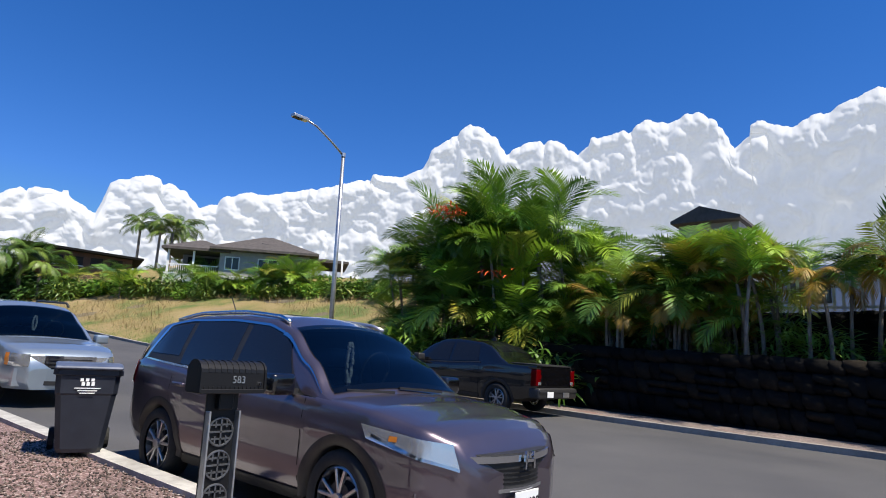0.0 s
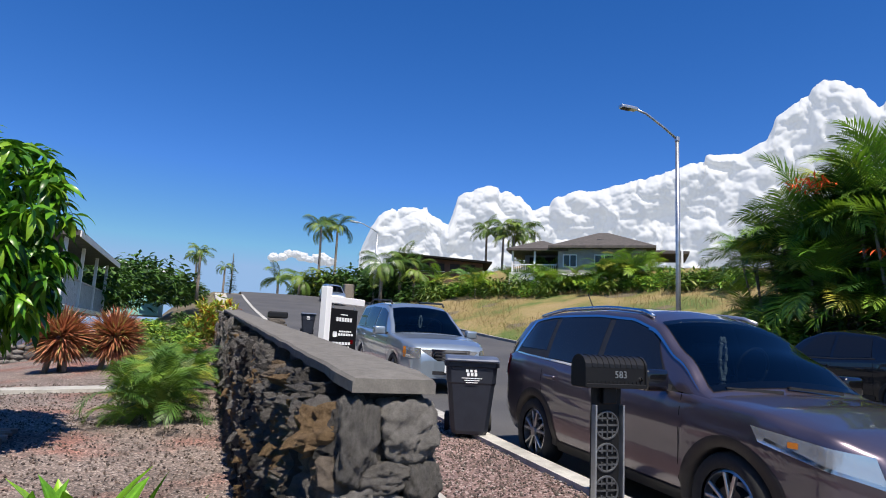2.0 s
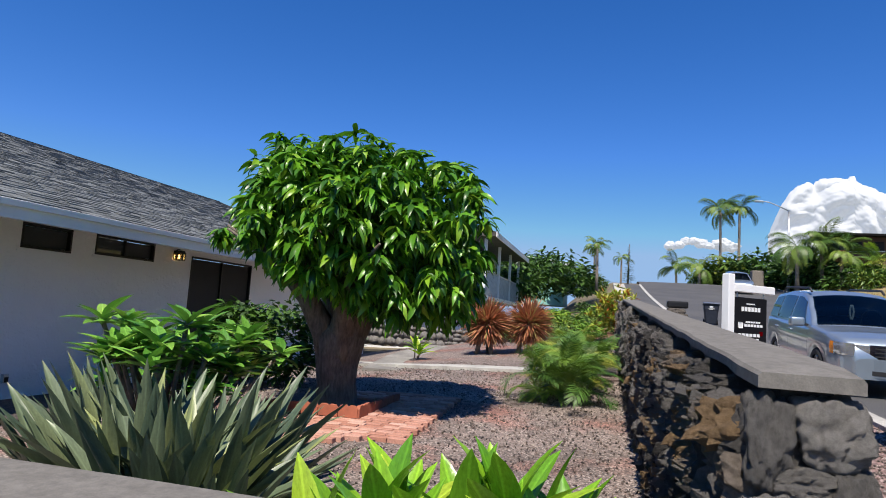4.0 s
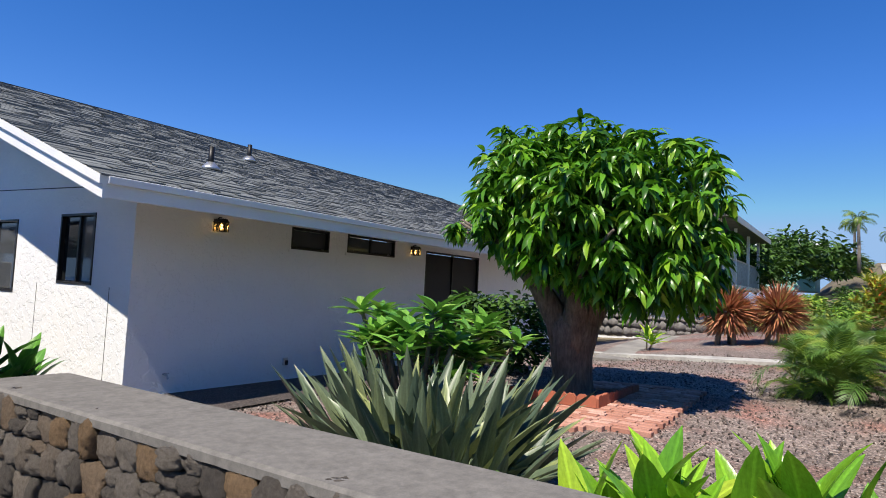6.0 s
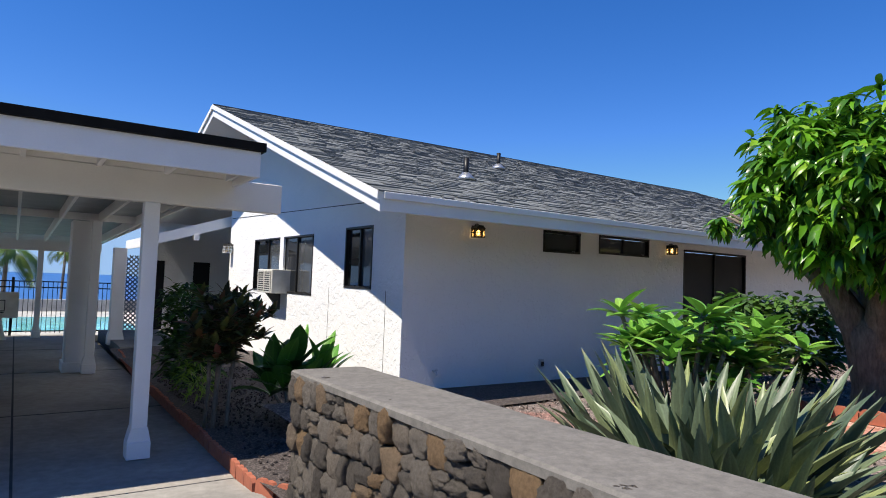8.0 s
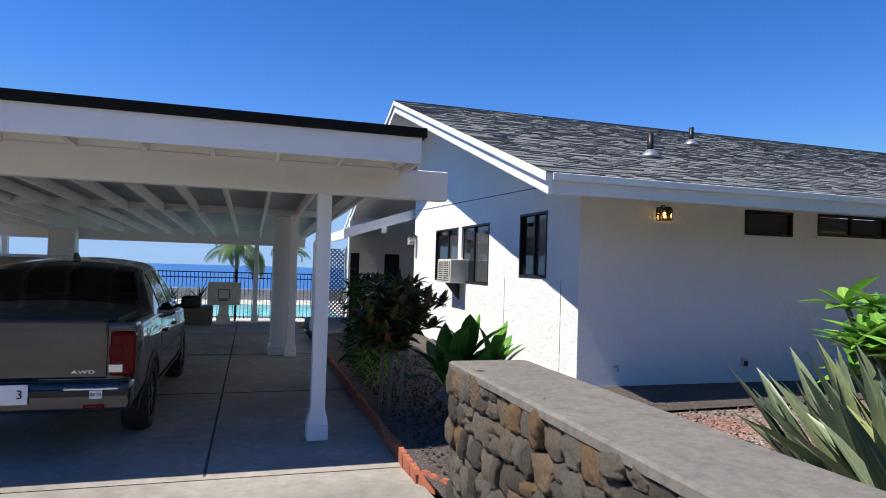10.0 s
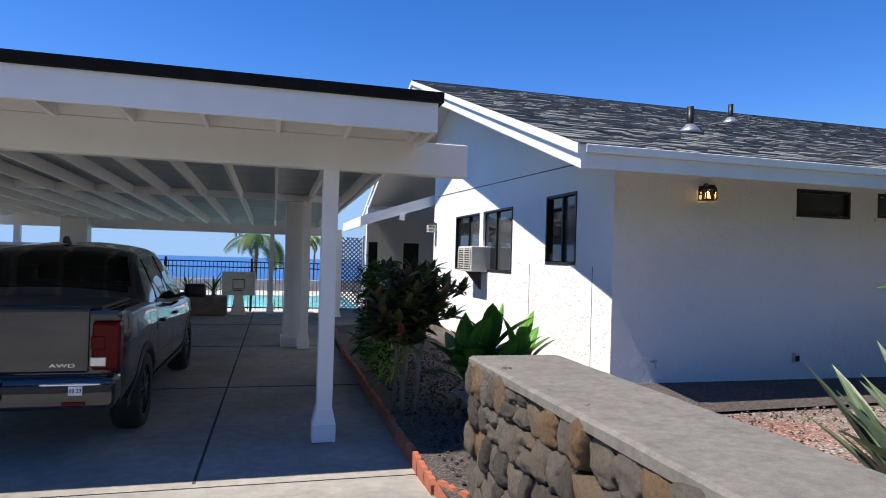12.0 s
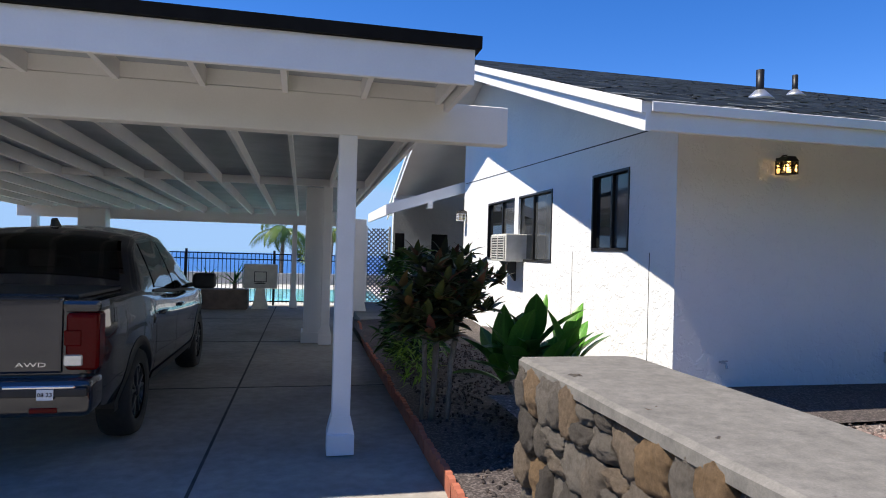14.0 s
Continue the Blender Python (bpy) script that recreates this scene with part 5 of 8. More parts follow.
def interior(v, floor, x0, x1, seat_xs, w, top, dash):
    part("dashboard", box(seat_xs[0] + 0.62, -w, floor + 0.32, x1, w, dash, 0.05, 2), SEAT, v.ob)
    for x in seat_xs:
        for y in (-0.38, 0.38):
            part("car_seat", box(x - 0.12, y - 0.25, floor, x + 0.06, y + 0.25, top - 0.22, 0.06, 2), SEAT, v.ob)
            part("headrest", box(x - 0.1, y - 0.13, top - 0.2, x + 0.0, y + 0.13, top - 0.02, 0.04, 2), SEAT, v.ob)
    ring = rod([(seat_xs[0] + 0.52 + 0.05 * math.sin(a), 0.38 + 0.18 * math.cos(a), floor + 0.55 + 0.18 * math.sin(a)) for a in np.linspace(0, 6.283, 21)], 0.014, 6)
    part("steering_wheel", ring, BLACK_PLASTIC, v.ob, smooth=True)


def lei(v, x, y, z, h):
    bm = bmesh.new()
    rr = random.Random(3)
    for k in range(34):
        for s in (-1, 1):
            own = bmesh.new()
            bmesh.ops.create_icosphere(own, subdivisions=1, radius=0.018, matrix=Matrix.Translation((x + rr.uniform(-.01, .01), y + s * (0.012 + 0.02 * math.sin(k / 33 * math.pi)), z - h * k / 33)))
            merge(bm, own)
    part("lei", bm, LEI, v.ob, "white garland hanging from the mirror")


def on_road(x, y, heading):
    z = road_z(x) + 0.06 * (1 - ((y - 9.3) / 6) ** 2)
    pitch = math.degrees(math.atan(0.035 + 0.0016 * max(0, -x)))
    return pose(x, y, z + 0.005, 0, pitch, 0) @ pose(0, 0, 0, 0, 0, heading)


# compact plum-grey sport utility vehicle at the kerb
crv_spec = dict(plan=[(-2.27, 0.62), (-2.2, 0.76), (-2.0, 0.85), (-1.5, 0.905), (0.8, 0.905), (1.5, 0.89), (1.95, 0.80), (2.2, 0.62), (2.28, 0.42)],
    deck=[(-2.27, 0.86), (-2.2, 1.05), (-1.9, 1.13), (-1.0, 1.09), (0.2, 1.03), (0.95, 1.02), (1.1, 1.01), (1.5, 0.985), (1.95, 0.91), (2.15, 0.83), (2.28, 0.60)],
    roof=[(-2.2, 1.05), (-2.08, 1.30), (-1.78, 1.52), (-1.2, 1.605), (-0.5, 1.63), (0.0, 1.61), (0.3, 1.54), (0.7, 1.30), (1.12, 1.0)],
    sill=[(-2.27, 0.42), (-1.9, 0.28), (-1.2, 0.24), (1.2, 0.24), (1.8, 0.24), (2.28, 0.28)],
    wheels=(-1.31, 1.31), track=0.885, R=0.345, rim=0.235, spokes=5, twin=True, rim_mat=ALLOY, tuck=0.16, shoulder=0.12, lean=0.24, cabin=(-2.19, 1.13), crown=0.035,
    open=[(0.32, 1.0, 1.12, 2.0), (-0.2, 0.42, 0.1, 0.9), (-1.2, -0.3, 0.1, 0.9)])
crv = Vehicle("sport_utility_vehicle", "plum-grey compact sport utility vehicle parked at the kerb", "car", on_road(-4.98, 4.22, 0) @ Matrix.Translation((0, 0, -0.03)) @ Matrix.Diagonal((1.03, 1.03, 1.05, 1)), crv_spec, PAINT_PLUM)
ws = crv.screen("windscreen", CAR_GLASS, 0.30, 1.04, 1.1)
crv.patch("pillar_trim", BLACK_PLASTIC, -1.84, 0.80, 0.05, 0.94, 0.003, 26, 6, skew0=0.26, skew1=-0.42)
crv.patch("side_window", CAR_GLASS_DARK, -0.22, 0.30, 0.08, 0.92, skew1=0.05)
crv.patch("side_window", CAR_GLASS_DARK, 0.30, 0.72, 0.08, 0.86, skew1=-0.30)
crv.patch("side_window", CAR_GLASS_DARK, -1.12, -0.30, 0.08, 0.92)
crv.patch("quarter_window", CAR_GLASS_DARK, -1.80, -1.19, 0.22, 0.88, skew0=0.22)
crv.patch("window_trim", CHROME, -1.85, 0.95, 0.02, 0.06, 0.01, 24, 1)
crv.patch("window_trim", CHROME, -1.62, 0.25, 0.93, 0.97, 0.01, 24, 1)
crv.patch("window_trim", CHROME, 0.25, 0.98, 0.90, 0.96, 0.01, 14, 1)
crv.patch("window_trim", CHROME, -1.92, -1.86, 0.05, 0.95, 0.01, 2, 8, skew0=0.26, skew1=0.26)
crv.screen("rear_window", CAR_GLASS_DARK, -2.12, -1.82, 1.15)
for side in (1, -1):
    rail = [crv.gh(x, 1.12) + Vector((0, 0, 0.018 + 0.012 * math.sin((x + 1.7) / 1.9 * math.pi) ** 0.5)) for x in np.linspace(-1.68, 0.18, 14)]
    part("roof_rail", rod([(p.x, side * p.y, p.z) for p in rail], 0.019, 8), CHROME if side < 0 else METAL, crv.ob, smooth=True)
part("antenna", rod([(-1.55, 0, 1.60), (-1.72, 0, 1.83)], 0.006, 6), BLACK_PLASTIC, crv.ob)
crv.mirror(0.70, 1.08, 0.93, 0.95, PAINT_BLACK)
crv.handles((-0.08, -0.98), 0.93, PAINT_PLUM)
crv.seams((0.86, -0.25, -1.16), 0.30, 1.0)
crv.surface_patch("door_trim", BLACK_PLASTIC, -0.9, 0.9, 0.24, 0.33, 0.012, nx=10, nz=2)
crv.surface_patch("headlamp", LAMP_CLEAR, 1.56, 2.20, lambda x: 0.80 - 0.14 * (x - 1.56) / 0.64, lambda x: 0.885 - 0.07 * (x - 1.56) / 0.64, 0.012, nx=12, top_shift=-0.06)
crv.surface_patch("indicator", LAMP_AMBER, 1.74, 1.80, lambda x: 0.80, lambda x: 0.835, 0.016, nx=4)
crv.surface_patch("lamp_surround", CHROME, 1.60, 2.20, lambda x: 0.825 - 0.17 * (x - 1.56) / 0.64, lambda x: 0.845 - 0.17 * (x - 1.56) / 0.64, 0.016, nx=10, nz=1)
crv.surface_patch("tail_lamp", LAMP_RED, -2.24, -2.0, 0.86, 1.08, 0.012)
crv.patch("tail_lamp", LAMP_RED, -2.15, -2.03, 0.1, 0.75, 0.012, 3, 6, skew0=0.1, skew1=0.1)


def bowed(bm, x, half, z0, z1, back, depth=0.04, n=12):
    """A strip across the nose that bends back towards its ends."""
    v = []
    for i in range(n + 1):
        t = -1 + 2 * i / n
        xx = x - back * t * t
        v.append([bm.verts.new((xx - depth * q, half * t, z)) for q, z in ((1, z0), (0, z0), (0, z1), (1, z1))])
    for a, b in zip(v, v[1:]):
        for k in range(4):
            bm.faces.new((a[k], a[(k + 1) % 4], b[(k + 1) % 4], b[k]))
    bm.faces.new(v[0])
    bm.faces.new(v[-1][::-1])
    return bm


part("bumper", bowed(bmesh.new(), 2.30, 0.80, 0.27, 0.50, 0.34, 0.5), PAINT_PLUM, crv.ob, smooth=False)
part("grille", bowed(bmesh.new(), 2.305, 0.60, 0.52, 0.755, 0.17, 0.2), BLACK_PLASTIC, crv.ob)
part("grille_bar", bowed(bmesh.new(), 2.325, 0.66, 0.70, 0.745, 0.19, 0.05), CHROME, crv.ob)
part("grille_bar", bowed(bmesh.new(), 2.322, 0.54, 0.50, 0.525, 0.15, 0.04), CHROME, crv.ob)
for z in (0.55, 0.58, 0.61, 0.64):
    part("grille_mesh", bowed(bmesh.new(), 2.312, 0.5, z, z + 0.012, 0.14, 0.03), BLACK_METAL, crv.ob)
part("lower_grille", bowed(bmesh.new(), 2.31, 0.55, 0.28, 0.36, 0.18, 0.1), BLACK_PLASTIC, crv.ob)
emb = bar((2.345, -0.06, 0.65), (2.345, -0.045, 0.77), 0.02, 0.02)
bar((2.345, 0.06, 0.65), (2.345, 0.045, 0.77), 0.02, 0.02, 0.0, emb)
bar((2.345, -0.05, 0.705), (2.345, 0.05, 0.705), 0.02, 0.02, 0.0, emb)
part("badge", emb, CHROME, crv.ob)
crv.plate(2.335, 0.42, "ZFF 128")
part("wiper", bar((1.10, -0.15, 1.055), (1.02, -0.62, 1.065), 0.025, 0.02), BLACK_PLASTIC, crv.ob)
part("wiper", bar((1.12, 0.45, 1.055), (1.06, -0.05, 1.085), 0.025, 0.02), BLACK_PLASTIC, crv.ob)
interior(crv, 0.62, -1.2, 0.98, (-0.2, -1.1), 0.62, 1.38, 1.0)
part("floor_pan", box(-1.9, -0.74, 0.55, 1.0, 0.74, 0.62), SEAT, crv.ob)
lei(crv, 0.42, -0.06, 1.42, 0.34)
part("dash_paper", box(0.78, 0.25, 1.06, 0.9, 0.5, 1.065), PLATE, crv.ob)

# silver sport utility vehicle further up the kerb
hi_spec = dict(plan=[(-2.34, 0.70), (-2.25, 0.82), (-2.0, 0.89), (-1.0, 0.912), (1.2, 0.912), (1.8, 0.86), (2.15, 0.76), (2.34, 0.60)],
    deck=[(-2.34, 0.95), (-2.2, 1.10), (-1.0, 1.08), (0.9, 1.05), (1.1, 1.06), (1.7, 1.0), (2.15, 0.92), (2.28, 0.82), (2.34, 0.62)],
    roof=[(-2.28, 1.10), (-2.12, 1.45), (-1.9, 1.63), (-1.0, 1.70), (-0.1, 1.68), (0.22, 1.60), (0.6, 1.36), (1.08, 1.04)],
    sill=[(-2.34, 0.45), (-1.9, 0.30), (1.8, 0.28), (2.34, 0.30)], wheels=(-1.36, 1.36), track=0.89, R=0.35, rim=0.22, spokes=5, rim_mat=ALLOY, tuck=0.12, shoulder=0.10, lean=0.2,
    cabin=(-2.27, 1.09), crown=0.03, open=[(0.24, 0.98, 1.12, 2.0)], arch_mat=PAINT_SILVER)
hi = Vehicle("sport_utility_vehicle", "silver-blue sport utility vehicle parked up the street", "car", on_road(-14.0, 4.45, 0), hi_spec, PAINT_SILVER)
hi.screen("windscreen", CAR_GLASS, 0.22, 1.0, 1.1)
hi.patch("side_window", CAR_GLASS_DARK, -0.30, 0.72, 0.08, 0.90, skew1=-0.42)
hi.patch("side_window", CAR_GLASS_DARK, -1.25, -0.38, 0.08, 0.90)
hi.patch("quarter_window", CAR_GLASS_DARK, -2.0, -1.33, 0.08, 0.90, skew0=0.15)
for side in (1, -1):
    part("roof_rail", rod([(x, side * 0.62, z) for x, z in ((-1.75, 1.67), (-1.6, 1.76), (0.0, 1.75), (0.12, 1.68))], 0.022, 8), BLACK_PLASTIC, hi.ob, smooth=True)
hi.mirror(0.78, 1.10, 0.94, 1.0, PAINT_SILVER)
hi.handles((-0.15, -1.1), 0.92, PAINT_SILVER)
hi.seams((0.9, -0.34, -1.28), 0.32, 1.03)
hi.surface_patch("headlamp", LAMP_CLEAR, 1.98, 2.31, 0.66, 0.86, 0.012)
hi.surface_patch("indicator", LAMP_AMBER, 1.90, 2.0, 0.66, 0.86, 0.012)
part("headlamp", bowed(bmesh.new(), 2.352, 0.68, 0.66, 0.84, 0.10, 0.12), LAMP_CLEAR, hi.ob)
part("grille", bowed(bmesh.new(), 2.368, 0.40, 0.62, 0.85, 0.05, 0.12), CHROME, hi.ob)
for z in (0.66, 0.72, 0.78):
    part("grille_slot", bowed(bmesh.new(), 2.372, 0.36, z, z + 0.025, 0.045, 0.02), BLACK_PLASTIC, hi.ob)
part("badge", disc_y(0, 0, 0, 0.055, 0.02, 16), CHROME, hi.ob).matrix_basis = Matrix.Translation((2.385, 0, 0.735)) @ Matrix.Rotation(math.pi / 2, 4, "Z")
part("bumper", bowed(bmesh.new(), 2.385, 0.775, 0.34, 0.63, 0.22, 0.4, 20), PAINT_SILVER, hi.ob)
for side in (1, -1):
    part("fog_lamp", disc_y(0, 0, 0, 0.055, 0.02, 14), LAMP_CLEAR, hi.ob).matrix_basis = Matrix.Translation((2.30, side * 0.55, 0.45)) @ Matrix.Rotation(math.pi / 2, 4, "Z")
part("lower_grille", bowed(bmesh.new(), 2.395, 0.42, 0.37, 0.44, 0.07, 0.05), BLACK_PLASTIC, hi.ob)
hi.plate(2.42, 0.50, "HHX")
interior(hi, 0.65, -1.2, 0.95, (-0.3, -1.2), 0.64, 1.42, 1.03)
part("floor_pan", box(-2.0, -0.74, 0.58, 0.95, 0.74, 0.64), SEAT, hi.ob)
lei(hi, 0.40, -0.02, 1.45, 0.25)


def pickup(name, label, place, paint, new_model):
    """A crew-cab pickup with an integrated bed."""
    s = dict(plan=[(-2.64, 0.84), (-2.58, 0.93), (-2.3, 0.965), (-1.0, 0.985), (1.4, 0.985), (2.0, 0.94), (2.4, 0.82), (2.64, 0.62)],
        deck=[(-2.64, 1.20), (-2.55, 1.235), (-1.5, 1.235), (-0.9, 1.20), (0.0, 1.13), (1.0, 1.10), (1.3, 1.10), (2.0, 1.04), (2.4, 0.96), (2.64, 0.74)],
        roof=([(-1.55, 1.22), (-1.42, 1.32), (-1.05, 1.66), (-0.85, 1.745), (0.0, 1.79), (0.4, 1.76), (0.75, 1.62), (1.42, 1.08)] if new_model else [(-1.98, 1.22), (-1.7, 1.32), (-1.1, 1.68), (-0.85, 1.75), (0.0, 1.79), (0.4, 1.76), (0.75, 1.62), (1.42, 1.08)]),
        sill=[(-2.64, 0.50), (-2.1, 0.40), (-1.2, 0.34), (1.2, 0.34), (2.0, 0.34), (2.64, 0.40)], wheels=(-1.55, 1.60), track=0.955, R=0.375, rim=0.235, spokes=5, twin=True, rim_mat=ALLOY_DARK if new_model else ALLOY,
        tuck=0.10, shoulder=0.06, lean=0.26, cabin=(-1.54 if new_model else -1.97, 1.43), crown=0.02, tyre_w=0.25, open=[(-1.36, -0.98, 1.14, 2.0)] if new_model else [])
    v = Vehicle(name, label, "pickup truck", place, s, paint)
    v.screen("windscreen", CAR_GLASS if new_model else CAR_GLASS_DARK, 0.70, 1.36, 1.1)
    v.screen("rear_window", CAR_GLASS if new_model else CAR_GLASS_DARK, -1.40, -0.98, 1.16)
    v.patch("side_window", CAR_GLASS_DARK, 0.05, 0.98, 0.10, 0.90, skew1=-0.42)
    v.patch("side_window", CAR_GLASS_DARK, -0.92, -0.03, 0.10, 0.90, skew0=0.10)
    v.patch("window_trim", BLACK_PLASTIC, -1.0, 1.15, 0.02, 0.07, 0.01, 20, 1)
    v.mirror(0.92, 1.20, 1.0, 1.1, BLACK_PLASTIC)
    v.handles((0.18, -0.72), 0.98, paint)
    v.seams((1.05, 0.0, -0.98, -1.42), 0.42, 1.12)
    v.surface_patch("sill_trim", BLACK_PLASTIC, -1.0, 1.1, 0.34, 0.43, 0.012, nx=8, nz=2)
    # bed: tonneau cover, tailgate, lamps, bumper
    part("bed_cover", box(-2.56, -0.80, 1.245, -1.50, 0.80, 1.275, 0.012, 2), BLACK_PLASTIC, v.ob, "black bed cover")
    gate = part("tailgate", box(-2.665, -0.735, 0.74, -2.60, 0.735, 1.255, 0.018, 2), paint, v.ob)
    part("gate_lip", box(-2.68, -0.72, 1.235, -2.55, 0.72, 1.262, 0.012, 2), BLACK_PLASTIC, gate)
    for side in (1, -1):
        lamp = part("tail_lamp", box(-2.672, side * 0.755, 0.76, -2.50, side * 0.965, 1.16, 0.035, 3), LAMP_RED, v.ob, "red tail lamp with a clear lower field")
        part("lamp_lens", box(-2.682, side * 0.75, 0.79, -2.66, side * 0.87, 0.87, 0.008), LAMP_CLEAR, lamp)
        part("lamp_lens", box(-2.682, side * 0.75, 0.93, -2.66, side * 0.86, 1.04, 0.008), LAMP_RED, lamp)
        part("lamp_cap", box(-2.668, side * 0.73, 1.16, -2.42, side * 0.97, 1.245, 0.03, 2), paint, lamp)
    bumper = box(-2.76, -0.95, 0.46, -2.45, 0.95, 0.72, 0.06, 3)
    b = part("rear_bumper", bumper, paint if new_model else BLACK_PLASTIC, v.ob, smooth=True)
    part("bumper_step", box(-2.775, -0.93, 0.60, -2.70, 0.93, 0.665, 0.015, 2), BLACK_PLASTIC, b)
    if new_model:
        for side in (1, -1):
            part("bumper_strip", box(-2.782, side * 0.42, 0.655, -2.74, side * 0.86, 0.68, 0.008), CHROME, b)
            part("reflector", box(-2.768, side * 0.58, 0.495, -2.74, side * 0.75, 0.53, 0.006), LAMP_RED, b)
        text_mesh("AWD", 0.058, CHROME, gate, Matrix.Translation((-2.668, -0.55, 0.80)) @ FACE_MX @ Matrix.Diagonal((1.35, 0.75, 1, 1)))
        st = part("sticker", box(-2.782, -0.73, 0.585, -2.776, -0.63, 0.655), PLATE, b)
        text_mesh("08 23", 0.04, INK, st, Matrix.Translation((-2.784, -0.68, 0.62)) @ FACE_MX)
        part("number_plate", box(-2.79, -0.16, 0.55, -2.775, 0.16, 0.72, 0.004), PLATE, b, "white number plate with red and blue figures")
        text_mesh("3", 0.11, INK, b, Matrix.Translation((-2.793, -0.10, 0.635)) @ FACE_MX)
    else:
        part("number_plate", box(-2.79, 0.3, 0.50, -2.775, 0.6, 0.64, 0.004), PLATE, b)
        part("bumper_plate", box(-2.785, -0.5, 0.50, -2.77, -0.2, 0.62, 0.004), METAL, b)
    part("fin", prism([(-0.62, 1.79), (-0.80, 1.79), (-0.79, 1.85), (-0.74, 1.87)], -0.02, 0.02, "y"), BLACK_PLASTIC, v.ob)
    part("bumper", bowed(bmesh.new(), 2.68, 0.86, 0.40, 0.72, 0.30, 0.5), paint, v.ob)
    part("grille", bowed(bmesh.new(), 2.66, 0.62, 0.70, 0.92, 0.14, 0.2), BLACK_PLASTIC, v.ob)
    v.surface_patch("headlamp", LAMP_CLEAR, 2.05, 2.55, 0.80, 0.95, 0.012)
    interior(v, 0.75, -1.2, 1.25, (0.1, -0.75), 0.68, 1.58, 1.08)
    part("floor_pan", box(-1.3, -0.76, 0.66, 1.2, 0.76, 0.74), SEAT, v.ob)
    return v


pk = pickup("pickup_truck", "dark grey crew-cab pickup parked under the carport", pose(1.58, -9.66, -0.418, 0, 0, -90), PAINT_GREY, True)
bk = pickup("pickup_truck", "black crew-cab pickup parked in the shade across the street", on_road(-10.55, 14.25, 180), PAINT_BLACK, False)

# ---- house fittings ----
LAMP_GLOW = glow("warm_lamp_bulb", (1.0, 0.62, 0.22), 5.0)
LAMP_GLASS = clear_glass("lamp_glass", (1.0, 0.9, 0.7))
AC_BODY = worn("ivory_appliance", (0.66, 0.65, 0.60), (0.56, 0.55, 0.50), 7.0, 0.5)
CURTAIN = worn("pale_curtain", (0.45, 0.42, 0.36), (0.36, 0.33, 0.28), 12.0, 0.8)


def slider_window(parent, axis, at, u0, u1, z0, z1, panes, sill=0.03, name="window"):
    """A bronze slider: frame, panes and mullions set in the opening, slightly back from the face."""
    f = bmesh.new()

    def put(a0, a1, b0, b1, d0, d1, bm, bevel=0.004):
        if axis == "x":
            box(at + d0, a0, b0, at + d1, a1, b1, bevel, 1, bm)
        else:
            box(a0, at + d0, b0, a1, at + d1, b1, bevel, 1, bm)
    t = 0.035
    for a, b, c, d in ((u0, u1, z0, z0 + t), (u0, u1, z1 - t, z1), (u0, u0 + t, z0 + t, z1 - t), (u1 - t, u1, z0 + t, z1 - t)):
        put(a, b, c, d, -0.08, 0.012, f)
    w = tagged(part(name, f, BRONZE, parent), "dark bronze sliding window")
    n = len(panes)
    for i, m in enumerate(panes):
        a = u0 + t + (u1 - u0 - 2 * t) * i / n
        b = u0 + t + (u1 - u0 - 2 * t) * (i + 1) / n
        g = bmesh.new()
        put(a + 0.012, b - 0.012, z0 + t + 0.01, z1 - t - 0.01, -0.05 - 0.015 * (i % 2), -0.042 - 0.015 * (i % 2), g, 0)
        part("pane", g, m, w)
        if i:
            g = bmesh.new()
            put(a - 0.02, a + 0.02, z0 + t, z1 - t, -0.07, -0.02, g)
            part("mullion", g, BRONZE, w)
    # near-black sheet behind the panes stands in for the unlit room
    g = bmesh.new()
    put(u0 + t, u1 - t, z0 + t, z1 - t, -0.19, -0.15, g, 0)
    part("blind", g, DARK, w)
    return w


slider_window(house, "x", HX, *WIN_A, [WINDOW, WINDOW_GREY])
slider_window(house, "x", HX, *WIN_B, [WINDOW, WINDOW_GREY, WINDOW, WINDOW_GREY])
part("mullion", box(HX - 0.03, -12.62, WIN_B[2], HX + 0.016, -12.42, WIN_B[3], 0.004), WHITE, house)
slider_window(house, "y", HY, *V1, [SCREEN])
slider_window(house, "y", HY, *V2, [SCREEN, WINDOW_GREY])
slider_window(house, "y", HY, *SL, [DOOR_PANE, DOOR_PANE], name="sliding_door")
for w, z in ((V1, 0), (V2, 0)):
    part("trim", box(w[0] - 0.05, HY + 0.002, w[2] - 0.05, w[1] + 0.05, HY + 0.014, w[2] - 0.002), WHITE, house)
# plate joint on the gable, base trim, panel battens
part("belt_joint", prism([(-16.1, 2.79), (-16.1, 2.803), (-8.3, 2.593), (-8.3, 2.58)], HX - 0.01, HX + 0.006, "x"), SCREEN, house)
part("base_trim", box(HEND, HY, -0.14, HX + 0.02, HY + 0.02, -0.075, 0.004), WHITE, house)
for y in (-8.25, -10.2):
    part("panel_joint", box(HX, y - 0.004, 0.0, HX + 0.004, y + 0.004, 1.28), SCREEN, house)
out = part("outlet", box(-6.93, HY, 0.17, -6.85, HY + 0.05, 0.29, 0.01, 2), METAL, house, "grey weatherproof outlet cover")
part("outlet_cover", box(-6.92, HY + 0.05, 0.18, -6.86, HY + 0.062, 0.25, 0.004), BRONZE, out)
tap = part("tap", rod([(-4.86, HY, 0.20), (-4.86, HY + 0.09, 0.20), (-4.86, HY + 0.11, 0.15)], 0.013, 8), METAL, house, "small brass garden tap")
part("tap_wheel", box(-4.89, HY + 0.06, 0.215, -4.83, HY + 0.09, 0.225, 0.003), METAL, tap)


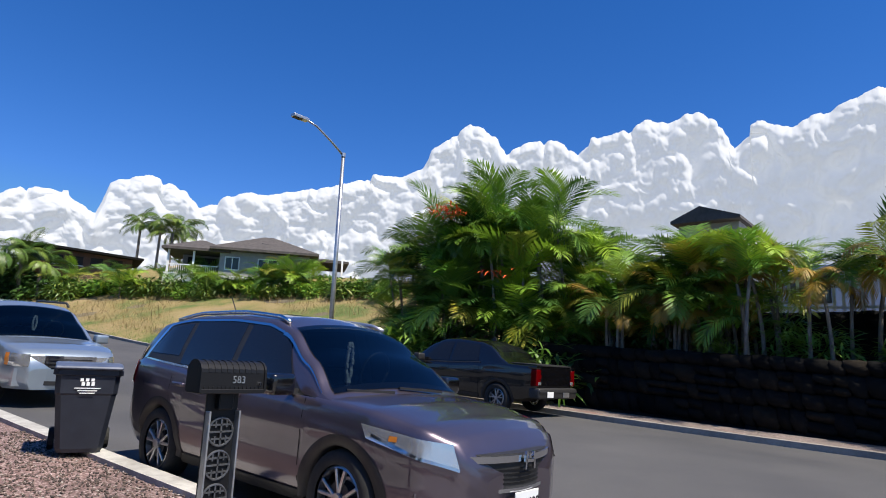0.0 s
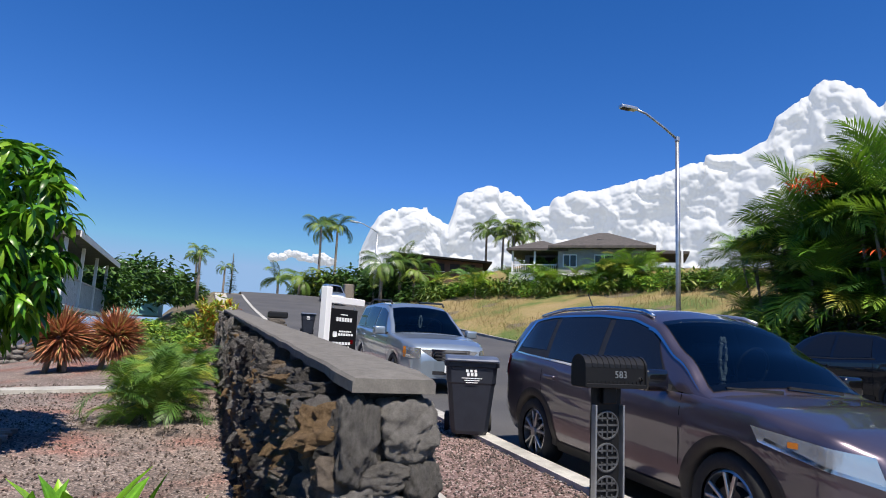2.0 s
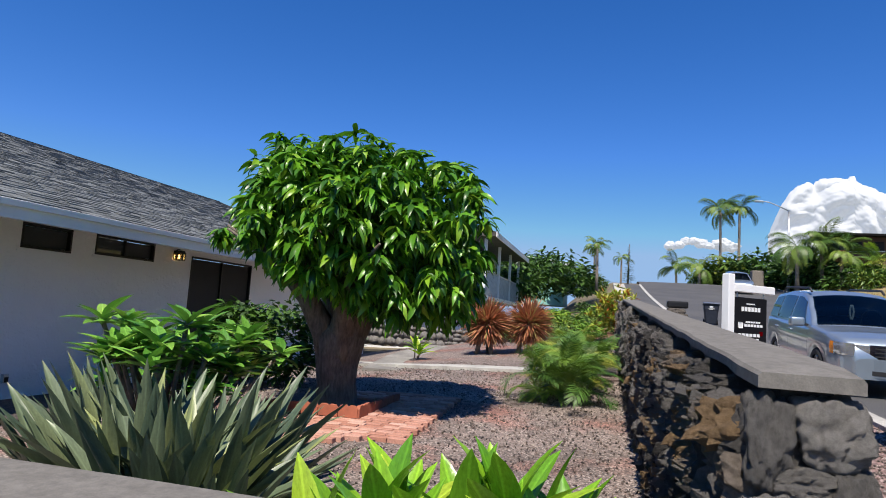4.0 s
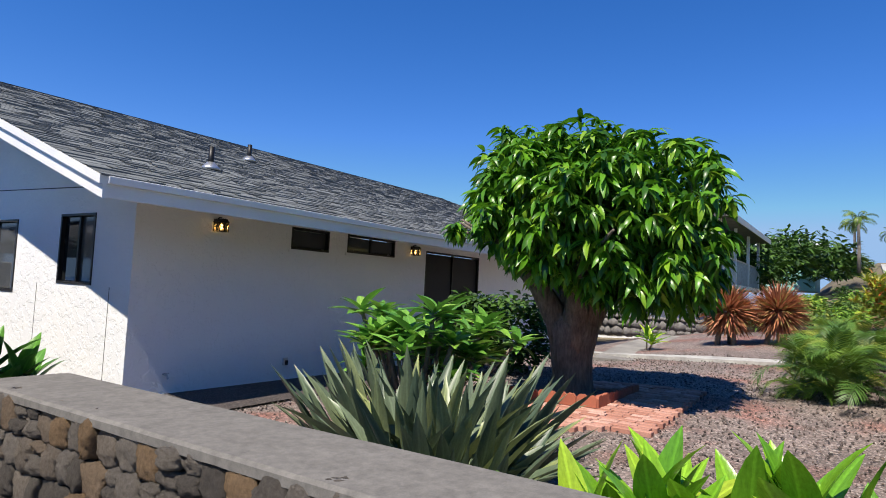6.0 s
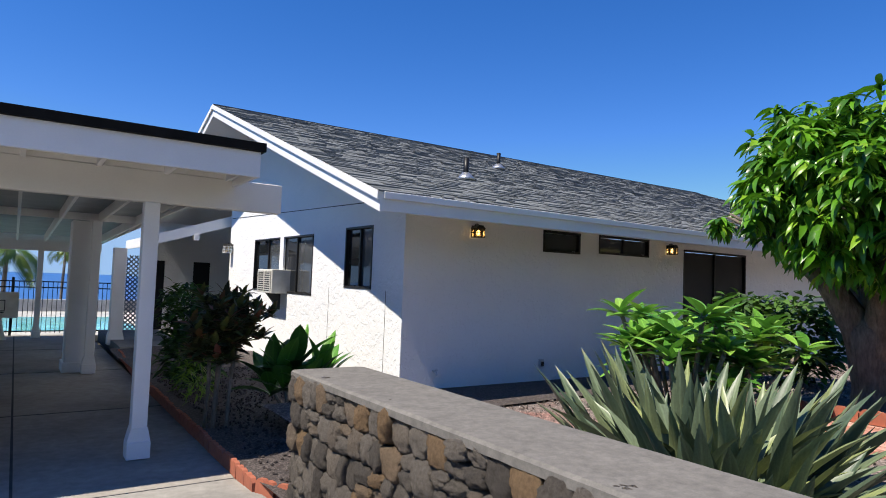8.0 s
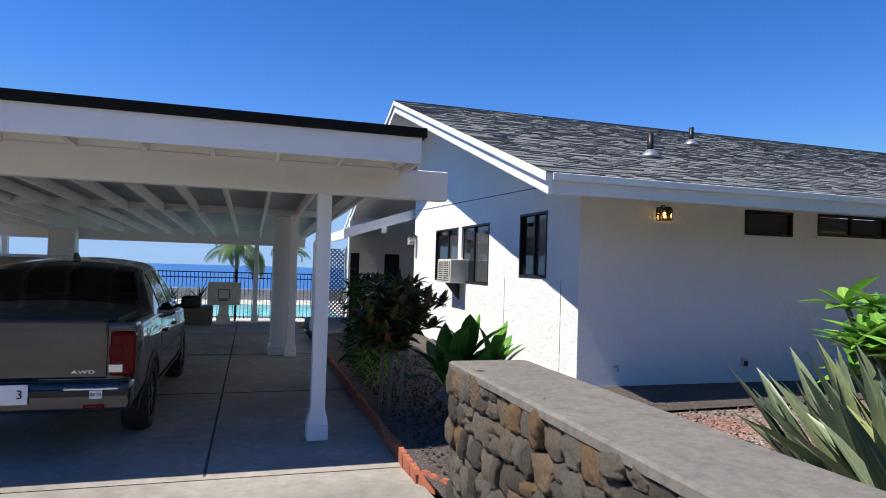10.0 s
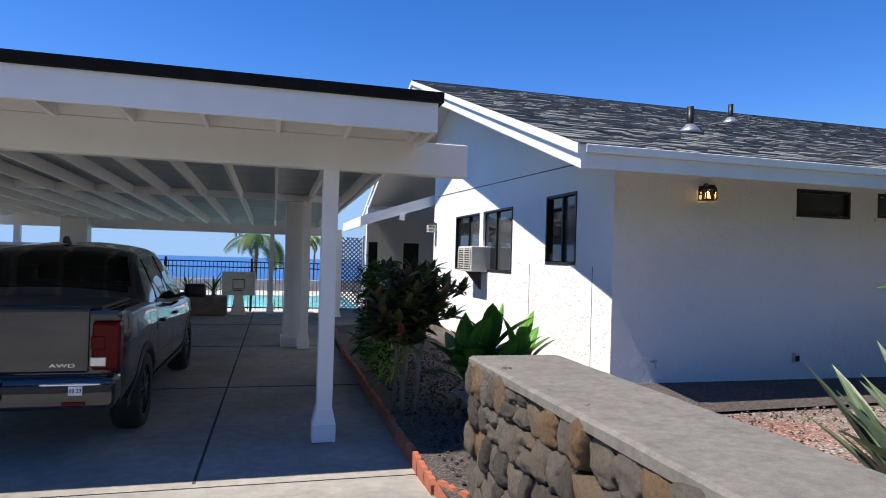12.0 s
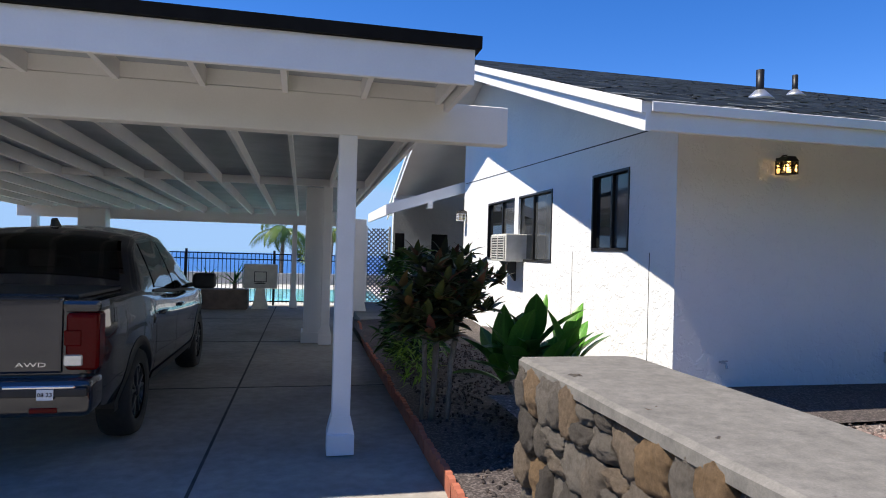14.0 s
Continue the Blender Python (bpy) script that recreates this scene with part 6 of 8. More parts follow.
def eave_lamp(at, facing):
    """A square lantern on a short bracket."""
    t = thing("wall_lantern", "lit square bronze lantern with seeded glass on the wall", "lamp", at, facing, "outdoor lanterns")
    part("backplate", box(-0.06, -0.002, -0.02, 0.06, 0.02, 0.10, 0.006), BRONZE, t)
    part("arm", rod([(0, 0.01, 0.09), (0, 0.06, 0.125), (0, 0.12, 0.12)], 0.011, 6), BRONZE, t)
    part("cap", prism([(-0.10, 0.045), (0.10, 0.045), (0.045, 0.10), (-0.045, 0.10)], 0.03, 0.21, "y"), BRONZE, t)
    cage = part("cage", box(-0.09, 0.035, -0.118, 0.09, 0.21, -0.108), BRONZE, t)
    for x in (-0.085, 0, 0.085):
        for y in (0.04, 0.12, 0.205):
            if x or y != 0.12:
                part("cage_bar", bar((x, y, -0.11), (x, y, 0.045), 0.012, 0.012), BRONZE, cage)
    for z in (-0.03, 0.04):
        for a, b in (((-0.085, 0.04), (0.085, 0.04)), ((0.085, 0.04), (0.085, 0.205)), ((0.085, 0.205), (-0.085, 0.205)), ((-0.085, 0.205), (-0.085, 0.04))):
            part("cage_bar", bar((*a, z), (*b, z), 0.011, 0.011), BRONZE, cage)
    g = part("glass", box(-0.08, 0.045, -0.105, 0.08, 0.20, 0.04), LAMP_GLASS, t)
    g.visible_shadow = False
    own = bmesh.new()
    bmesh.ops.create_icosphere(own, subdivisions=2, radius=0.032, matrix=Matrix.Translation((0, 0.12, -0.03)) @ Matrix.Diagonal((1, 1, 1.5, 1)))
    part("bulb", own, LAMP_GLOW, t, smooth=True)
    return t


eave_lamp((-5.5, HY, 2.2), 0).scale = (0.82, 0.82, 0.82)
eave_lamp((-10.05, HY, 2.2), 0).scale = (0.82, 0.82, 0.82)
unlit = eave_lamp((HX, -16.0, 2.06), -90)
tagged(unlit, "white caged lantern beside the entry, unlit", "lamp")
for ch in unlit.children:
    if ch.name.startswith("bulb"):
        ch.data = ch.data.copy()
        ch.data.materials[0] = PLATE
    if ch.name.startswith("cage"):
        for bit in (ch, *ch.children):
            bit.data.materials[0] = WHITE

ac = thing("air_conditioner", "ivory window air conditioner resting in the slider", "air conditioner", (HX, -12.55, 1.10))
part("case", box(-0.25, -0.42, 0.0, 0.32, 0.42, 0.46, 0.015, 2), AC_BODY, ac)
part("grille_back", box(0.321, -0.38, 0.04, 0.325, 0.38, 0.42), SCREEN, ac)
for i in range(9):
    part("slat", box(0.325, -0.38, 0.06 + 0.042 * i, 0.335, 0.38, 0.075 + 0.042 * i), AC_BODY, ac)
for y in (-0.36, 0.0, 0.36):
    part("rib", box(0.325, y - 0.012, 0.04, 0.34, y + 0.012, 0.42), AC_BODY, ac)
part("side_panel", box(0.0, -0.72, 0.02, 0.02, -0.43, 0.44, 0.004), AC_BODY, ac)
part("bracket", prism([(0.0, 0.0), (0.28, 0.0), (0.0, -0.34)], -0.05, 0.05, "y"), SCREEN, ac)

for x, y in ((-5.95, -8.65), (-8.6, -11.1)):
    z = roof_top(y)
    v = thing("roof_vent", "black roof vent pipe with a pale flashing", "vent pipe", (x, y, z), 0, "roof vents")
    part("pipe", rod([(0, 0, -0.05), (0, 0, 0.36)], 0.045, 12), BLACK_METAL, v, smooth=True)
    part("flashing", rod([(0, 0, 0.0), (0, 0, 0.05), (0, 0, 0.12)], [0.17, 0.12, 0.055], 14), METAL, v, smooth=True)

# ---- planting bed edging and brick terrace ----
edge_bm = prism([(-0.12, 0), (0.12, 0), (0.12, 0.10), (0.09, 0.135), (0.03, 0.14), (0.0, 0.12), (-0.03, 0.14), (-0.09, 0.135), (-0.12, 0.10)], -0.022, 0.022, "y")
EDGE = bpy.data.meshes.new("edging_block")
edge_bm.to_mesh(EDGE)
edge_bm.free()
EDGE.materials.append(TERRACOTTA)


def edging(points, label):
    t = tagged(new("edging", None), label, "garden edging")
    rr = random.Random(4)
    for (x0, y0, z0), (x1, y1, z1) in zip(points, points[1:]):
        n = max(1, round(math.hypot(x1 - x0, y1 - y0) / 0.245))
        a = math.atan2(y1 - y0, x1 - x0)
        for i in range(n):
            k = (i + 0.5) / n
            ob = new("edging_block", EDGE)
            ob.parent = t
            ob.matrix_basis = Matrix.Translation((x0 + (x1 - x0) * k, y0 + (y1 - y0) * k, z0 + (z1 - z0) * k)) @ Matrix.Rotation(a + rr.uniform(-0.05, 0.05), 4, "Z") @ Matrix.Rotation(rr.uniform(-0.08, 0.08), 4, "X")
    return t


edging([(-1.76, -5.75, -0.41), (-1.80, -12.4, -0.43), (-1.95, -15.8, -0.43)], "scalloped terracotta edging along the carport floor")
edging([(-1.76, -5.75, -0.40), (-1.95, -5.25, -0.38)], "scalloped terracotta edging at the wall's foot")

BRICK_ME = bpy.data.meshes.new("brick")
bb = box(-0.1, -0.048, -0.03, 0.1, 0.048, 0.03, 0.006)
bb.to_mesh(BRICK_ME)
bb.free()
BRICK_ME.materials.append(BRICK)
terrace = tagged(new("brick_terrace", None), "patch of worn red bricks laid round the tree", "paving")
rr = random.Random(8)
bx0, bx1, by0, by1 = -9.05, -5.75, -3.6, -2.1
i = 0
x = bx0
while x < bx1:
    y = by0 - (0.05 if i % 2 else 0)
    while y < by1:
        inside_bed = -8.45 < x < -7.2 and -4.2 < y < -2.85
        corner = x > -6.5 and y > -2.4 + (x + 6.5) * -0.9
        if not inside_bed and not corner:
            ob = new("brick", BRICK_ME)
            ob.parent = terrace
            ob.matrix_basis = pose(x, y, yard_z(x, y) + 0.022 + rr.uniform(-0.004, 0.006), rr.uniform(-1, 1), rr.uniform(-1, 1), 90 + rr.uniform(-1.5, 1.5))
        y += 0.208
    x += 0.106
    i += 1
edging([(-7.15, -4.1, 0.16), (-7.15, -2.85, 0.19), (-8.5, -2.8, 0.2)], "scalloped terracotta edging round the tree's bed")
soil = tagged(part("tree_bed", box(-8.5, -4.3, -0.1, -7.16, -2.83, 0.20), CINDER), "dark cinder soil round the tree", "planting bed", "", STREET)

# concrete walk across the garden, with a raised edge


def ribbon(name, pts, half, up, mat, label, cat, thick=0.12):
    v, f = [], []
    for k, (x, y) in enumerate(pts):
        a, b = pts[max(k - 1, 0)], pts[min(k + 1, len(pts) - 1)]
        d = Vector((b[0] - a[0], b[1] - a[1])).normalized()
        nx, ny = -d.y * half, d.x * half
        z = terrain(x, y) + 0.06 + up
        v += [(x + nx, y + ny, z - thick), (x + nx, y + ny, z), (x - nx, y - ny, z), (x - nx, y - ny, z - thick)]
    for i in range(len(pts) - 1):
        for a in range(4):
            f.append((4 * i + a, 4 * i + (a + 1) % 4, 4 * i + 4 + (a + 1) % 4, 4 * i + 4 + a))
    f += [(0, 1, 2, 3), tuple(4 * len(pts) - 1 - q for q in range(4))]
    return tagged(new(name, mesh_of(name, v, f, mat)), label, cat, "", STREET)


ribbon("garden_walk", [(-14.5, -6.3), (-13.2, -4.6), (-12.6, -3.0), (-12.9, -1.6), (-13.2, -0.4)], 0.35, 0.05, CONCRETE_LIGHT, "narrow concrete walk between the garden levels", "path")
ribbon("garden_walk", [(-12.2, -4.3), (-15.5, -4.9), (-20, -5.2)], 0.45, 0.03, CONCRETE, "concrete walk to the neighbouring steps", "path")
ribbon("garden_step", [(-19, 0.1), (-19.2, -2.2), (-19.4, -4.0)], 0.14, 0.16, LAVA, "low lava rock edge between the garden levels", "rock edge", 0.4)
ribbon("red_bed", [(-20.5, -0.2), (-24, -0.4), (-30, -0.6)], 1.2, 0.03, RED_CINDER, "bed of red volcanic cinder", "planting bed")
bedside = tagged(new("cinder_patch", grid_mesh("cinder_patch", steps((-12.0, -4.3, 12)), steps((-7.73, -6.3, 5)), lambda x, y: yard_z(x, y) + 0.025, CINDER)), "dark cinder soil along the house", "planting bed", "", STREET)

# loose stones over the gravel
pm = []
rr = random.Random(9)
for _ in range(9000):
    x, y = rr.uniform(-13.5, -2.5), rr.uniform(-6.8, 0.3)
    pm.append(Matrix.Translation((x, y, yard_z(x, y) + 0.012)) @ Matrix.Rotation(rr.uniform(0, 6.28), 4, "Z") @ Matrix.Rotation(rr.uniform(0, 3), 4, "X") @ Matrix.Diagonal((rr.uniform(0.008, 0.024), rr.uniform(0.008, 0.02), rr.uniform(0.006, 0.014), 1)))
for _ in range(3500):
    x, y = rr.uniform(-9, -1.95), rr.uniform(1.78, 3.06)
    pm.append(Matrix.Translation((x, y, road_z(x) + 0.108)) @ Matrix.Rotation(rr.uniform(0, 6.28), 4, "Z") @ Matrix.Diagonal((rr.uniform(0.008, 0.02), rr.uniform(0.008, 0.018), rr.uniform(0.006, 0.014), 1)))
bed_pm = []
for _ in range(3000):
    x, y = rr.uniform(-4.2, -1.95), rr.uniform(-12, -5.2)
    bed_pm.append(Matrix.Translation((x, y, -0.29 + 0.06 * noise.noise((x * 1.4, y * 1.4, 3)) + 0.07 * clamp((-x - 2.2) / 2))) @ Matrix.Rotation(rr.uniform(0, 6.28), 4, "Z") @ Matrix.Diagonal((rr.uniform(0.01, 0.03), rr.uniform(0.01, 0.025), rr.uniform(0.008, 0.02), 1)))
octa = ([(1, 0, 0), (-1, 0, 0), (0, 1, 0), (0, -1, 0), (0, 0, 1), (0, 0, -1)], [(0, 2, 4), (2, 1, 4), (1, 3, 4), (3, 0, 4), (2, 0, 5), (1, 2, 5), (3, 1, 5), (0, 3, 5)])
PEB = Nodes("gravel_stone", 0.9)
PEB.color(PEB.ramp(PEB.island(), [(0.0, (0.04, 0.034, 0.03)), (0.5, (0.10, 0.078, 0.068)), (0.9, (0.17, 0.125, 0.105)), (0.99, (0.36, 0.32, 0.29))]))
BED_PEB = Nodes("cinder_stone", 0.9)
BED_PEB.color(BED_PEB.ramp(BED_PEB.island(), [(0.0, (0.02, 0.016, 0.015)), (0.7, (0.05, 0.038, 0.034)), (0.97, (0.12, 0.09, 0.08))]))
tagged(leaves_object("gravel", octa, bed_pm, BED_PEB.mat, None, False), "loose dark cinders over the planting bed", "gravel", "", "stuff")
tagged(leaves_object("gravel", octa, pm, PEB.mat, None, False), "loose reddish lava gravel over the garden", "gravel", "", "stuff")

# ---- street things ----
PEWTER = worn("dull_pewter", (0.16, 0.165, 0.175), (0.09, 0.095, 0.10), 9.0, 0.45, 0.7)


def mailbox():
    t = thing("mailbox", "black ribbed mailbox on a cut-out metal post by the kerb", "mailbox", (-3.31, 2.12, road_z(-3.31) + 0.35))
    t.scale = (0.78, 0.78, 0.78)
    z0, w, h = 1.05, 0.085, 0.13
    prof = [(-w, 0), (-w, h)] + [(-w * math.cos(a), h + w * math.sin(a)) for a in np.linspace(0.3, math.pi - 0.3, 8)] + [(w, h), (w, 0)]
    bm = prism([(x, z0 + z) for x, z in prof], -0.26, 0.26, "y")
    b = part("box", bm, BLACK_METAL, t)
    for y in np.linspace(-0.20, 0.20, 9):
        part("rib", prism([(x * 1.045, z0 + h * 0.75 + (z - h * 0.75) * 1.045) for x, z in prof[1:-1]], y - 0.012, y + 0.012, "y"), BLACK_METAL, b)
    part("door", prism([(x * 1.13, z0 - 0.008 + z * 1.07) for x, z in prof], 0.258, 0.275, "y"), BLACK_METAL, b)
    part("end_rim", prism([(x * 1.13, z0 - 0.008 + z * 1.07) for x, z in prof], -0.275, -0.262, "y"), BLACK_METAL, b)
    part("base_strip", box(-w - 0.012, -0.265, z0 - 0.02, w + 0.012, 0.265, z0 + 0.012, 0.004), BLACK_METAL, b)
    part("rivet", disc_y(0, 0, 0, 0.014, 0.01, 12), CHROME, b).matrix_basis = Matrix.Translation((w + 0.006, 0.22, z0 + 0.05)) @ Matrix.Rotation(math.pi / 2, 4, "Z")
    for i in range(14):
        part("dentil", box(w, -0.24 + i * 0.035, z0 + 0.014, w + 0.006, -0.222 + i * 0.035, z0 + 0.03), BLACK_METAL, b)
    text_mesh("583", 0.075, METAL, b, Matrix.Translation((w + 0.004, 0.04, z0 + 0.078)) @ FACE_X)
    post = part("post", box(-0.05, -0.13, -0.55, -0.035, 0.13, z0 - 0.02), BLACK_METAL, t)
    for y in (-0.13, 0.115):
        part("rail", box(-0.05, y, -0.55, 0.02, y + 0.015, z0 - 0.15, 0.003), METAL, post)
    for k in range(6):
        zc = z0 - 0.30 - 0.235 * k
        ring = rod([(-0.025, 0.10 * math.cos(a), zc + 0.10 * math.sin(a)) for a in np.linspace(0, 6.283, 25)], 0.009, 6)
        for dz, half in ((0.05, 0.075), (0.0, 0.095), (-0.05, 0.075)):
            bar((-0.025, -half, zc + dz), (-0.025, half, zc + dz), 0.014, 0.012, 0, ring)
        bar((-0.025, 0, zc - 0.095), (-0.025, 0, zc + 0.095), 0.014, 0.012, 0, ring)
        for y in (-0.045, 0.045):
            bar((-0.025, y, zc - 0.08), (-0.025, y, zc - 0.03), 0.012, 0.012, 0, ring)
            bar((-0.025, y, zc + 0.03), (-0.025, y, zc + 0.08), 0.012, 0.012, 0, ring)
        part("medallion", ring, PEWTER, post, "cut metal good-fortune roundel")
    part("neck", box(-0.04, -0.06, z0 - 0.14, 0.02, 0.06, z0 - 0.02, 0.008), BLACK_METAL, t)
    return t


mailbox()
BIN = worn("navy_plastic", (0.016, 0.02, 0.032), (0.011, 0.014, 0.024), 7.0, 0.5)
BIN_LID = worn("navy_plastic_lid", (0.08, 0.10, 0.155), (0.055, 0.072, 0.115), 7.0, 0.45)


def wheelie_bin(at, turn, label):
    t = thing("wheelie_bin", label, "rubbish bin", at, turn, "wheelie bins")
    bm = bmesh.new()
    lv = []
    for z, w, d in ((0.02, 0.20, 0.20), (0.06, 0.215, 0.22), (0.60, 0.265, 0.28), (0.62, 0.275, 0.29), (0.80, 0.285, 0.30), (0.81, 0.305, 0.325), (0.86, 0.305, 0.325)):
        c = 0.05
        ring = [(w, -d + c), (w, d - c), (w - c, d), (-w + c, d), (-w, d - c), (-w, -d + c), (-w + c, -d), (w - c, -d)]
        lv.append([bm.verts.new((x, y, z)) for x, y in ring])
    for a, b in zip(lv, lv[1:]):
        for k in range(8):
            bm.faces.new((a[k], a[(k + 1) % 8], b[(k + 1) % 8], b[k]))
    bm.faces.new(lv[0][::-1])
    bm.faces.new(lv[-1])
    part("bin_body", bm, BIN, t)
    lid = prism([(-0.36, 0.865), (0.35, 0.865), (0.35, 0.895), (0.2, 0.93), (-0.25, 0.935), (-0.36, 0.90)], -0.315, 0.315, "y")
    bmesh.ops.bevel(lid, geom=lid.edges[:], offset=0.012, segments=1, affect="EDGES")
    part("lid", lid, BIN_LID, t)
    part("handle", rod([(-0.34, -0.24, 0.84), (-0.39, -0.24, 0.86), (-0.39, 0.24, 0.86), (-0.34, 0.24, 0.84)], 0.014, 6), BIN, t)
    for y in (-0.26, 0.26):
        part("wheel", disc_y(-0.24, y, 0.12, 0.12, 0.06, 18, None, 0.012), TYRE, t)
    logo = bmesh.new()
    for k in range(3):
        box(0.288, -0.06 + k * 0.045, 0.70, 0.293, -0.03 + k * 0.045, 0.74, 0, 1, logo)
        box(0.288, -0.075 + k * 0.05, 0.745, 0.293, -0.045 + k * 0.05, 0.775, 0, 1, logo)
    for z, w in ((0.67, 0.12), (0.645, 0.09), (0.62, 0.07)):
        box(0.286, -w, z, 0.291, w, z + 0.009, 0, 1, logo)
    part("label", logo, PLATE, t, "white printed mark")
    return t


wheelie_bin((-7.35, 3.0, road_z(-7.35) + 0.13), -20, "navy blue wheeled rubbish bin standing on the kerb")
wheelie_bin((-28.5, 4.3, road_z(-28.5) + 0.02), -5, "dark wheeled rubbish bin by the kerb up the street")

sign = thing("yard_sign", "black real estate sign hanging from a white post and arm", "sign", (-8.0, 1.28, road_z(-8) + 0.1), 38)
part("post", box(-0.05, -0.05, -0.2, 0.05, 0.05, 1.70, 0.006), WHITE, sign)
part("arm", box(-0.045, 0.05, 1.50, 0.045, 0.72, 1.59, 0.006), WHITE, sign)
board = part("board", box(-0.012, 0.09, 0.78, 0.012, 0.62, 1.44, 0.004), INK, sign, "black board with white lettering")
part("rider", box(-0.012, 0.12, 0.66, 0.012, 0.60, 0.765, 0.004), INK, sign)
for y in (0.14, 0.57):
    part("hook", rod([(0, y, 1.44), (0, y, 1.50)], 0.006, 6), METAL, sign)
for z, a, b, h in ((1.36, 0.28, 0.42, 0.014), (1.28, 0.20, 0.52, 0.05), (1.145, 0.27, 0.52, 0.02), (1.10, 0.25, 0.56, 0.03), (0.985, 0.15, 0.52, 0.035), (0.94, 0.16, 0.50, 0.025), (0.89, 0.18, 0.48, 0.012)):
    n = 6
    for k in range(n):
        part("letter_bar", box(0.012, a + (b - a) * k / n, z, 0.016, a + (b - a) * (k + 0.75) / n, z + h), PLATE, board)
part("emblem", box(0.012, 0.15, 1.08, 0.016, 0.22, 1.15, 0.01), PLATE, board, "white round emblem")
part("rider_lettering", box(0.013, 0.2, 0.70, 0.016, 0.52, 0.725), PLATE, sign)
part("red_figure", box(0.013, 0.5, 1.0, 0.017, 0.55, 1.05), LAMP_RED, board)


def street_lamp(at, h, arm, label, r=0.1):
    t = thing("street_lamp", label, "street lamp", at)
    part("pole", rod([(0, 0, -0.2), (0, 0, h * 0.5), (0, 0, h)], [r, r * 0.85, r * 0.68], 14), METAL, t, smooth=True)
    part("pole_base", box(-0.18, -0.18, -0.1, 0.18, 0.18, 0.06, 0.02), METAL, t)
    part("collar", rod([(0, 0, h - 0.12), (0, 0, h + 0.04)], r * 0.9, 12), METAL, t)
    pts = [(0, 0, h - 0.05), (0, -arm * 0.28, h + 0.32), (0, -arm * 0.62, h + 0.70), (0, -arm * 0.85, h + 0.80)]
    part("arm", rod(pts, [r * 0.45, r * 0.42, r * 0.4, r * 0.38], 8), METAL, t, smooth=True)
    head = box(-0.13, -arm - 0.28, h + 0.72, 0.13, -arm * 0.82, h + 0.84, 0.035, 2)
    hd = part("lamp_head", head, METAL, t)
    part("lens", box(-0.10, -arm - 0.22, h + 0.70, 0.10, -arm * 0.95, h + 0.722), BLACK_METAL, hd)
    return t


street_lamp((-18.4, 15.95, terrain(-18.4, 15.95)), 8.75, 2.3, "tall galvanised street lamp with a curved arm")
s2 = street_lamp((-62, 15.9, terrain(-62, 15.9)), 7.4, 2.6, "far street lamp beside the crest of the road", 0.12)
part("sign_box", box(-0.4, -0.6, 3.0, -0.1, 0.6, 4.3, 0.05), PLATE, s2)

pil = thing("mailbox_pillar", "lava rock pillar carrying a black mailbox", "mailbox", (-21.5, 2.2, road_z(-21.5) + 0.1))
for k in range(10):
    ob = new("stone", STONES["warm"][k % 9])
    ob.parent = pil
    ob.matrix_basis = Matrix.Translation((0.18 * (1 if k % 2 else -1) * 0.6, 0.12 * ((k // 2) % 2 - 0.5), 0.1 + 0.16 * (k // 2))) @ Matrix.Diagonal((0.32, 0.5, 0.2, 1))
part("box", box(-0.15, -0.32, 0.86, 0.15, 0.32, 1.08, 0.06, 3), BLACK_METAL, pil)

# pool side seen through the carport
deckp = tagged(part("pool_deck", box(-6, -32, -0.62, 9, -20.92, -0.46), CONCRETE_LIGHT), "pale concrete pool deck", "pool deck", "", STREET)
tagged(part("pool", box(-3.4, -28.5, -0.5, 5.5, -22.6, -0.449), POOL), "bright turquoise swimming pool", "pool", "", STREET)
tagged(part("pool_wall", box(-6, -32.3, -0.6, 9, -32, 0.05), CONCRETE_LIGHT), "low pale wall at the pool's far side", "wall", "", STREET)
fence = thing("pool_fence", "black metal picket fence round the pool", "fence", (0, -20.7, -0.42))
PK = bpy.data.meshes.new("picket")
pb = box(-0.008, -0.008, 0.06, 0.008, 0.008, 1.44)
pb.to_mesh(PK)
pb.free()
PK.materials.append(BLACK_METAL)
for i in range(78):
    ob = new("picket", PK)
    ob.parent = fence
    ob.matrix_basis = Matrix.Translation((-2.4 + 0.11 * i, 0, 0))
for z in (0.1, 1.28, 1.44):
    part("rail", box(-2.45, -0.018, z, 6.3, 0.018, z + 0.03), BLACK_METAL, fence)
for x in (-2.4, 0.05, 2.4, 4.8):
    part("post", box(x - 0.03, -0.03, -0.02, x + 0.03, 0.03, 1.56), BLACK_METAL, fence)
hoop = thing("basketball_hoop", "small grey plastic basketball hoop stand", "basketball hoop", (0.34, -19.55, -0.42))
part("board", box(-0.44, -0.03, 0.55, 0.44, 0.03, 1.20, 0.03, 2), AC_BODY, hoop)
for a in ((-0.16, 0.72, 0.16, 0.74), (-0.16, 0.98, 0.16, 1.0), (-0.16, 0.74, -0.14, 0.98), (0.14, 0.74, 0.16, 0.98)):
    part("target", box(a[0], 0.03, a[1], a[2], 0.036, a[3]), SCREEN, hoop)
part("column", prism([(-0.22, 0.0), (0.22, 0.0), (0.14, 0.3), (0.11, 0.6), (-0.11, 0.6), (-0.14, 0.3)], -0.14, 0.0, "y"), AC_BODY, hoop)
part("rim", rod([(0.14 * math.cos(a), 0.18 + 0.14 * math.sin(a), 0.70) for a in np.linspace(0, 6.283, 20)], 0.01, 6), BLACK_METAL, hoop)
PLANTER = worn("brown_planter", (0.16, 0.12, 0.10), (0.11, 0.085, 0.07), 6.0, 0.8)
pl = thing("planter_box", "long brown planter with dark bushes", "planter", (1.9, -19.7, -0.42))
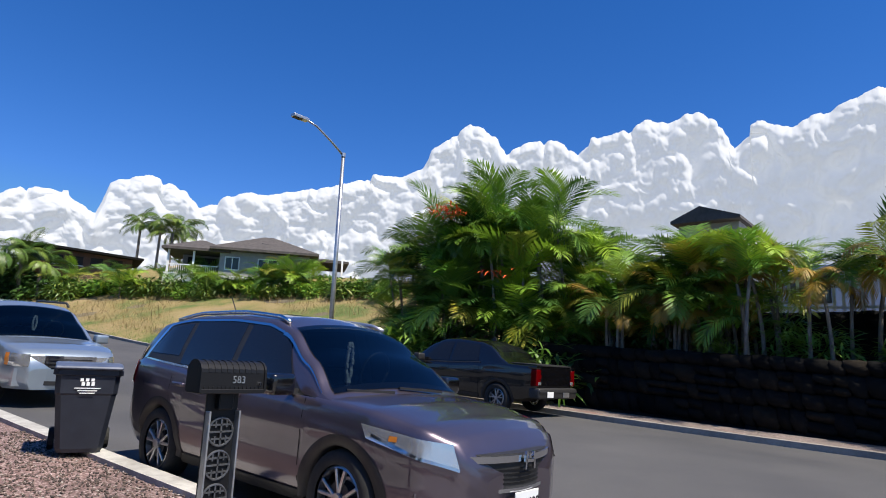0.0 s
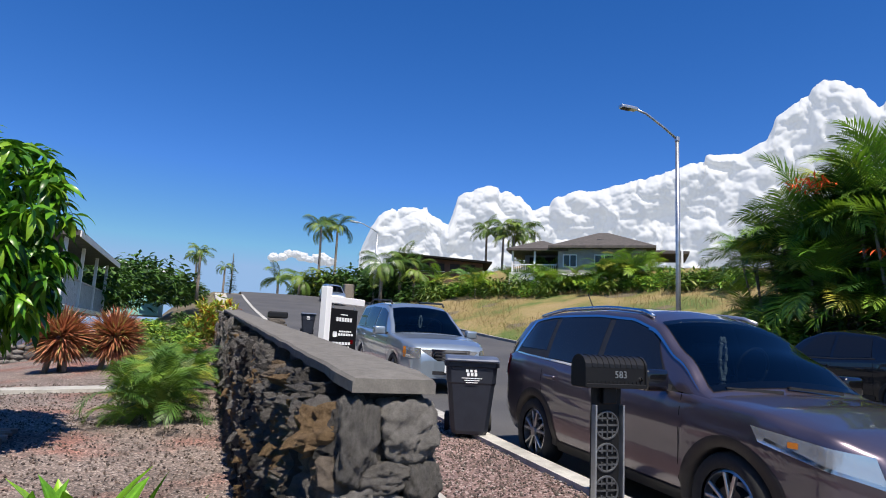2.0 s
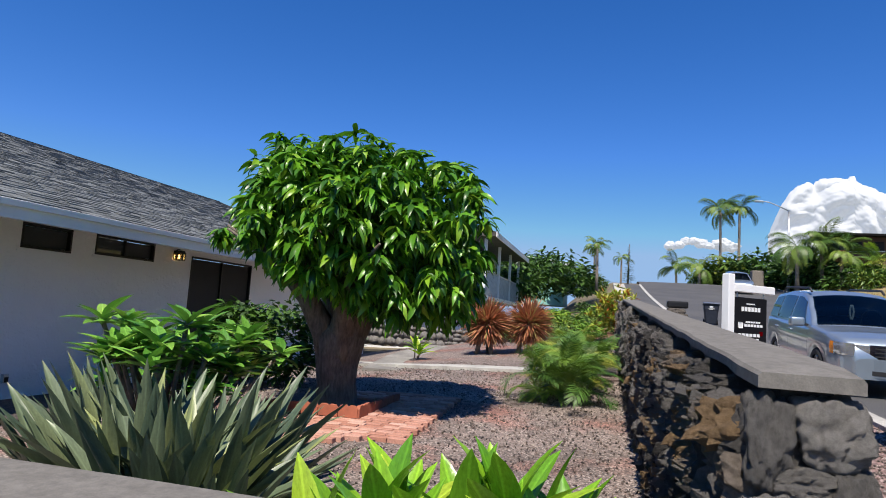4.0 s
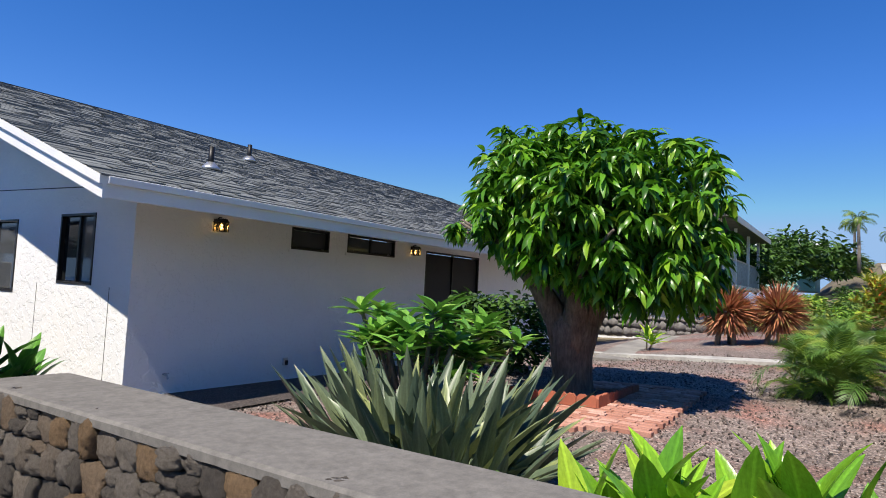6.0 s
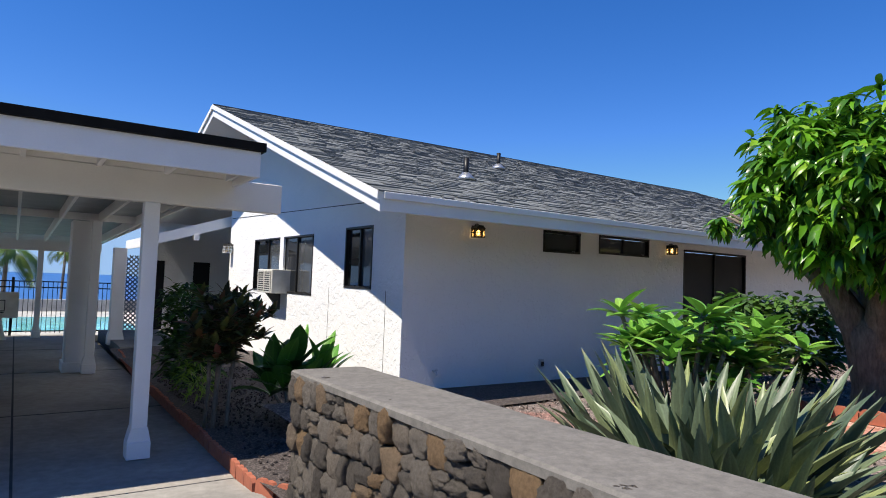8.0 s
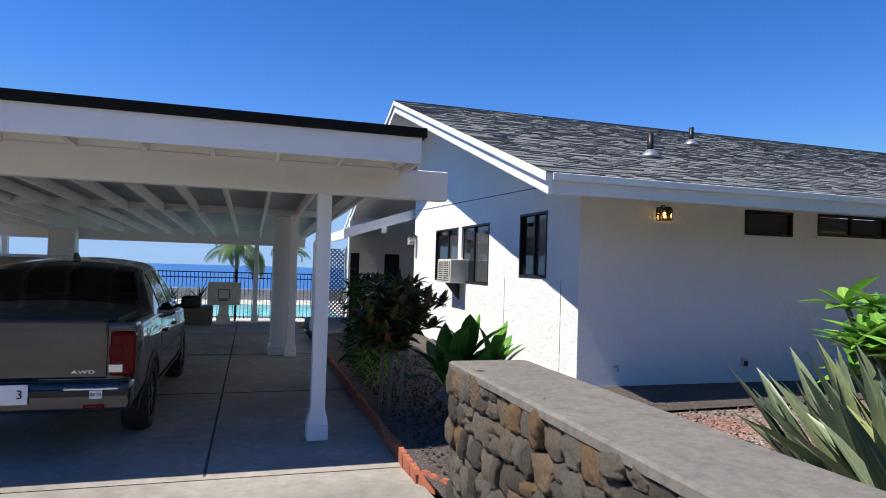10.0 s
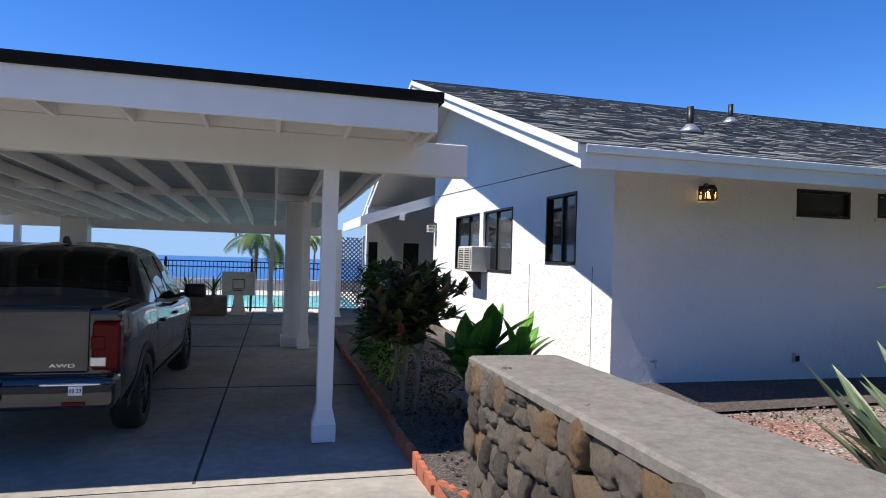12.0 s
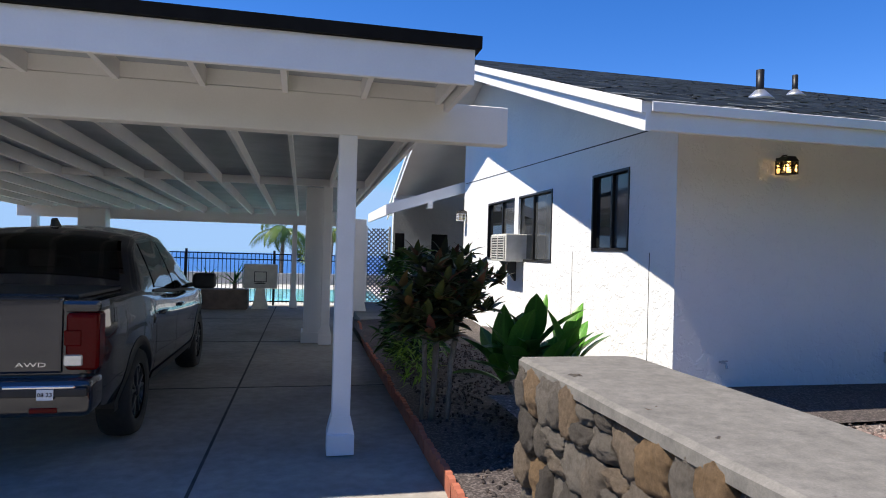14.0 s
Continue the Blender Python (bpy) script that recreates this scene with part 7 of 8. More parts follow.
part("box", box(-1.25, -0.3, 0.0, 1.25, 0.3, 0.52, 0.02), PLANTER, pl)
for x in (-0.9, -0.2, 0.6):
    rosette_shrub("cycad", (1.9 + x, -19.7, 0.08), [(0, 0, 0.2)], TI_DARK, (0.6, 0.06, 0.5), 16, "dark spiky plant in the planter", "plant", random.Random(int(x * 10) + 40), 0.05, (0.2, 1.2))
trel = thing("lattice_screen", "white painted diagonal lattice screen by the entry", "lattice", (-2.87, -20.55, -0.32))
LT = worn("blue_grey_lattice", (0.10, 0.13, 0.16), (0.07, 0.09, 0.12), 5.0, 0.6)
lat = bmesh.new()
for k in range(-18, 16):
    for s in (1, -1):
        a = Vector((-0.31, 0.006 * s, k * 0.13))
        b = Vector((0.31, 0.006 * s, k * 0.13 + 0.62))
        if s < 0:
            a.x, b.x = b.x, a.x
        if b.z < 0.02 or a.z > 2.16:
            continue
        d = b - a
        if a.z < 0:
            a = a + d * (-a.z / d.z)
        if b.z > 2.18:
            b = a + d * ((2.18 - a.z) / d.z)
        bar(a, b, 0.036, 0.008, 0, lat, (0, 1, 0))
part("slat_panel", lat, LT, trel)
for x in (-0.34, 0.34):
    part("post", box(x - 0.03, -0.03, 0, x + 0.03, 0.03, 2.25, 0.004), WHITE, trel)
cab = thing("wall_cabinet", "white cabinet hanging at the carport's far edge", "cabinet", (4.45, -19.7, 1.35))
part("case", box(-0.32, -0.2, 0, 0.32, 0.2, 0.75, 0.01), WHITE, cab)
part("door", box(-0.30, 0.2, 0.02, 0.30, 0.215, 0.73, 0.004), CREAM, cab)
lad = thing("ladder", "aluminium ladder lying across the carport shelf", "ladder", (5.6, -18.6, 1.33), 0)
for y in (0.0, 0.4):
    part("rail", box(-1.6, y - 0.02, 0, 1.2, y + 0.02, 0.08, 0.004), METAL, lad)
for i in range(8):
    part("rung", rod([(-1.4 + 0.33 * i, 0, 0.04), (-1.4 + 0.33 * i, 0.4, 0.04)], 0.015, 6), METAL, lad)
shelf = tagged(part("storage_shelf", box(3.6, -19.3, -0.42, 6.3, -18.0, 1.33, 0.01), PLANTER), "dark storage unit standing against the carport side", "storage unit")
rk = random.Random(77)
for x, y, h, s in ((0.5, -40, 3.55, 1.15), (-3.2, -62, 4.0, 0.8), (3.4, -45, 1.2, 0.7), (-2.0, -48, 1.2, 0.6), (1.6, -52, 1.0, 0.6), (5.5, -50, 1.4, 0.7), (-4.6, -70, 3.5, 0.8)):
    palm("coconut_palm", (x, y, terrain(x, y)), [(0, 0, h - terrain(x, y) - 1.2 if h > 2 else 1.8)], ["coco"], 15, "coconut palm below the pool terrace", rk, s * 0.8, 0.12, 0.03, "palm tree", "palms below the terrace", (-0.3, 1.0))

# ---- across the street and the distance ----
rf = random.Random(31)
CLOUD = Nodes("cloud", 1.0, 0.0, 0.0)
CLOUD.color((0.37, 0.375, 0.385))
# added glow stands in for light scattered inside the clouds, lifting shaded billows
CLOUD.b.inputs["Emission Color"].default_value = (0.80, 0.88, 1.0, 1)
CLOUD.b.inputs["Emission Strength"].default_value = 0.46
cloud_thin = CLOUD.add("ShaderNodeBsdfTranslucent", Color=(0.3, 0.31, 0.33, 1))
cloud_mix = CLOUD.add("ShaderNodeMixShader", Fac=0.2)
CLOUD.t.links.new(CLOUD.b.outputs["BSDF"], cloud_mix.inputs[1])
CLOUD.t.links.new(cloud_thin.outputs["BSDF"], cloud_mix.inputs[2])
CLOUD.t.links.new(cloud_mix.outputs["Shader"], CLOUD.t.nodes["Material Output"].inputs["Surface"])
top_of = lerp_table([(86, 20), (93, 22), (97.5, 20.6), (99, 20), (101.7, 20.8), (103.6, 19.4), (105, 21.2), (106.7, 22.1), (109, 21.4), (111, 21.8), (112.5, 20.7), (115, 20.6), (117, 19.2), (118.2, 20), (121.3, 20.2), (123.7, 19), (124.5, 20.7), (127.3, 21.8), (130.7, 19.5), (131.5, 17.7), (134, 17), (136.7, 16.4), (139.2, 15.4), (142.8, 14.8), (146.7, 14.2), (149, 13.4), (151.2, 12.3), (152.4, 14.1), (155.3, 14.4), (158.2, 13.7), (158.9, 11), (161, 12.5), (163.3, 12.3), (165.4, 11.2), (167, 8)])
ico = {}
b0 = bmesh.new()
bmesh.ops.create_icosphere(b0, subdivisions=4, radius=1.0)
b0.verts.ensure_lookup_table()
ico[3] = (np.array([v.co[:] for v in b0.verts]), [tuple(v.index for v in q.verts) for q in b0.faces])
b0.free()


def puff(cx, cy, cz, r, sub, seed):
    """A billow: a ball heaved by several sizes of noise."""
    v, f = ico[sub]
    out = []
    for p in v:
        q = Vector(p)
        k = 1 + 0.3 * noise.fractal(q * 1.7 + Vector((seed, seed * 0.7, 0)), 0.7, 2.2, 6)
        out.append((cx + r * k * p[0], cy + r * k * p[1], cz + r * 0.7 * k * p[2]))
    return out, f


def billow(az, el):
    """Rounded heads of four sizes, heaped on each other; 0 to about 1."""
    total = 0.0
    warp = noise.noise((az * 0.5, el * 0.5, 7.0)) * 0.9
    for size, weight in ((4.6, 0.52), (1.9, 0.32), (0.8, 0.13), (0.35, 0.03)):
        d = noise.voronoi((az / size + warp, el * 1.15 / size - warp * 0.6, size * 3.1))[0][0]
        total += weight * max(0.0, 1.0 - min(1.0, d) ** 2)
    return total


def cloud_bank(a0, a1, step, rows):
    """A bank of cumulus between two bearings: its face swells with the billows, its top rolls back."""
    cols = int((a1 - a0) / step) + 1
    vv, ff = [], []
    for i in range(cols):
        az = a0 + step * i
        top, e = top_of(az), top_of(az) + 1.2
        end = clamp(min(az - 86.0, 167.0 - az) / 1.5)
        while e > 4 and (top - e) / 1.3 + 1.5 * (billow(az, e) - 0.66) < 0:
            e -= 0.05
        for j in range(rows):
            el = 3.5 + (e - 3.5) * (1 - (1 - j / (rows - 1)) ** 1.25)
            h = billow(az, el)
            roll = clamp(1 - (e - el) / 0.9)
            D = 2350 - 130 * h + 45 * roll ** 2 + 2.0 * (top - el) + 2.5 * noise.fractal((az * 3.0, el * 3.0, 2.0), 0.8, 2.1, 3) + 30 * (1 - end)
            vv.append((D * math.cos(radians(az)), D * math.sin(radians(az)), 1.5 + D * math.tan(radians(el))))
    for i in range(cols - 1):
        for j in range(rows - 1):
            k = i * rows + j
            ff.append((k, k + 1, k + rows + 1, k + rows))
    return vv, ff


vv, ff = cloud_bank(86.0, 167.0, 0.11, 110)
tagged(new("backdrop_cloud", mesh_of("backdrop_cloud", vv, ff, CLOUD.mat, True)), "white cumulus clouds piled over the hills", "cloud", "", STREET)
v, f = [], []
for k in range(9):
    p, q = puff(-2300 * math.cos(radians(8)) + rf.uniform(-20, 20), 2300 * math.sin(radians(8)) + (k - 4) * 24, 1.5 + 2300 * math.tan(radians(7.2)) + rf.uniform(-14, 14), rf.uniform(16, 32), 3, k)
    n0 = len(v)
    v += p
    f += [tuple(i + n0 for i in g) for g in q]
tagged(new("backdrop_cloud", mesh_of("backdrop_cloud", v, f, CLOUD.mat, True)), "small lone cloud over the crest", "cloud", "", STREET)

# dry grass lot
lot = tagged(new("grass_lot", grid_mesh("grass_lot", steps((-80, -9, 90)), steps((15.54, 37, 40)), lambda x, y: terrain(x, y) + 0.05 + 0.12 * noise.noise((x * 0.35, y * 0.35, 1)) * clamp((y - 16) / 3), DRY_GRASS)), "dry grassy empty lot rising from the street", "grass", "", STREET)
for mat, count, y0, y1, hgt, label in ((STRAW, 17000, 17.5, 33, 0.55, "dry straw-coloured grass on the slope"), (GRASS, 7000, 15.7, 20.5, 0.30, "green grass along the far kerb")):
    base = blade(1.0, 0.05, 0.7, 0.2, 2, 0.4)
    mats = []
    for _ in range(count):
        x = -11 - 55 * rf.random() ** 1.3
        y = y0 + (y1 - y0) * rf.random() ** 1.25
        if mat == STRAW and noise.noise((x * 0.12, y * 0.15, 4)) < -0.25 or mat == GRASS and y > 17.5 and noise.noise((x * 0.12, y * 0.15, 4)) > -0.05:
            continue
        mats.append(turn_to((x, y, terrain(x, y) + 0.03), rf.uniform(0, 6.28), rf.uniform(0.7, 1.5), rf.uniform(-1, 1), hgt * rf.uniform(0.5, 1.3)))
    tagged(leaves_object("grass", base, mats, mat), label, "grass", "", "stuff")

# shrubs, built a few times and repeated
def bush_kind(mat, leaf, n, r, seed):
    q = random.Random(seed)
    t = leafy_ball("hedge_bush", (0, 0, -50), [((0, 0, r * 0.55), (r, r, r * 0.75)), ((r * 0.5, 0.2, r * 0.4), (r * 0.7, r * 0.7, r * 0.6)), ((-r * 0.4, -0.3, r * 0.7), (r * 0.6, r * 0.6, r * 0.6))], leaf, n, mat, "leafy green bush at the top of the slope", "bush", q, (), 0.5)
    tagged(t, group="bushes on the slope")
    return t


kinds = [bush_kind(FAR_LEAF, (0.55, 0.16), 520, 1.5, 1), bush_kind(HEDGE, (0.5, 0.14), 480, 1.3, 2), bush_kind(SHRUB, (0.4, 0.16), 650, 1.6, 3)]
first = dict()


def place(kind, x, y, z, s, turn):
    """The first use moves the model itself, later ones copy it."""
    m = pose(x, y, z, 0, 0, turn) @ Matrix.Scale(s, 4)
    if kind.name not in first:
        first[kind.name] = 1
        kind.matrix_basis = m
        return kind
    ob = copy_thing(kind, pose(x, y, z, 0, 0, turn))
    ob.scale = (s, s, s)
    return ob


def at_az(az, d):
    return d * math.cos(radians(az)), d * math.sin(radians(az))


def z_el(el, d):
    return 1.5 + d * math.tan(radians(el))


hedge_d = lerp_table([(133, 42), (140, 46), (150, 52), (160, 60), (172, 66)])
for i in range(46):
    a = 133.5 + 27.5 * i / 45 + rf.uniform(-0.4, 0.4)
    d = hedge_d(a) + rf.uniform(-1.5, 3)
    x, y = at_az(a, d)
    place(rf.choice([kinds[0], kinds[1], kinds[1]]), x, y, terrain(x, y) - 0.1, rf.uniform(0.6, 0.95), rf.uniform(0, 360))
for i in range(26):
    a = 140 + 21 * rf.random()
    d = hedge_d(a) + rf.uniform(-1, 6)
    x, y = at_az(a, d)
    palm("areca_palm", (x, y, terrain(x, y) - 0.2), [(rf.uniform(-0.3, 0.3), rf.uniform(-0.3, 0.3), rf.uniform(0.4, 1.4))], ["areca", "areca_dark"], 9, "feathery palm in the hedge above the slope", rf, 1.25, 0.07, 0.05, "palm", "palms above the slope")
# big trees round the crest of the road
tree_kinds = [bush_kind(FAR_LEAF, (0.8, 0.26), 1100, 3.0, 11), bush_kind(SHRUB, (0.7, 0.26), 1200, 3.0, 12)]
for k in tree_kinds:
    tagged(k, "dense dark green tree by the crest of the road", "tree", "trees by the crest")
for a, d, el0, s in ((162.5, 64, 3.6, 1.0), (164.5, 66, 3.8, 1.05), (166.5, 68, 3.9, 1.1), (168.2, 70, 3.9, 1.0), (170.2, 72, 3.9, 0.95), (171.6, 74, 3.6, 0.7), (161, 62, 3.4, 0.9), (184.2, 46, 3.2, 0.85), (182.8, 50, 3.2, 0.6), (186.5, 42, 2.8, 0.75), (-172.2, 40, 2.8, 0.7), (181.2, 52, 3.6, 0.4), (188.5, 36, 2.2, 0.6)):
    x, y = at_az(a, d)
    place(rf.choice(tree_kinds), x, y, z_el(el0, d) - 0.8, s, rf.uniform(0, 360))
for a, d, top, base, n in ((170.6, 78, 10.3, 3.8, 15), (169.2, 80, 10.4, 3.8, 15), (174.0, 85, 5.4, 2.8, 14), (-179.3, 44, 7.4, 3.5, 12), (180.9, 52, 7.0, 3.5, 12), (178.6, 60, 6.2, 3.5, 10), (155.5, 82, 10.8, 6, 16), (154.0, 80, 11.0, 6, 16), (153.0, 79, 10.4, 6, 16), (152.2, 80, 10.9, 6, 16), (163.3, 62, 7.6, 4, 14), (165.0, 61, 7.4, 4, 14), (162.0, 62, 7.0, 4, 14), (172.2, 70, 5.4, 3.6, 12)):
    x, y = at_az(a, d)
    zb, zt = z_el(base, d), z_el(top, d)
    palm("coconut_palm", (x, y, zb - 0.5), [(0, 0, zt - zb)], ["coco"], n, "coconut palm with arching fronds against the sky", rf, 0.4 if abs(a) > 178 else 1.0, 0.1 if abs(a) > 178 else 0.16, 0.02, "palm tree", "coconut palms", (-0.4, 1.1))
x, y = at_az(178.0, 62)
con = thing("conifer", "slender dark columnar conifer near the crest", "tree", (x, y, z_el(3.3, 62)))
part("trunk", rod([(0, 0, -0.5), (0, 0, 4.0)], [0.12, 0.03], 6), PALM_BARK, con)
leaves_object("crown", blade(0.7, 0.12, 0.4, 0.2, 2, 0.5), [turn_to((0, 0, 0.3 + 3.6 * k / 300), rf.uniform(0, 6.28), rf.uniform(0.0, 0.5), 0, 1.15 - 0.95 * k / 300) for k in range(300)], SHRUB, con)

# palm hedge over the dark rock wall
rw = tagged(new("rock_wall", None), "dark lava rock retaining wall, its deep shade put into a near-black colour", "rock wall", "", STREET)
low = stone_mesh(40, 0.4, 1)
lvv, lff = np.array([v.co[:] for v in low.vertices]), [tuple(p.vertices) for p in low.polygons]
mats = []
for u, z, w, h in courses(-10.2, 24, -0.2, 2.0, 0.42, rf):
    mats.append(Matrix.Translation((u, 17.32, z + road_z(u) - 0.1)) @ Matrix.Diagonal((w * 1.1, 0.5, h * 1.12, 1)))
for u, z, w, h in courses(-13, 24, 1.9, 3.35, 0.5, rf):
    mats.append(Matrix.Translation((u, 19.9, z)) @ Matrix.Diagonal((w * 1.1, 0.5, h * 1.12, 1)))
tagged(leaves_object("stones", (lvv, lff), mats, LAVA_SHADED, rw), kind="stuff")
part("core", box(-13, 20.0, -0.5, 24, 20.4, 3.4), MORTAR, rw)
tagged(part("terrace", box(-10.4, 17.45, -0.5, 24, 19.95, 1.95), CINDER), "dark planted terrace above the rock wall", "terrace", "", STREET)
tagged(part("terrace_upper", box(-13, 20.4, -0.5, 24, 30, 3.38), EARTH), "raised garden level behind the rock wall", "terrace", "", STREET)


def areca_clump(seed, hmin, hmax, stems, keys, scale):
    q = random.Random(seed)
    return palm("areca_palm", (0, 0, -60), [(q.uniform(-0.7, 0.7), q.uniform(-0.55, 0.55), q.uniform(hmin, hmax)) for _ in range(stems)], keys, 8, "clump of areca palms with ringed stems and feathery fronds", q, scale, 0.045, 0.12, "palm tree", "areca palm hedge", (0.1, 1.2))


clumps = [areca_clump(1, 0.9, 2.4, 7, ["areca", "areca", "gold", "areca_dark", "areca_dark"], 0.85), areca_clump(2, 0.8, 2.6, 7, ["areca", "areca_dark", "areca_dark"], 0.85), areca_clump(3, 0.6, 2.3, 7, ["areca", "areca_dark", "gold"], 0.85)]
thin = [areca_clump(6, 1.3, 2.5, 3, ["areca", "areca_dark", "gold"], 0.85), areca_clump(7, 1.5, 2.9, 3, ["areca", "areca_dark"], 0.85)]
tall = [areca_clump(4, 1.2, 4.6, 11, ["areca_dark", "areca_dark", "areca"], 1.15), areca_clump(5, 1.0, 4.8, 11, ["areca_dark", "areca"], 1.15)]
OPEN_FROM = -5.1                                # from here on the white fence shows between the stems
x = -9.4
while x < 17:
    if x < OPEN_FROM:
        place(rf.choice(clumps), x, rf.uniform(17.6, 19.2), 1.9, rf.uniform(0.8, 1.15), rf.uniform(0, 360))
        x += rf.uniform(0.65, 0.95)
    else:
        place(rf.choice(thin), x, rf.uniform(17.8, 19.0), 1.9, rf.uniform(1.0, 1.25), rf.uniform(0, 360))
        x += rf.uniform(0.85, 1.3)
for x, s in ((-6.6, 1.15), (-6.0, 1.25), (-5.4, 1.2), (-4.7, 1.1)):
    place(rf.choice(clumps), x, 19.1, 1.9, s, rf.uniform(0, 360))
for x, y, s in ((-16.4, 18.2, 0.85), (-15.2, 18.6, 1.0), (-14.0, 18.2, 1.12), (-12.8, 18.8, 1.18), (-11.6, 18.2, 1.15), (-10.6, 18.9, 1.1), (-13.4, 20, 1.1), (-15.8, 20.0, 0.9), (-9.6, 20.2, 1.0)):
    place(rf.choice(tall), x, y, max(terrain(x, y), 0.9), s, rf.uniform(0, 360))
under = [bush_kind(ARECA_DARK, (0.5, 0.07), 620, 1.25, 21), bush_kind(SHRUB, (0.4, 0.1), 620, 1.2, 22)]
for k in under:
    tagged(k, "dark undergrowth below the palms", "bush", "undergrowth")
for i in range(11):
    place(rf.choice(under), -16.6 + 0.75 * i, rf.uniform(17.0, 18.4), terrain(-16.6 + 0.75 * i, 17.5), rf.uniform(0.9, 1.4), rf.uniform(0, 360))
for i in range(13):
    place(rf.choice(under), -9 + 2.0 * i, rf.uniform(18.2, 19.2), 1.9, rf.uniform(0.5, 0.8), rf.uniform(0, 360))
for a, el, d in ((129.6, 14.0, 20.5), (128.6, 13.8, 20.3), (124.5, 8.4, 18.3)):
    x, y = at_az(a, d)
    fl = thing("tree_blossom", "spray of bright orange-red flowers among the palms", "blossom", (x, y, z_el(el, d)))
    leaves_object("petals", blade(0.3, 0.07, 0.5, 0.3, 2, 0.5), [turn_to((rf.uniform(-0.5, 0.5), rf.uniform(-0.3, 0.3), rf.uniform(-0.14, 0.14)), rf.uniform(0, 6.28), rf.uniform(-0.2, 1.2)) for _ in range(34 if el > 10 else 14)], FLOWER, fl)

# white house behind the palms
wh = thing("house", "pale blue-white house half hidden behind the palm hedge", "house", (0, 26, 3.38))
part("wall", box(-8.8, 0.6, -0.3, -6.4, 8, 4.4), GREY_WALL, wh)
part("wall", box(-5.4, 0, -0.3, 12, 8, 2.3), worn("pale_blue_wall", (0.50, 0.55, 0.62), (0.44, 0.49, 0.56), 2.0, 0.7), wh)
part("roof", prism([(-8.95, 4.4), (-6.2, 4.4), (-6.2, 4.52), (-7.75, 5.05), (-8.95, 4.52)], 0.0, 8.6, "y"), SHINGLE_FAR, wh)
for x in (-4, 2, 6, 9):
    w = part("window", box(x - 0.7, -0.03, 0.9, x + 0.7, 0.02, 2.1), BRONZE, wh)
    part("pane", box(x - 0.63, -0.045, 0.97, x + 0.63, -0.032, 2.03), WINDOW_GREY, w)
wf = thing("picket_fence", "white picket fence on the upper rock wall", "fence", (0, 20.15, 3.38))
WP = bpy.data.meshes.new("picket")
pb = box(-0.04, -0.012, 0.05, 0.04, 0.012, 0.98)
pb.to_mesh(WP)
pb.free()
WP.materials.append(WHITE)
for i in range(95):
    ob = new("picket", WP)
    ob.parent = wf
    ob.matrix_basis = Matrix.Translation((-8 + 0.22 * i, 0, 0))
for z in (0.12, 0.9):
    part("rail", box(-8.1, 0.013, z, 13, 0.05, z + 0.07), WHITE, wf)

# grey hillside house
gx, gy = at_az(146.5, 57)
gh = thing("house", "grey hillside house with a hipped roof, veranda and white rails", "house", (gx, gy, z_el(6.4, 57)), 52)
gh.scale = (0.84, 0.84, 0.9)


def hip(x0, x1, y0, y1, z, h, over, mat, parent, ridge=0.5):
    bm = bmesh.new()
    a = [bm.verts.new(p) for p in ((x0 - over, y0 - over, z), (x1 + over, y0 - over, z), (x1 + over, y1 + over, z), (x0 - over, y1 + over, z))]
    b = [bm.verts.new(p) for p in ((x0 - over, y0 - over, z + 0.22), (x1 + over, y0 - over, z + 0.22), (x1 + over, y1 + over, z + 0.22), (x0 - over, y1 + over, z + 0.22))]
    m = (y0 + y1) / 2
    d = (y1 - y0) / 2 * ridge * 2
    r = [bm.verts.new((min(x0 + d, (x0 + x1) / 2 - 0.2), m, z + h)), bm.verts.new((max(x1 - d, (x0 + x1) / 2 + 0.2), m, z + h))]
    bm.faces.new(a[::-1])
    for k in range(4):
        bm.faces.new((a[k], a[(k + 1) % 4], b[(k + 1) % 4], b[k]))
    bm.faces.new((b[0], b[1], r[1], r[0]))
    bm.faces.new((b[1], b[2], r[1]))
    bm.faces.new((b[2], b[3], r[0], r[1]))
    bm.faces.new((b[3], b[0], r[0]))
    return part("roof", bm, mat, parent)


part("wall", box(-2.6, -3.5, -1.5, 6.0, 4, 2.5), GREY_WALL, gh)
part("foundation", box(-7.6, -3.6, -2.0, 6.1, -3.52, 0.2), CREAM, gh)
part("veranda_floor", box(-7.4, -3.5, -0.2, -2.6, 2, 0.1), CREAM, gh)
part("veranda_wall", box(-6.5, -0.5, 0.1, -2.6, 0.0, 2.5), GREY_WALL, gh)
hip(-2.8, 6.2, -3.8, 4.2, 2.5, 2.2, 0.7, SHINGLE_FAR, gh)
hip(-7.3, -2.2, -3.4, 2.4, 2.3, 1.5, 0.6, SHINGLE_FAR, gh)
hip(5.6, 9.6, -2.6, 3.0, 2.2, 0.8, 0.4, SHINGLE_FAR, gh)
for x in (-7.3, -5.0, 9.3):
    part("post", box(x - 0.09, -3.5, -0.6, x + 0.09, -3.3, 2.4), WHITE, gh)
for x, w in ((2.0, 1.0), (-1.4, 0.7)):
    wi = part("window", box(x - w, -3.56, 0.75, x + w, -3.50, 2.0), WHITE, gh)
    part("pane", box(x - w + 0.1, -3.58, 0.85, x - 0.05, -3.561, 1.9), WINDOW, wi)
    part("pane", box(x + 0.05, -3.58, 0.85, x + w - 0.1, -3.561, 1.9), WINDOW, wi)
wi = part("window", box(-6.0, -0.56, 0.2, -3.2, -0.51, 2.1), DARK, gh)
rail = part("rail", box(-7.3, -3.46, 0.95, -2.7, -3.40, 1.03), WHITE, gh)
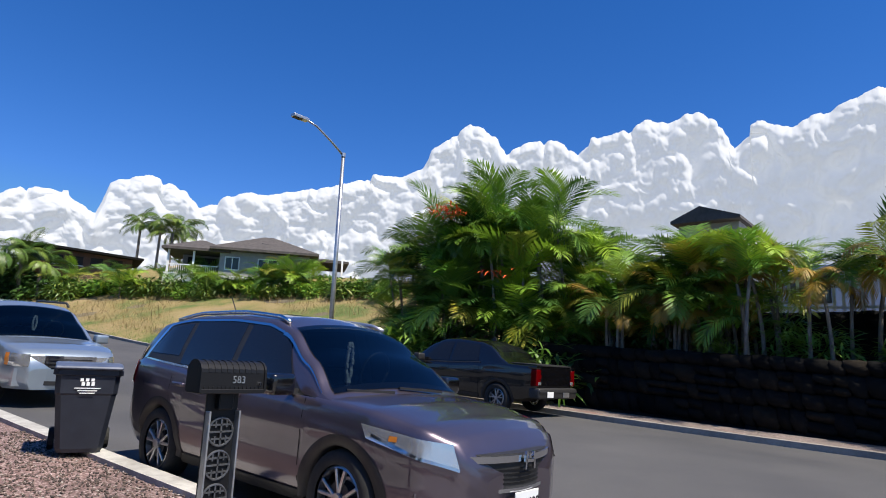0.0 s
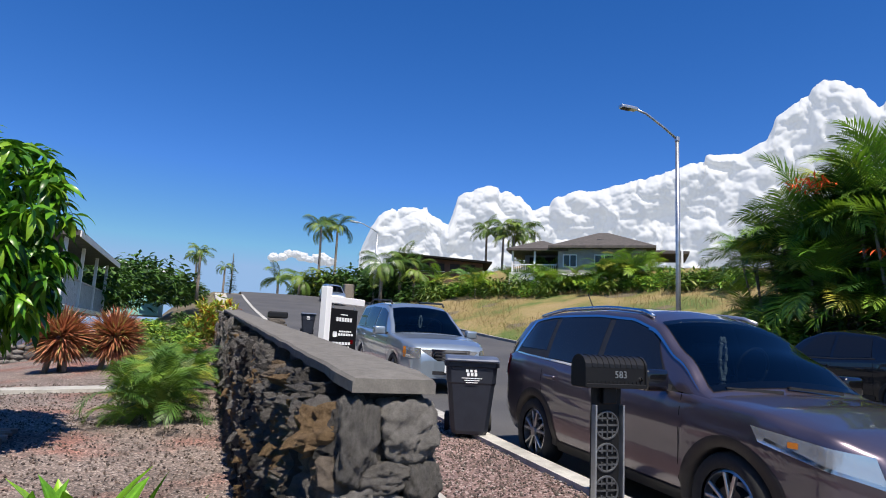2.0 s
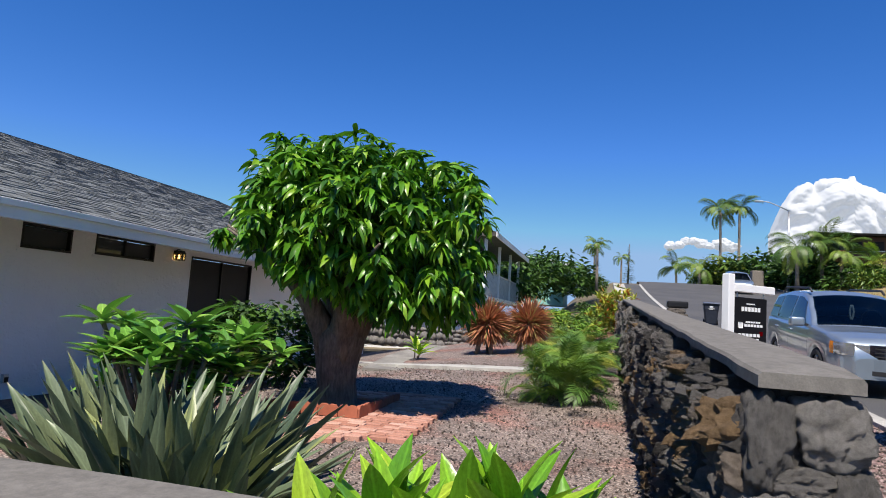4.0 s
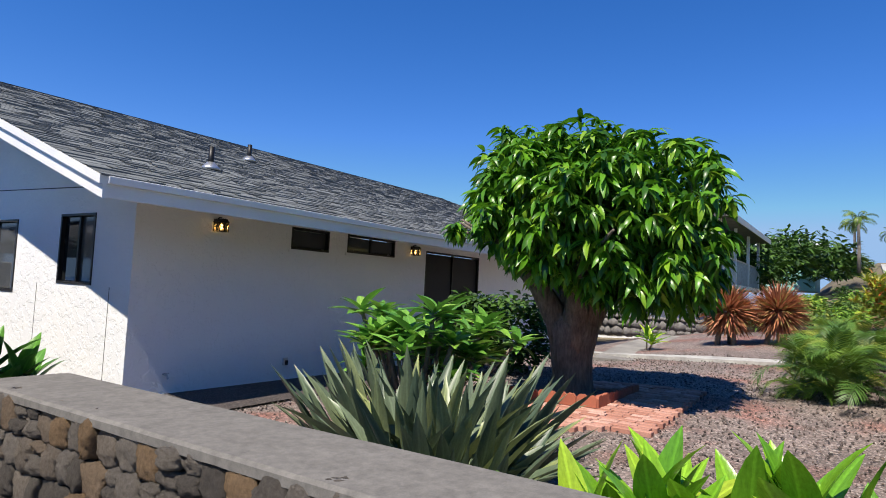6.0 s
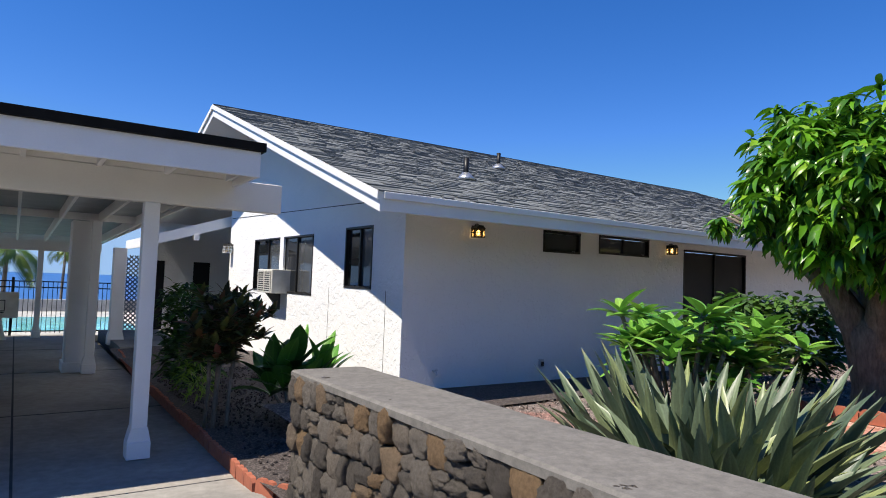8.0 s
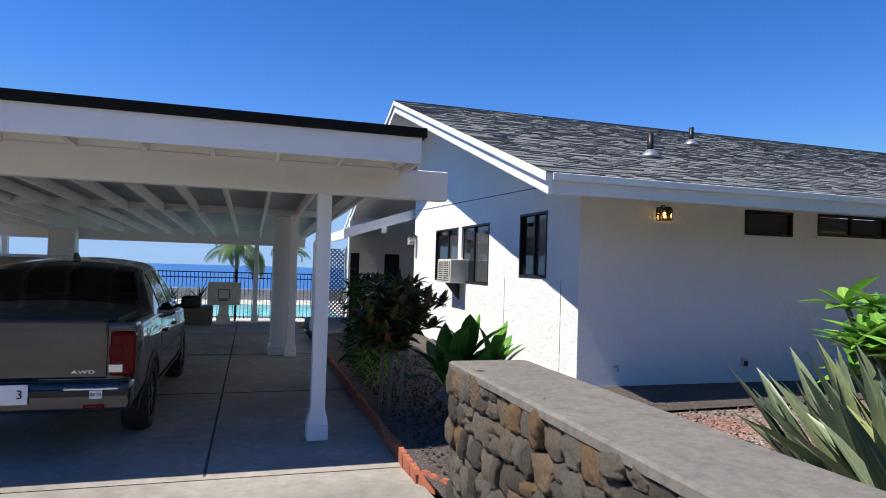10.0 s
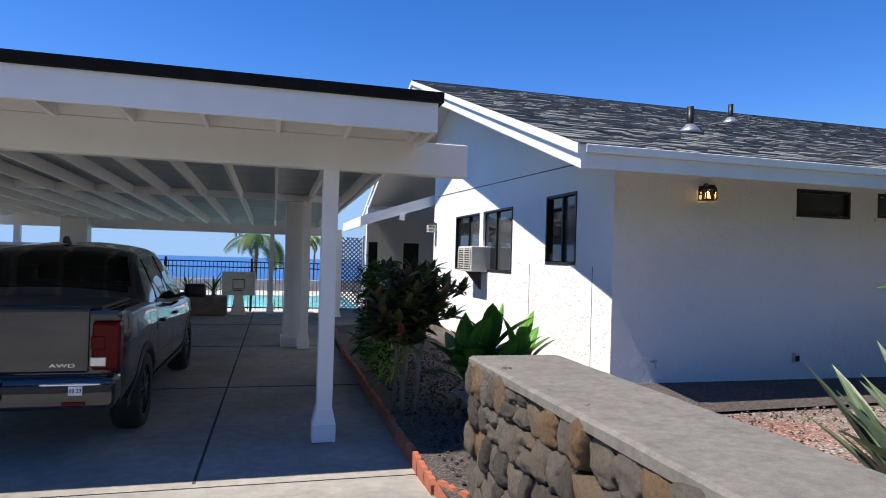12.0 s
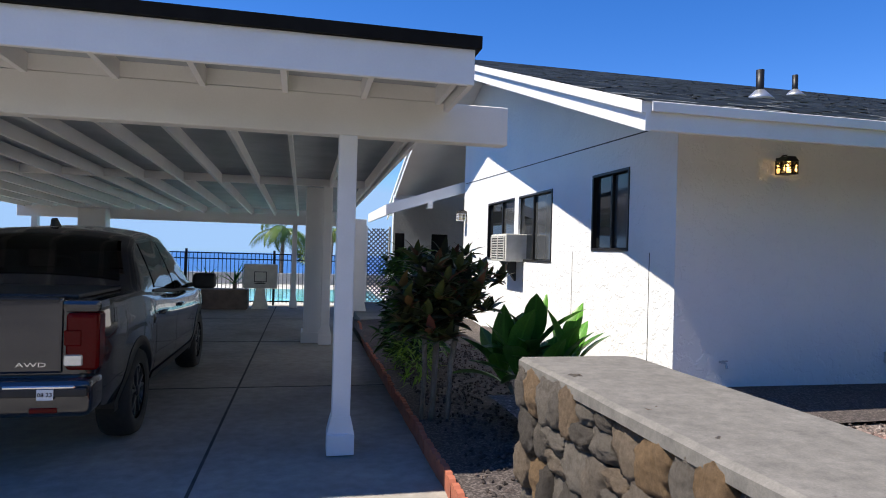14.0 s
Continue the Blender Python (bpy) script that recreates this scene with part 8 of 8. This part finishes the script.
for k in range(24):
    part("baluster", box(-7.25 + 0.19 * k, -3.45, 0.1, -7.21 + 0.19 * k, -3.41, 0.95), WHITE, rail)
part("solar_panel", prism([(1.2, 3.6), (4.2, 3.35), (4.2, 3.41), (1.2, 3.66)], -2.4, -0.6, "y"), WINDOW, gh)
part("chimney_cap", box(-0.2, 0.0, 3.8, 0.4, 0.6, 4.3), BRONZE, gh)

bx, by = at_az(159.0, 74)
bh = thing("house", "dark brown timber house on the hill above the street", "house", (bx, by, z_el(5.9, 74)), 70)
bh.scale = (0.8, 0.8, 0.8)
part("wall", box(-7, -3, -1, 5, 4, 2.6), BROWN, bh)
part("roof", prism([(-8.2, 2.9), (6.2, 2.2), (6.2, 2.45), (-8.2, 3.15)], -4.4, 5, "y"), ROOF_EDGE, bh)
for k in range(5):
    w = part("window", box(-6.3 + 2.2 * k, -3.05, 0.9, -4.9 + 2.2 * k, -3.0, 2.0), DARK, bh)
    part("frame", box(-6.4 + 2.2 * k, -3.07, 0.8, -4.8 + 2.2 * k, -3.051, 0.9), WHITE, w)
part("balcony", box(-6, -4.2, 0.0, -2, -3.0, 0.15), BROWN, bh)
part("balcony_rail", box(-6, -4.2, 0.8, -2, -4.1, 0.9), worn("red_brown_rail", (0.25, 0.06, 0.04), (0.2, 0.05, 0.035), 3.0, 0.7), bh)

# neighbouring two-storey house up the garden
nh = thing("house", "white two-storey neighbouring house with a long balcony", "house", (-24.75, -4.7, 0.45), 0)
NW = worn("white_siding", (0.70, 0.71, 0.72), (0.63, 0.64, 0.65), 2.0, 0.65)
part("wall", box(-10.4, -8.6, -0.9, -0.9, -1.05, 1.62), NW, nh, "lower storey")
part("wall", box(-10.4, -8.6, 1.80, -1.3, -1.3, 4.25), NW, nh, "upper storey")
part("balcony_floor", box(-10.4, -8.6, 1.62, 0.05, 0.05, 1.80, 0.01), CREAM, nh)
part("roof", prism([(-9.8, 4.12), (0.45, 4.12), (0.45, 4.30), (-4.6, 5.5), (-9.8, 4.30)], -10.8, 0.5, "x"), SHINGLE_FAR, nh)
part("fascia", box(-10.8, 0.45, 4.08, 0.5, 0.49, 4.30), CREAM, nh)
r1 = part("balcony_rail", box(-0.06, -8.5, 2.78, 0.0, 0.0, 2.84), METAL, nh)
for k in range(60):
    part("baluster", box(-0.04, -8.45 + 0.14 * k, 1.80, -0.02, -8.43 + 0.14 * k, 2.78), METAL, r1)
r2 = part("balcony_rail", box(-10.3, -0.06, 2.78, -0.06, 0.0, 2.84), METAL, nh)
for k in range(73):
    part("baluster", box(-10.25 + 0.14 * k, -0.04, 1.80, -10.23 + 0.14 * k, -0.02, 2.78), METAL, r2)
for x, y in ((-0.03, -0.03), (-0.03, -4.2), (-3.5, -0.03), (-7.0, -0.03), (-10.3, -0.03)):
    part("post", box(x - 0.06, y - 0.06, 1.80, x + 0.06, y + 0.06, 4.12), WHITE, nh)
part("post", box(-0.95, -1.10, -0.9, -0.83, -0.98, 1.62), WHITE, nh)
for x in (-2.2, -3.7, -5.6, -7.2, -9.0):
    w = part("window", box(x - 0.45, -1.3, 2.0, x + 0.45, -1.26, 3.9), DARK, nh)
    part("pane", box(x - 0.38, -1.259, 2.1, x + 0.38, -1.25, 3.8), WINDOW, w)
for y in (-2.6, -4.6, -6.6):
    w = part("window", box(-1.3, y - 0.5, 2.0, -1.26, y + 0.5, 3.9), DARK, nh)
    part("pane", box(-1.259, y - 0.42, 2.1, -1.25, y + 0.42, 3.8), WINDOW, w)
part("garage_door", box(-0.9, -6.6, -0.5, -0.86, -3.8, 1.4), CREAM, nh)
for z in (-0.03, 0.45, 0.93):
    part("panel_joint", box(-0.86, -6.6, z, -0.855, -3.8, z + 0.012), SCREEN, nh)
part("door", box(-0.9, -2.3, -0.5, -0.86, -1.4, 1.4), CREAM, nh)
part("wall_lamp", box(-0.9, -3.2, 1.05, -0.80, -3.08, 1.25, 0.02), BRONZE, nh)
stonew = tagged(new("wall_garden", None), "low dark lava rock garden wall before the neighbouring house", "rock wall", "", STREET)
mats = [Matrix.Translation((-23.2, u, z + 0.1)) @ Matrix.Diagonal((0.4, w * 1.1, h * 1.1, 1)) for u, z, w, h in courses(-10, -3.0, 0.0, 0.75, 0.32, rf)]
tagged(leaves_object("stones", (lvv, lff), mats, LAVA, stonew), kind="stuff")
th = thing("house", "turquoise house with a white fascia up the hill", "house", (*at_az(-173.2, 52), 3.6), 0)
part("wall", box(-6, -4, -1, 0, 3.0, 2.2), TEAL, th)
part("roof", prism([(-4.8, 2.2), (3.8, 2.2), (3.8, 2.42), (-0.5, 2.9), (-4.8, 2.42)], -6.8, 0.8, "x"), WHITE, th)
for k in range(7):
    x = -19.5 - 1.8 * k
    place(rf.choice(kinds), x, -2.6 + rf.uniform(-0.4, 0.4), terrain(x, -2.2) - 0.2, rf.uniform(0.3, 0.45), rf.uniform(0, 360))
for a, d, s in ((-178.5, 24, 0.45), (178.9, 26, 0.5), (180, 34, 0.8), (-176, 34, 0.6), (-174, 32, 0.7)):
    x, y = at_az(a, d)
    place(kinds[1], x, y, terrain(x, y) - 0.2, s, rf.uniform(0, 360))

ribbon("lawn", [(-21, -2.6), (-27, -2.8), (-36, -3.0), (-46, -3.0)], 1.6, 0.05, worn("lawn_green", (0.09, 0.15, 0.03), (0.06, 0.11, 0.02), 3.0, 0.9, 0, 40.0, 0.5), "strip of green lawn up the neighbouring garden", "lawn")
for i in range(13):
    a, d = 180.3 + 6.2 * rf.random(), 22 + 1.7 * i
    x, y = at_az(a, d)
    place(rf.choice(kinds), x, y, terrain(x, y) - 0.15, rf.uniform(0.35, 0.65), rf.uniform(0, 360))

leafy_ball("croton", (-21.2, 0.35, 0.8), [((0, 0, 1.15), (0.62, 0.6, 0.75)), ((0.25, -0.4, 0.95), (0.5, 0.5, 0.6)), ((-0.7, 0.1, 1.2), (0.6, 0.5, 0.75))], (0.26, 0.07), 1300, GOLD_CROTON, "yellow-green croton with orange tips behind the wall", "shrub", rf, [([(0, 0, -0.1), (0, 0, 0.9)], 0.04)], rosette=9)

# distant parked car and gate pillar near the crest
pc = Vehicle("parked_car", "silver car parked near the crest of the road", "car", on_road(-58, 11.0, 0) , dict(hi_spec), PAINT_SILVER)
tagged(part("gate_pillar", box(-63.3, 13.0, road_z(-63) - 0.2, -62.3, 14.0, road_z(-63) + 1.7, 0.08), LAVA_WARM), "square stone gate pillar near the crest", "pillar")
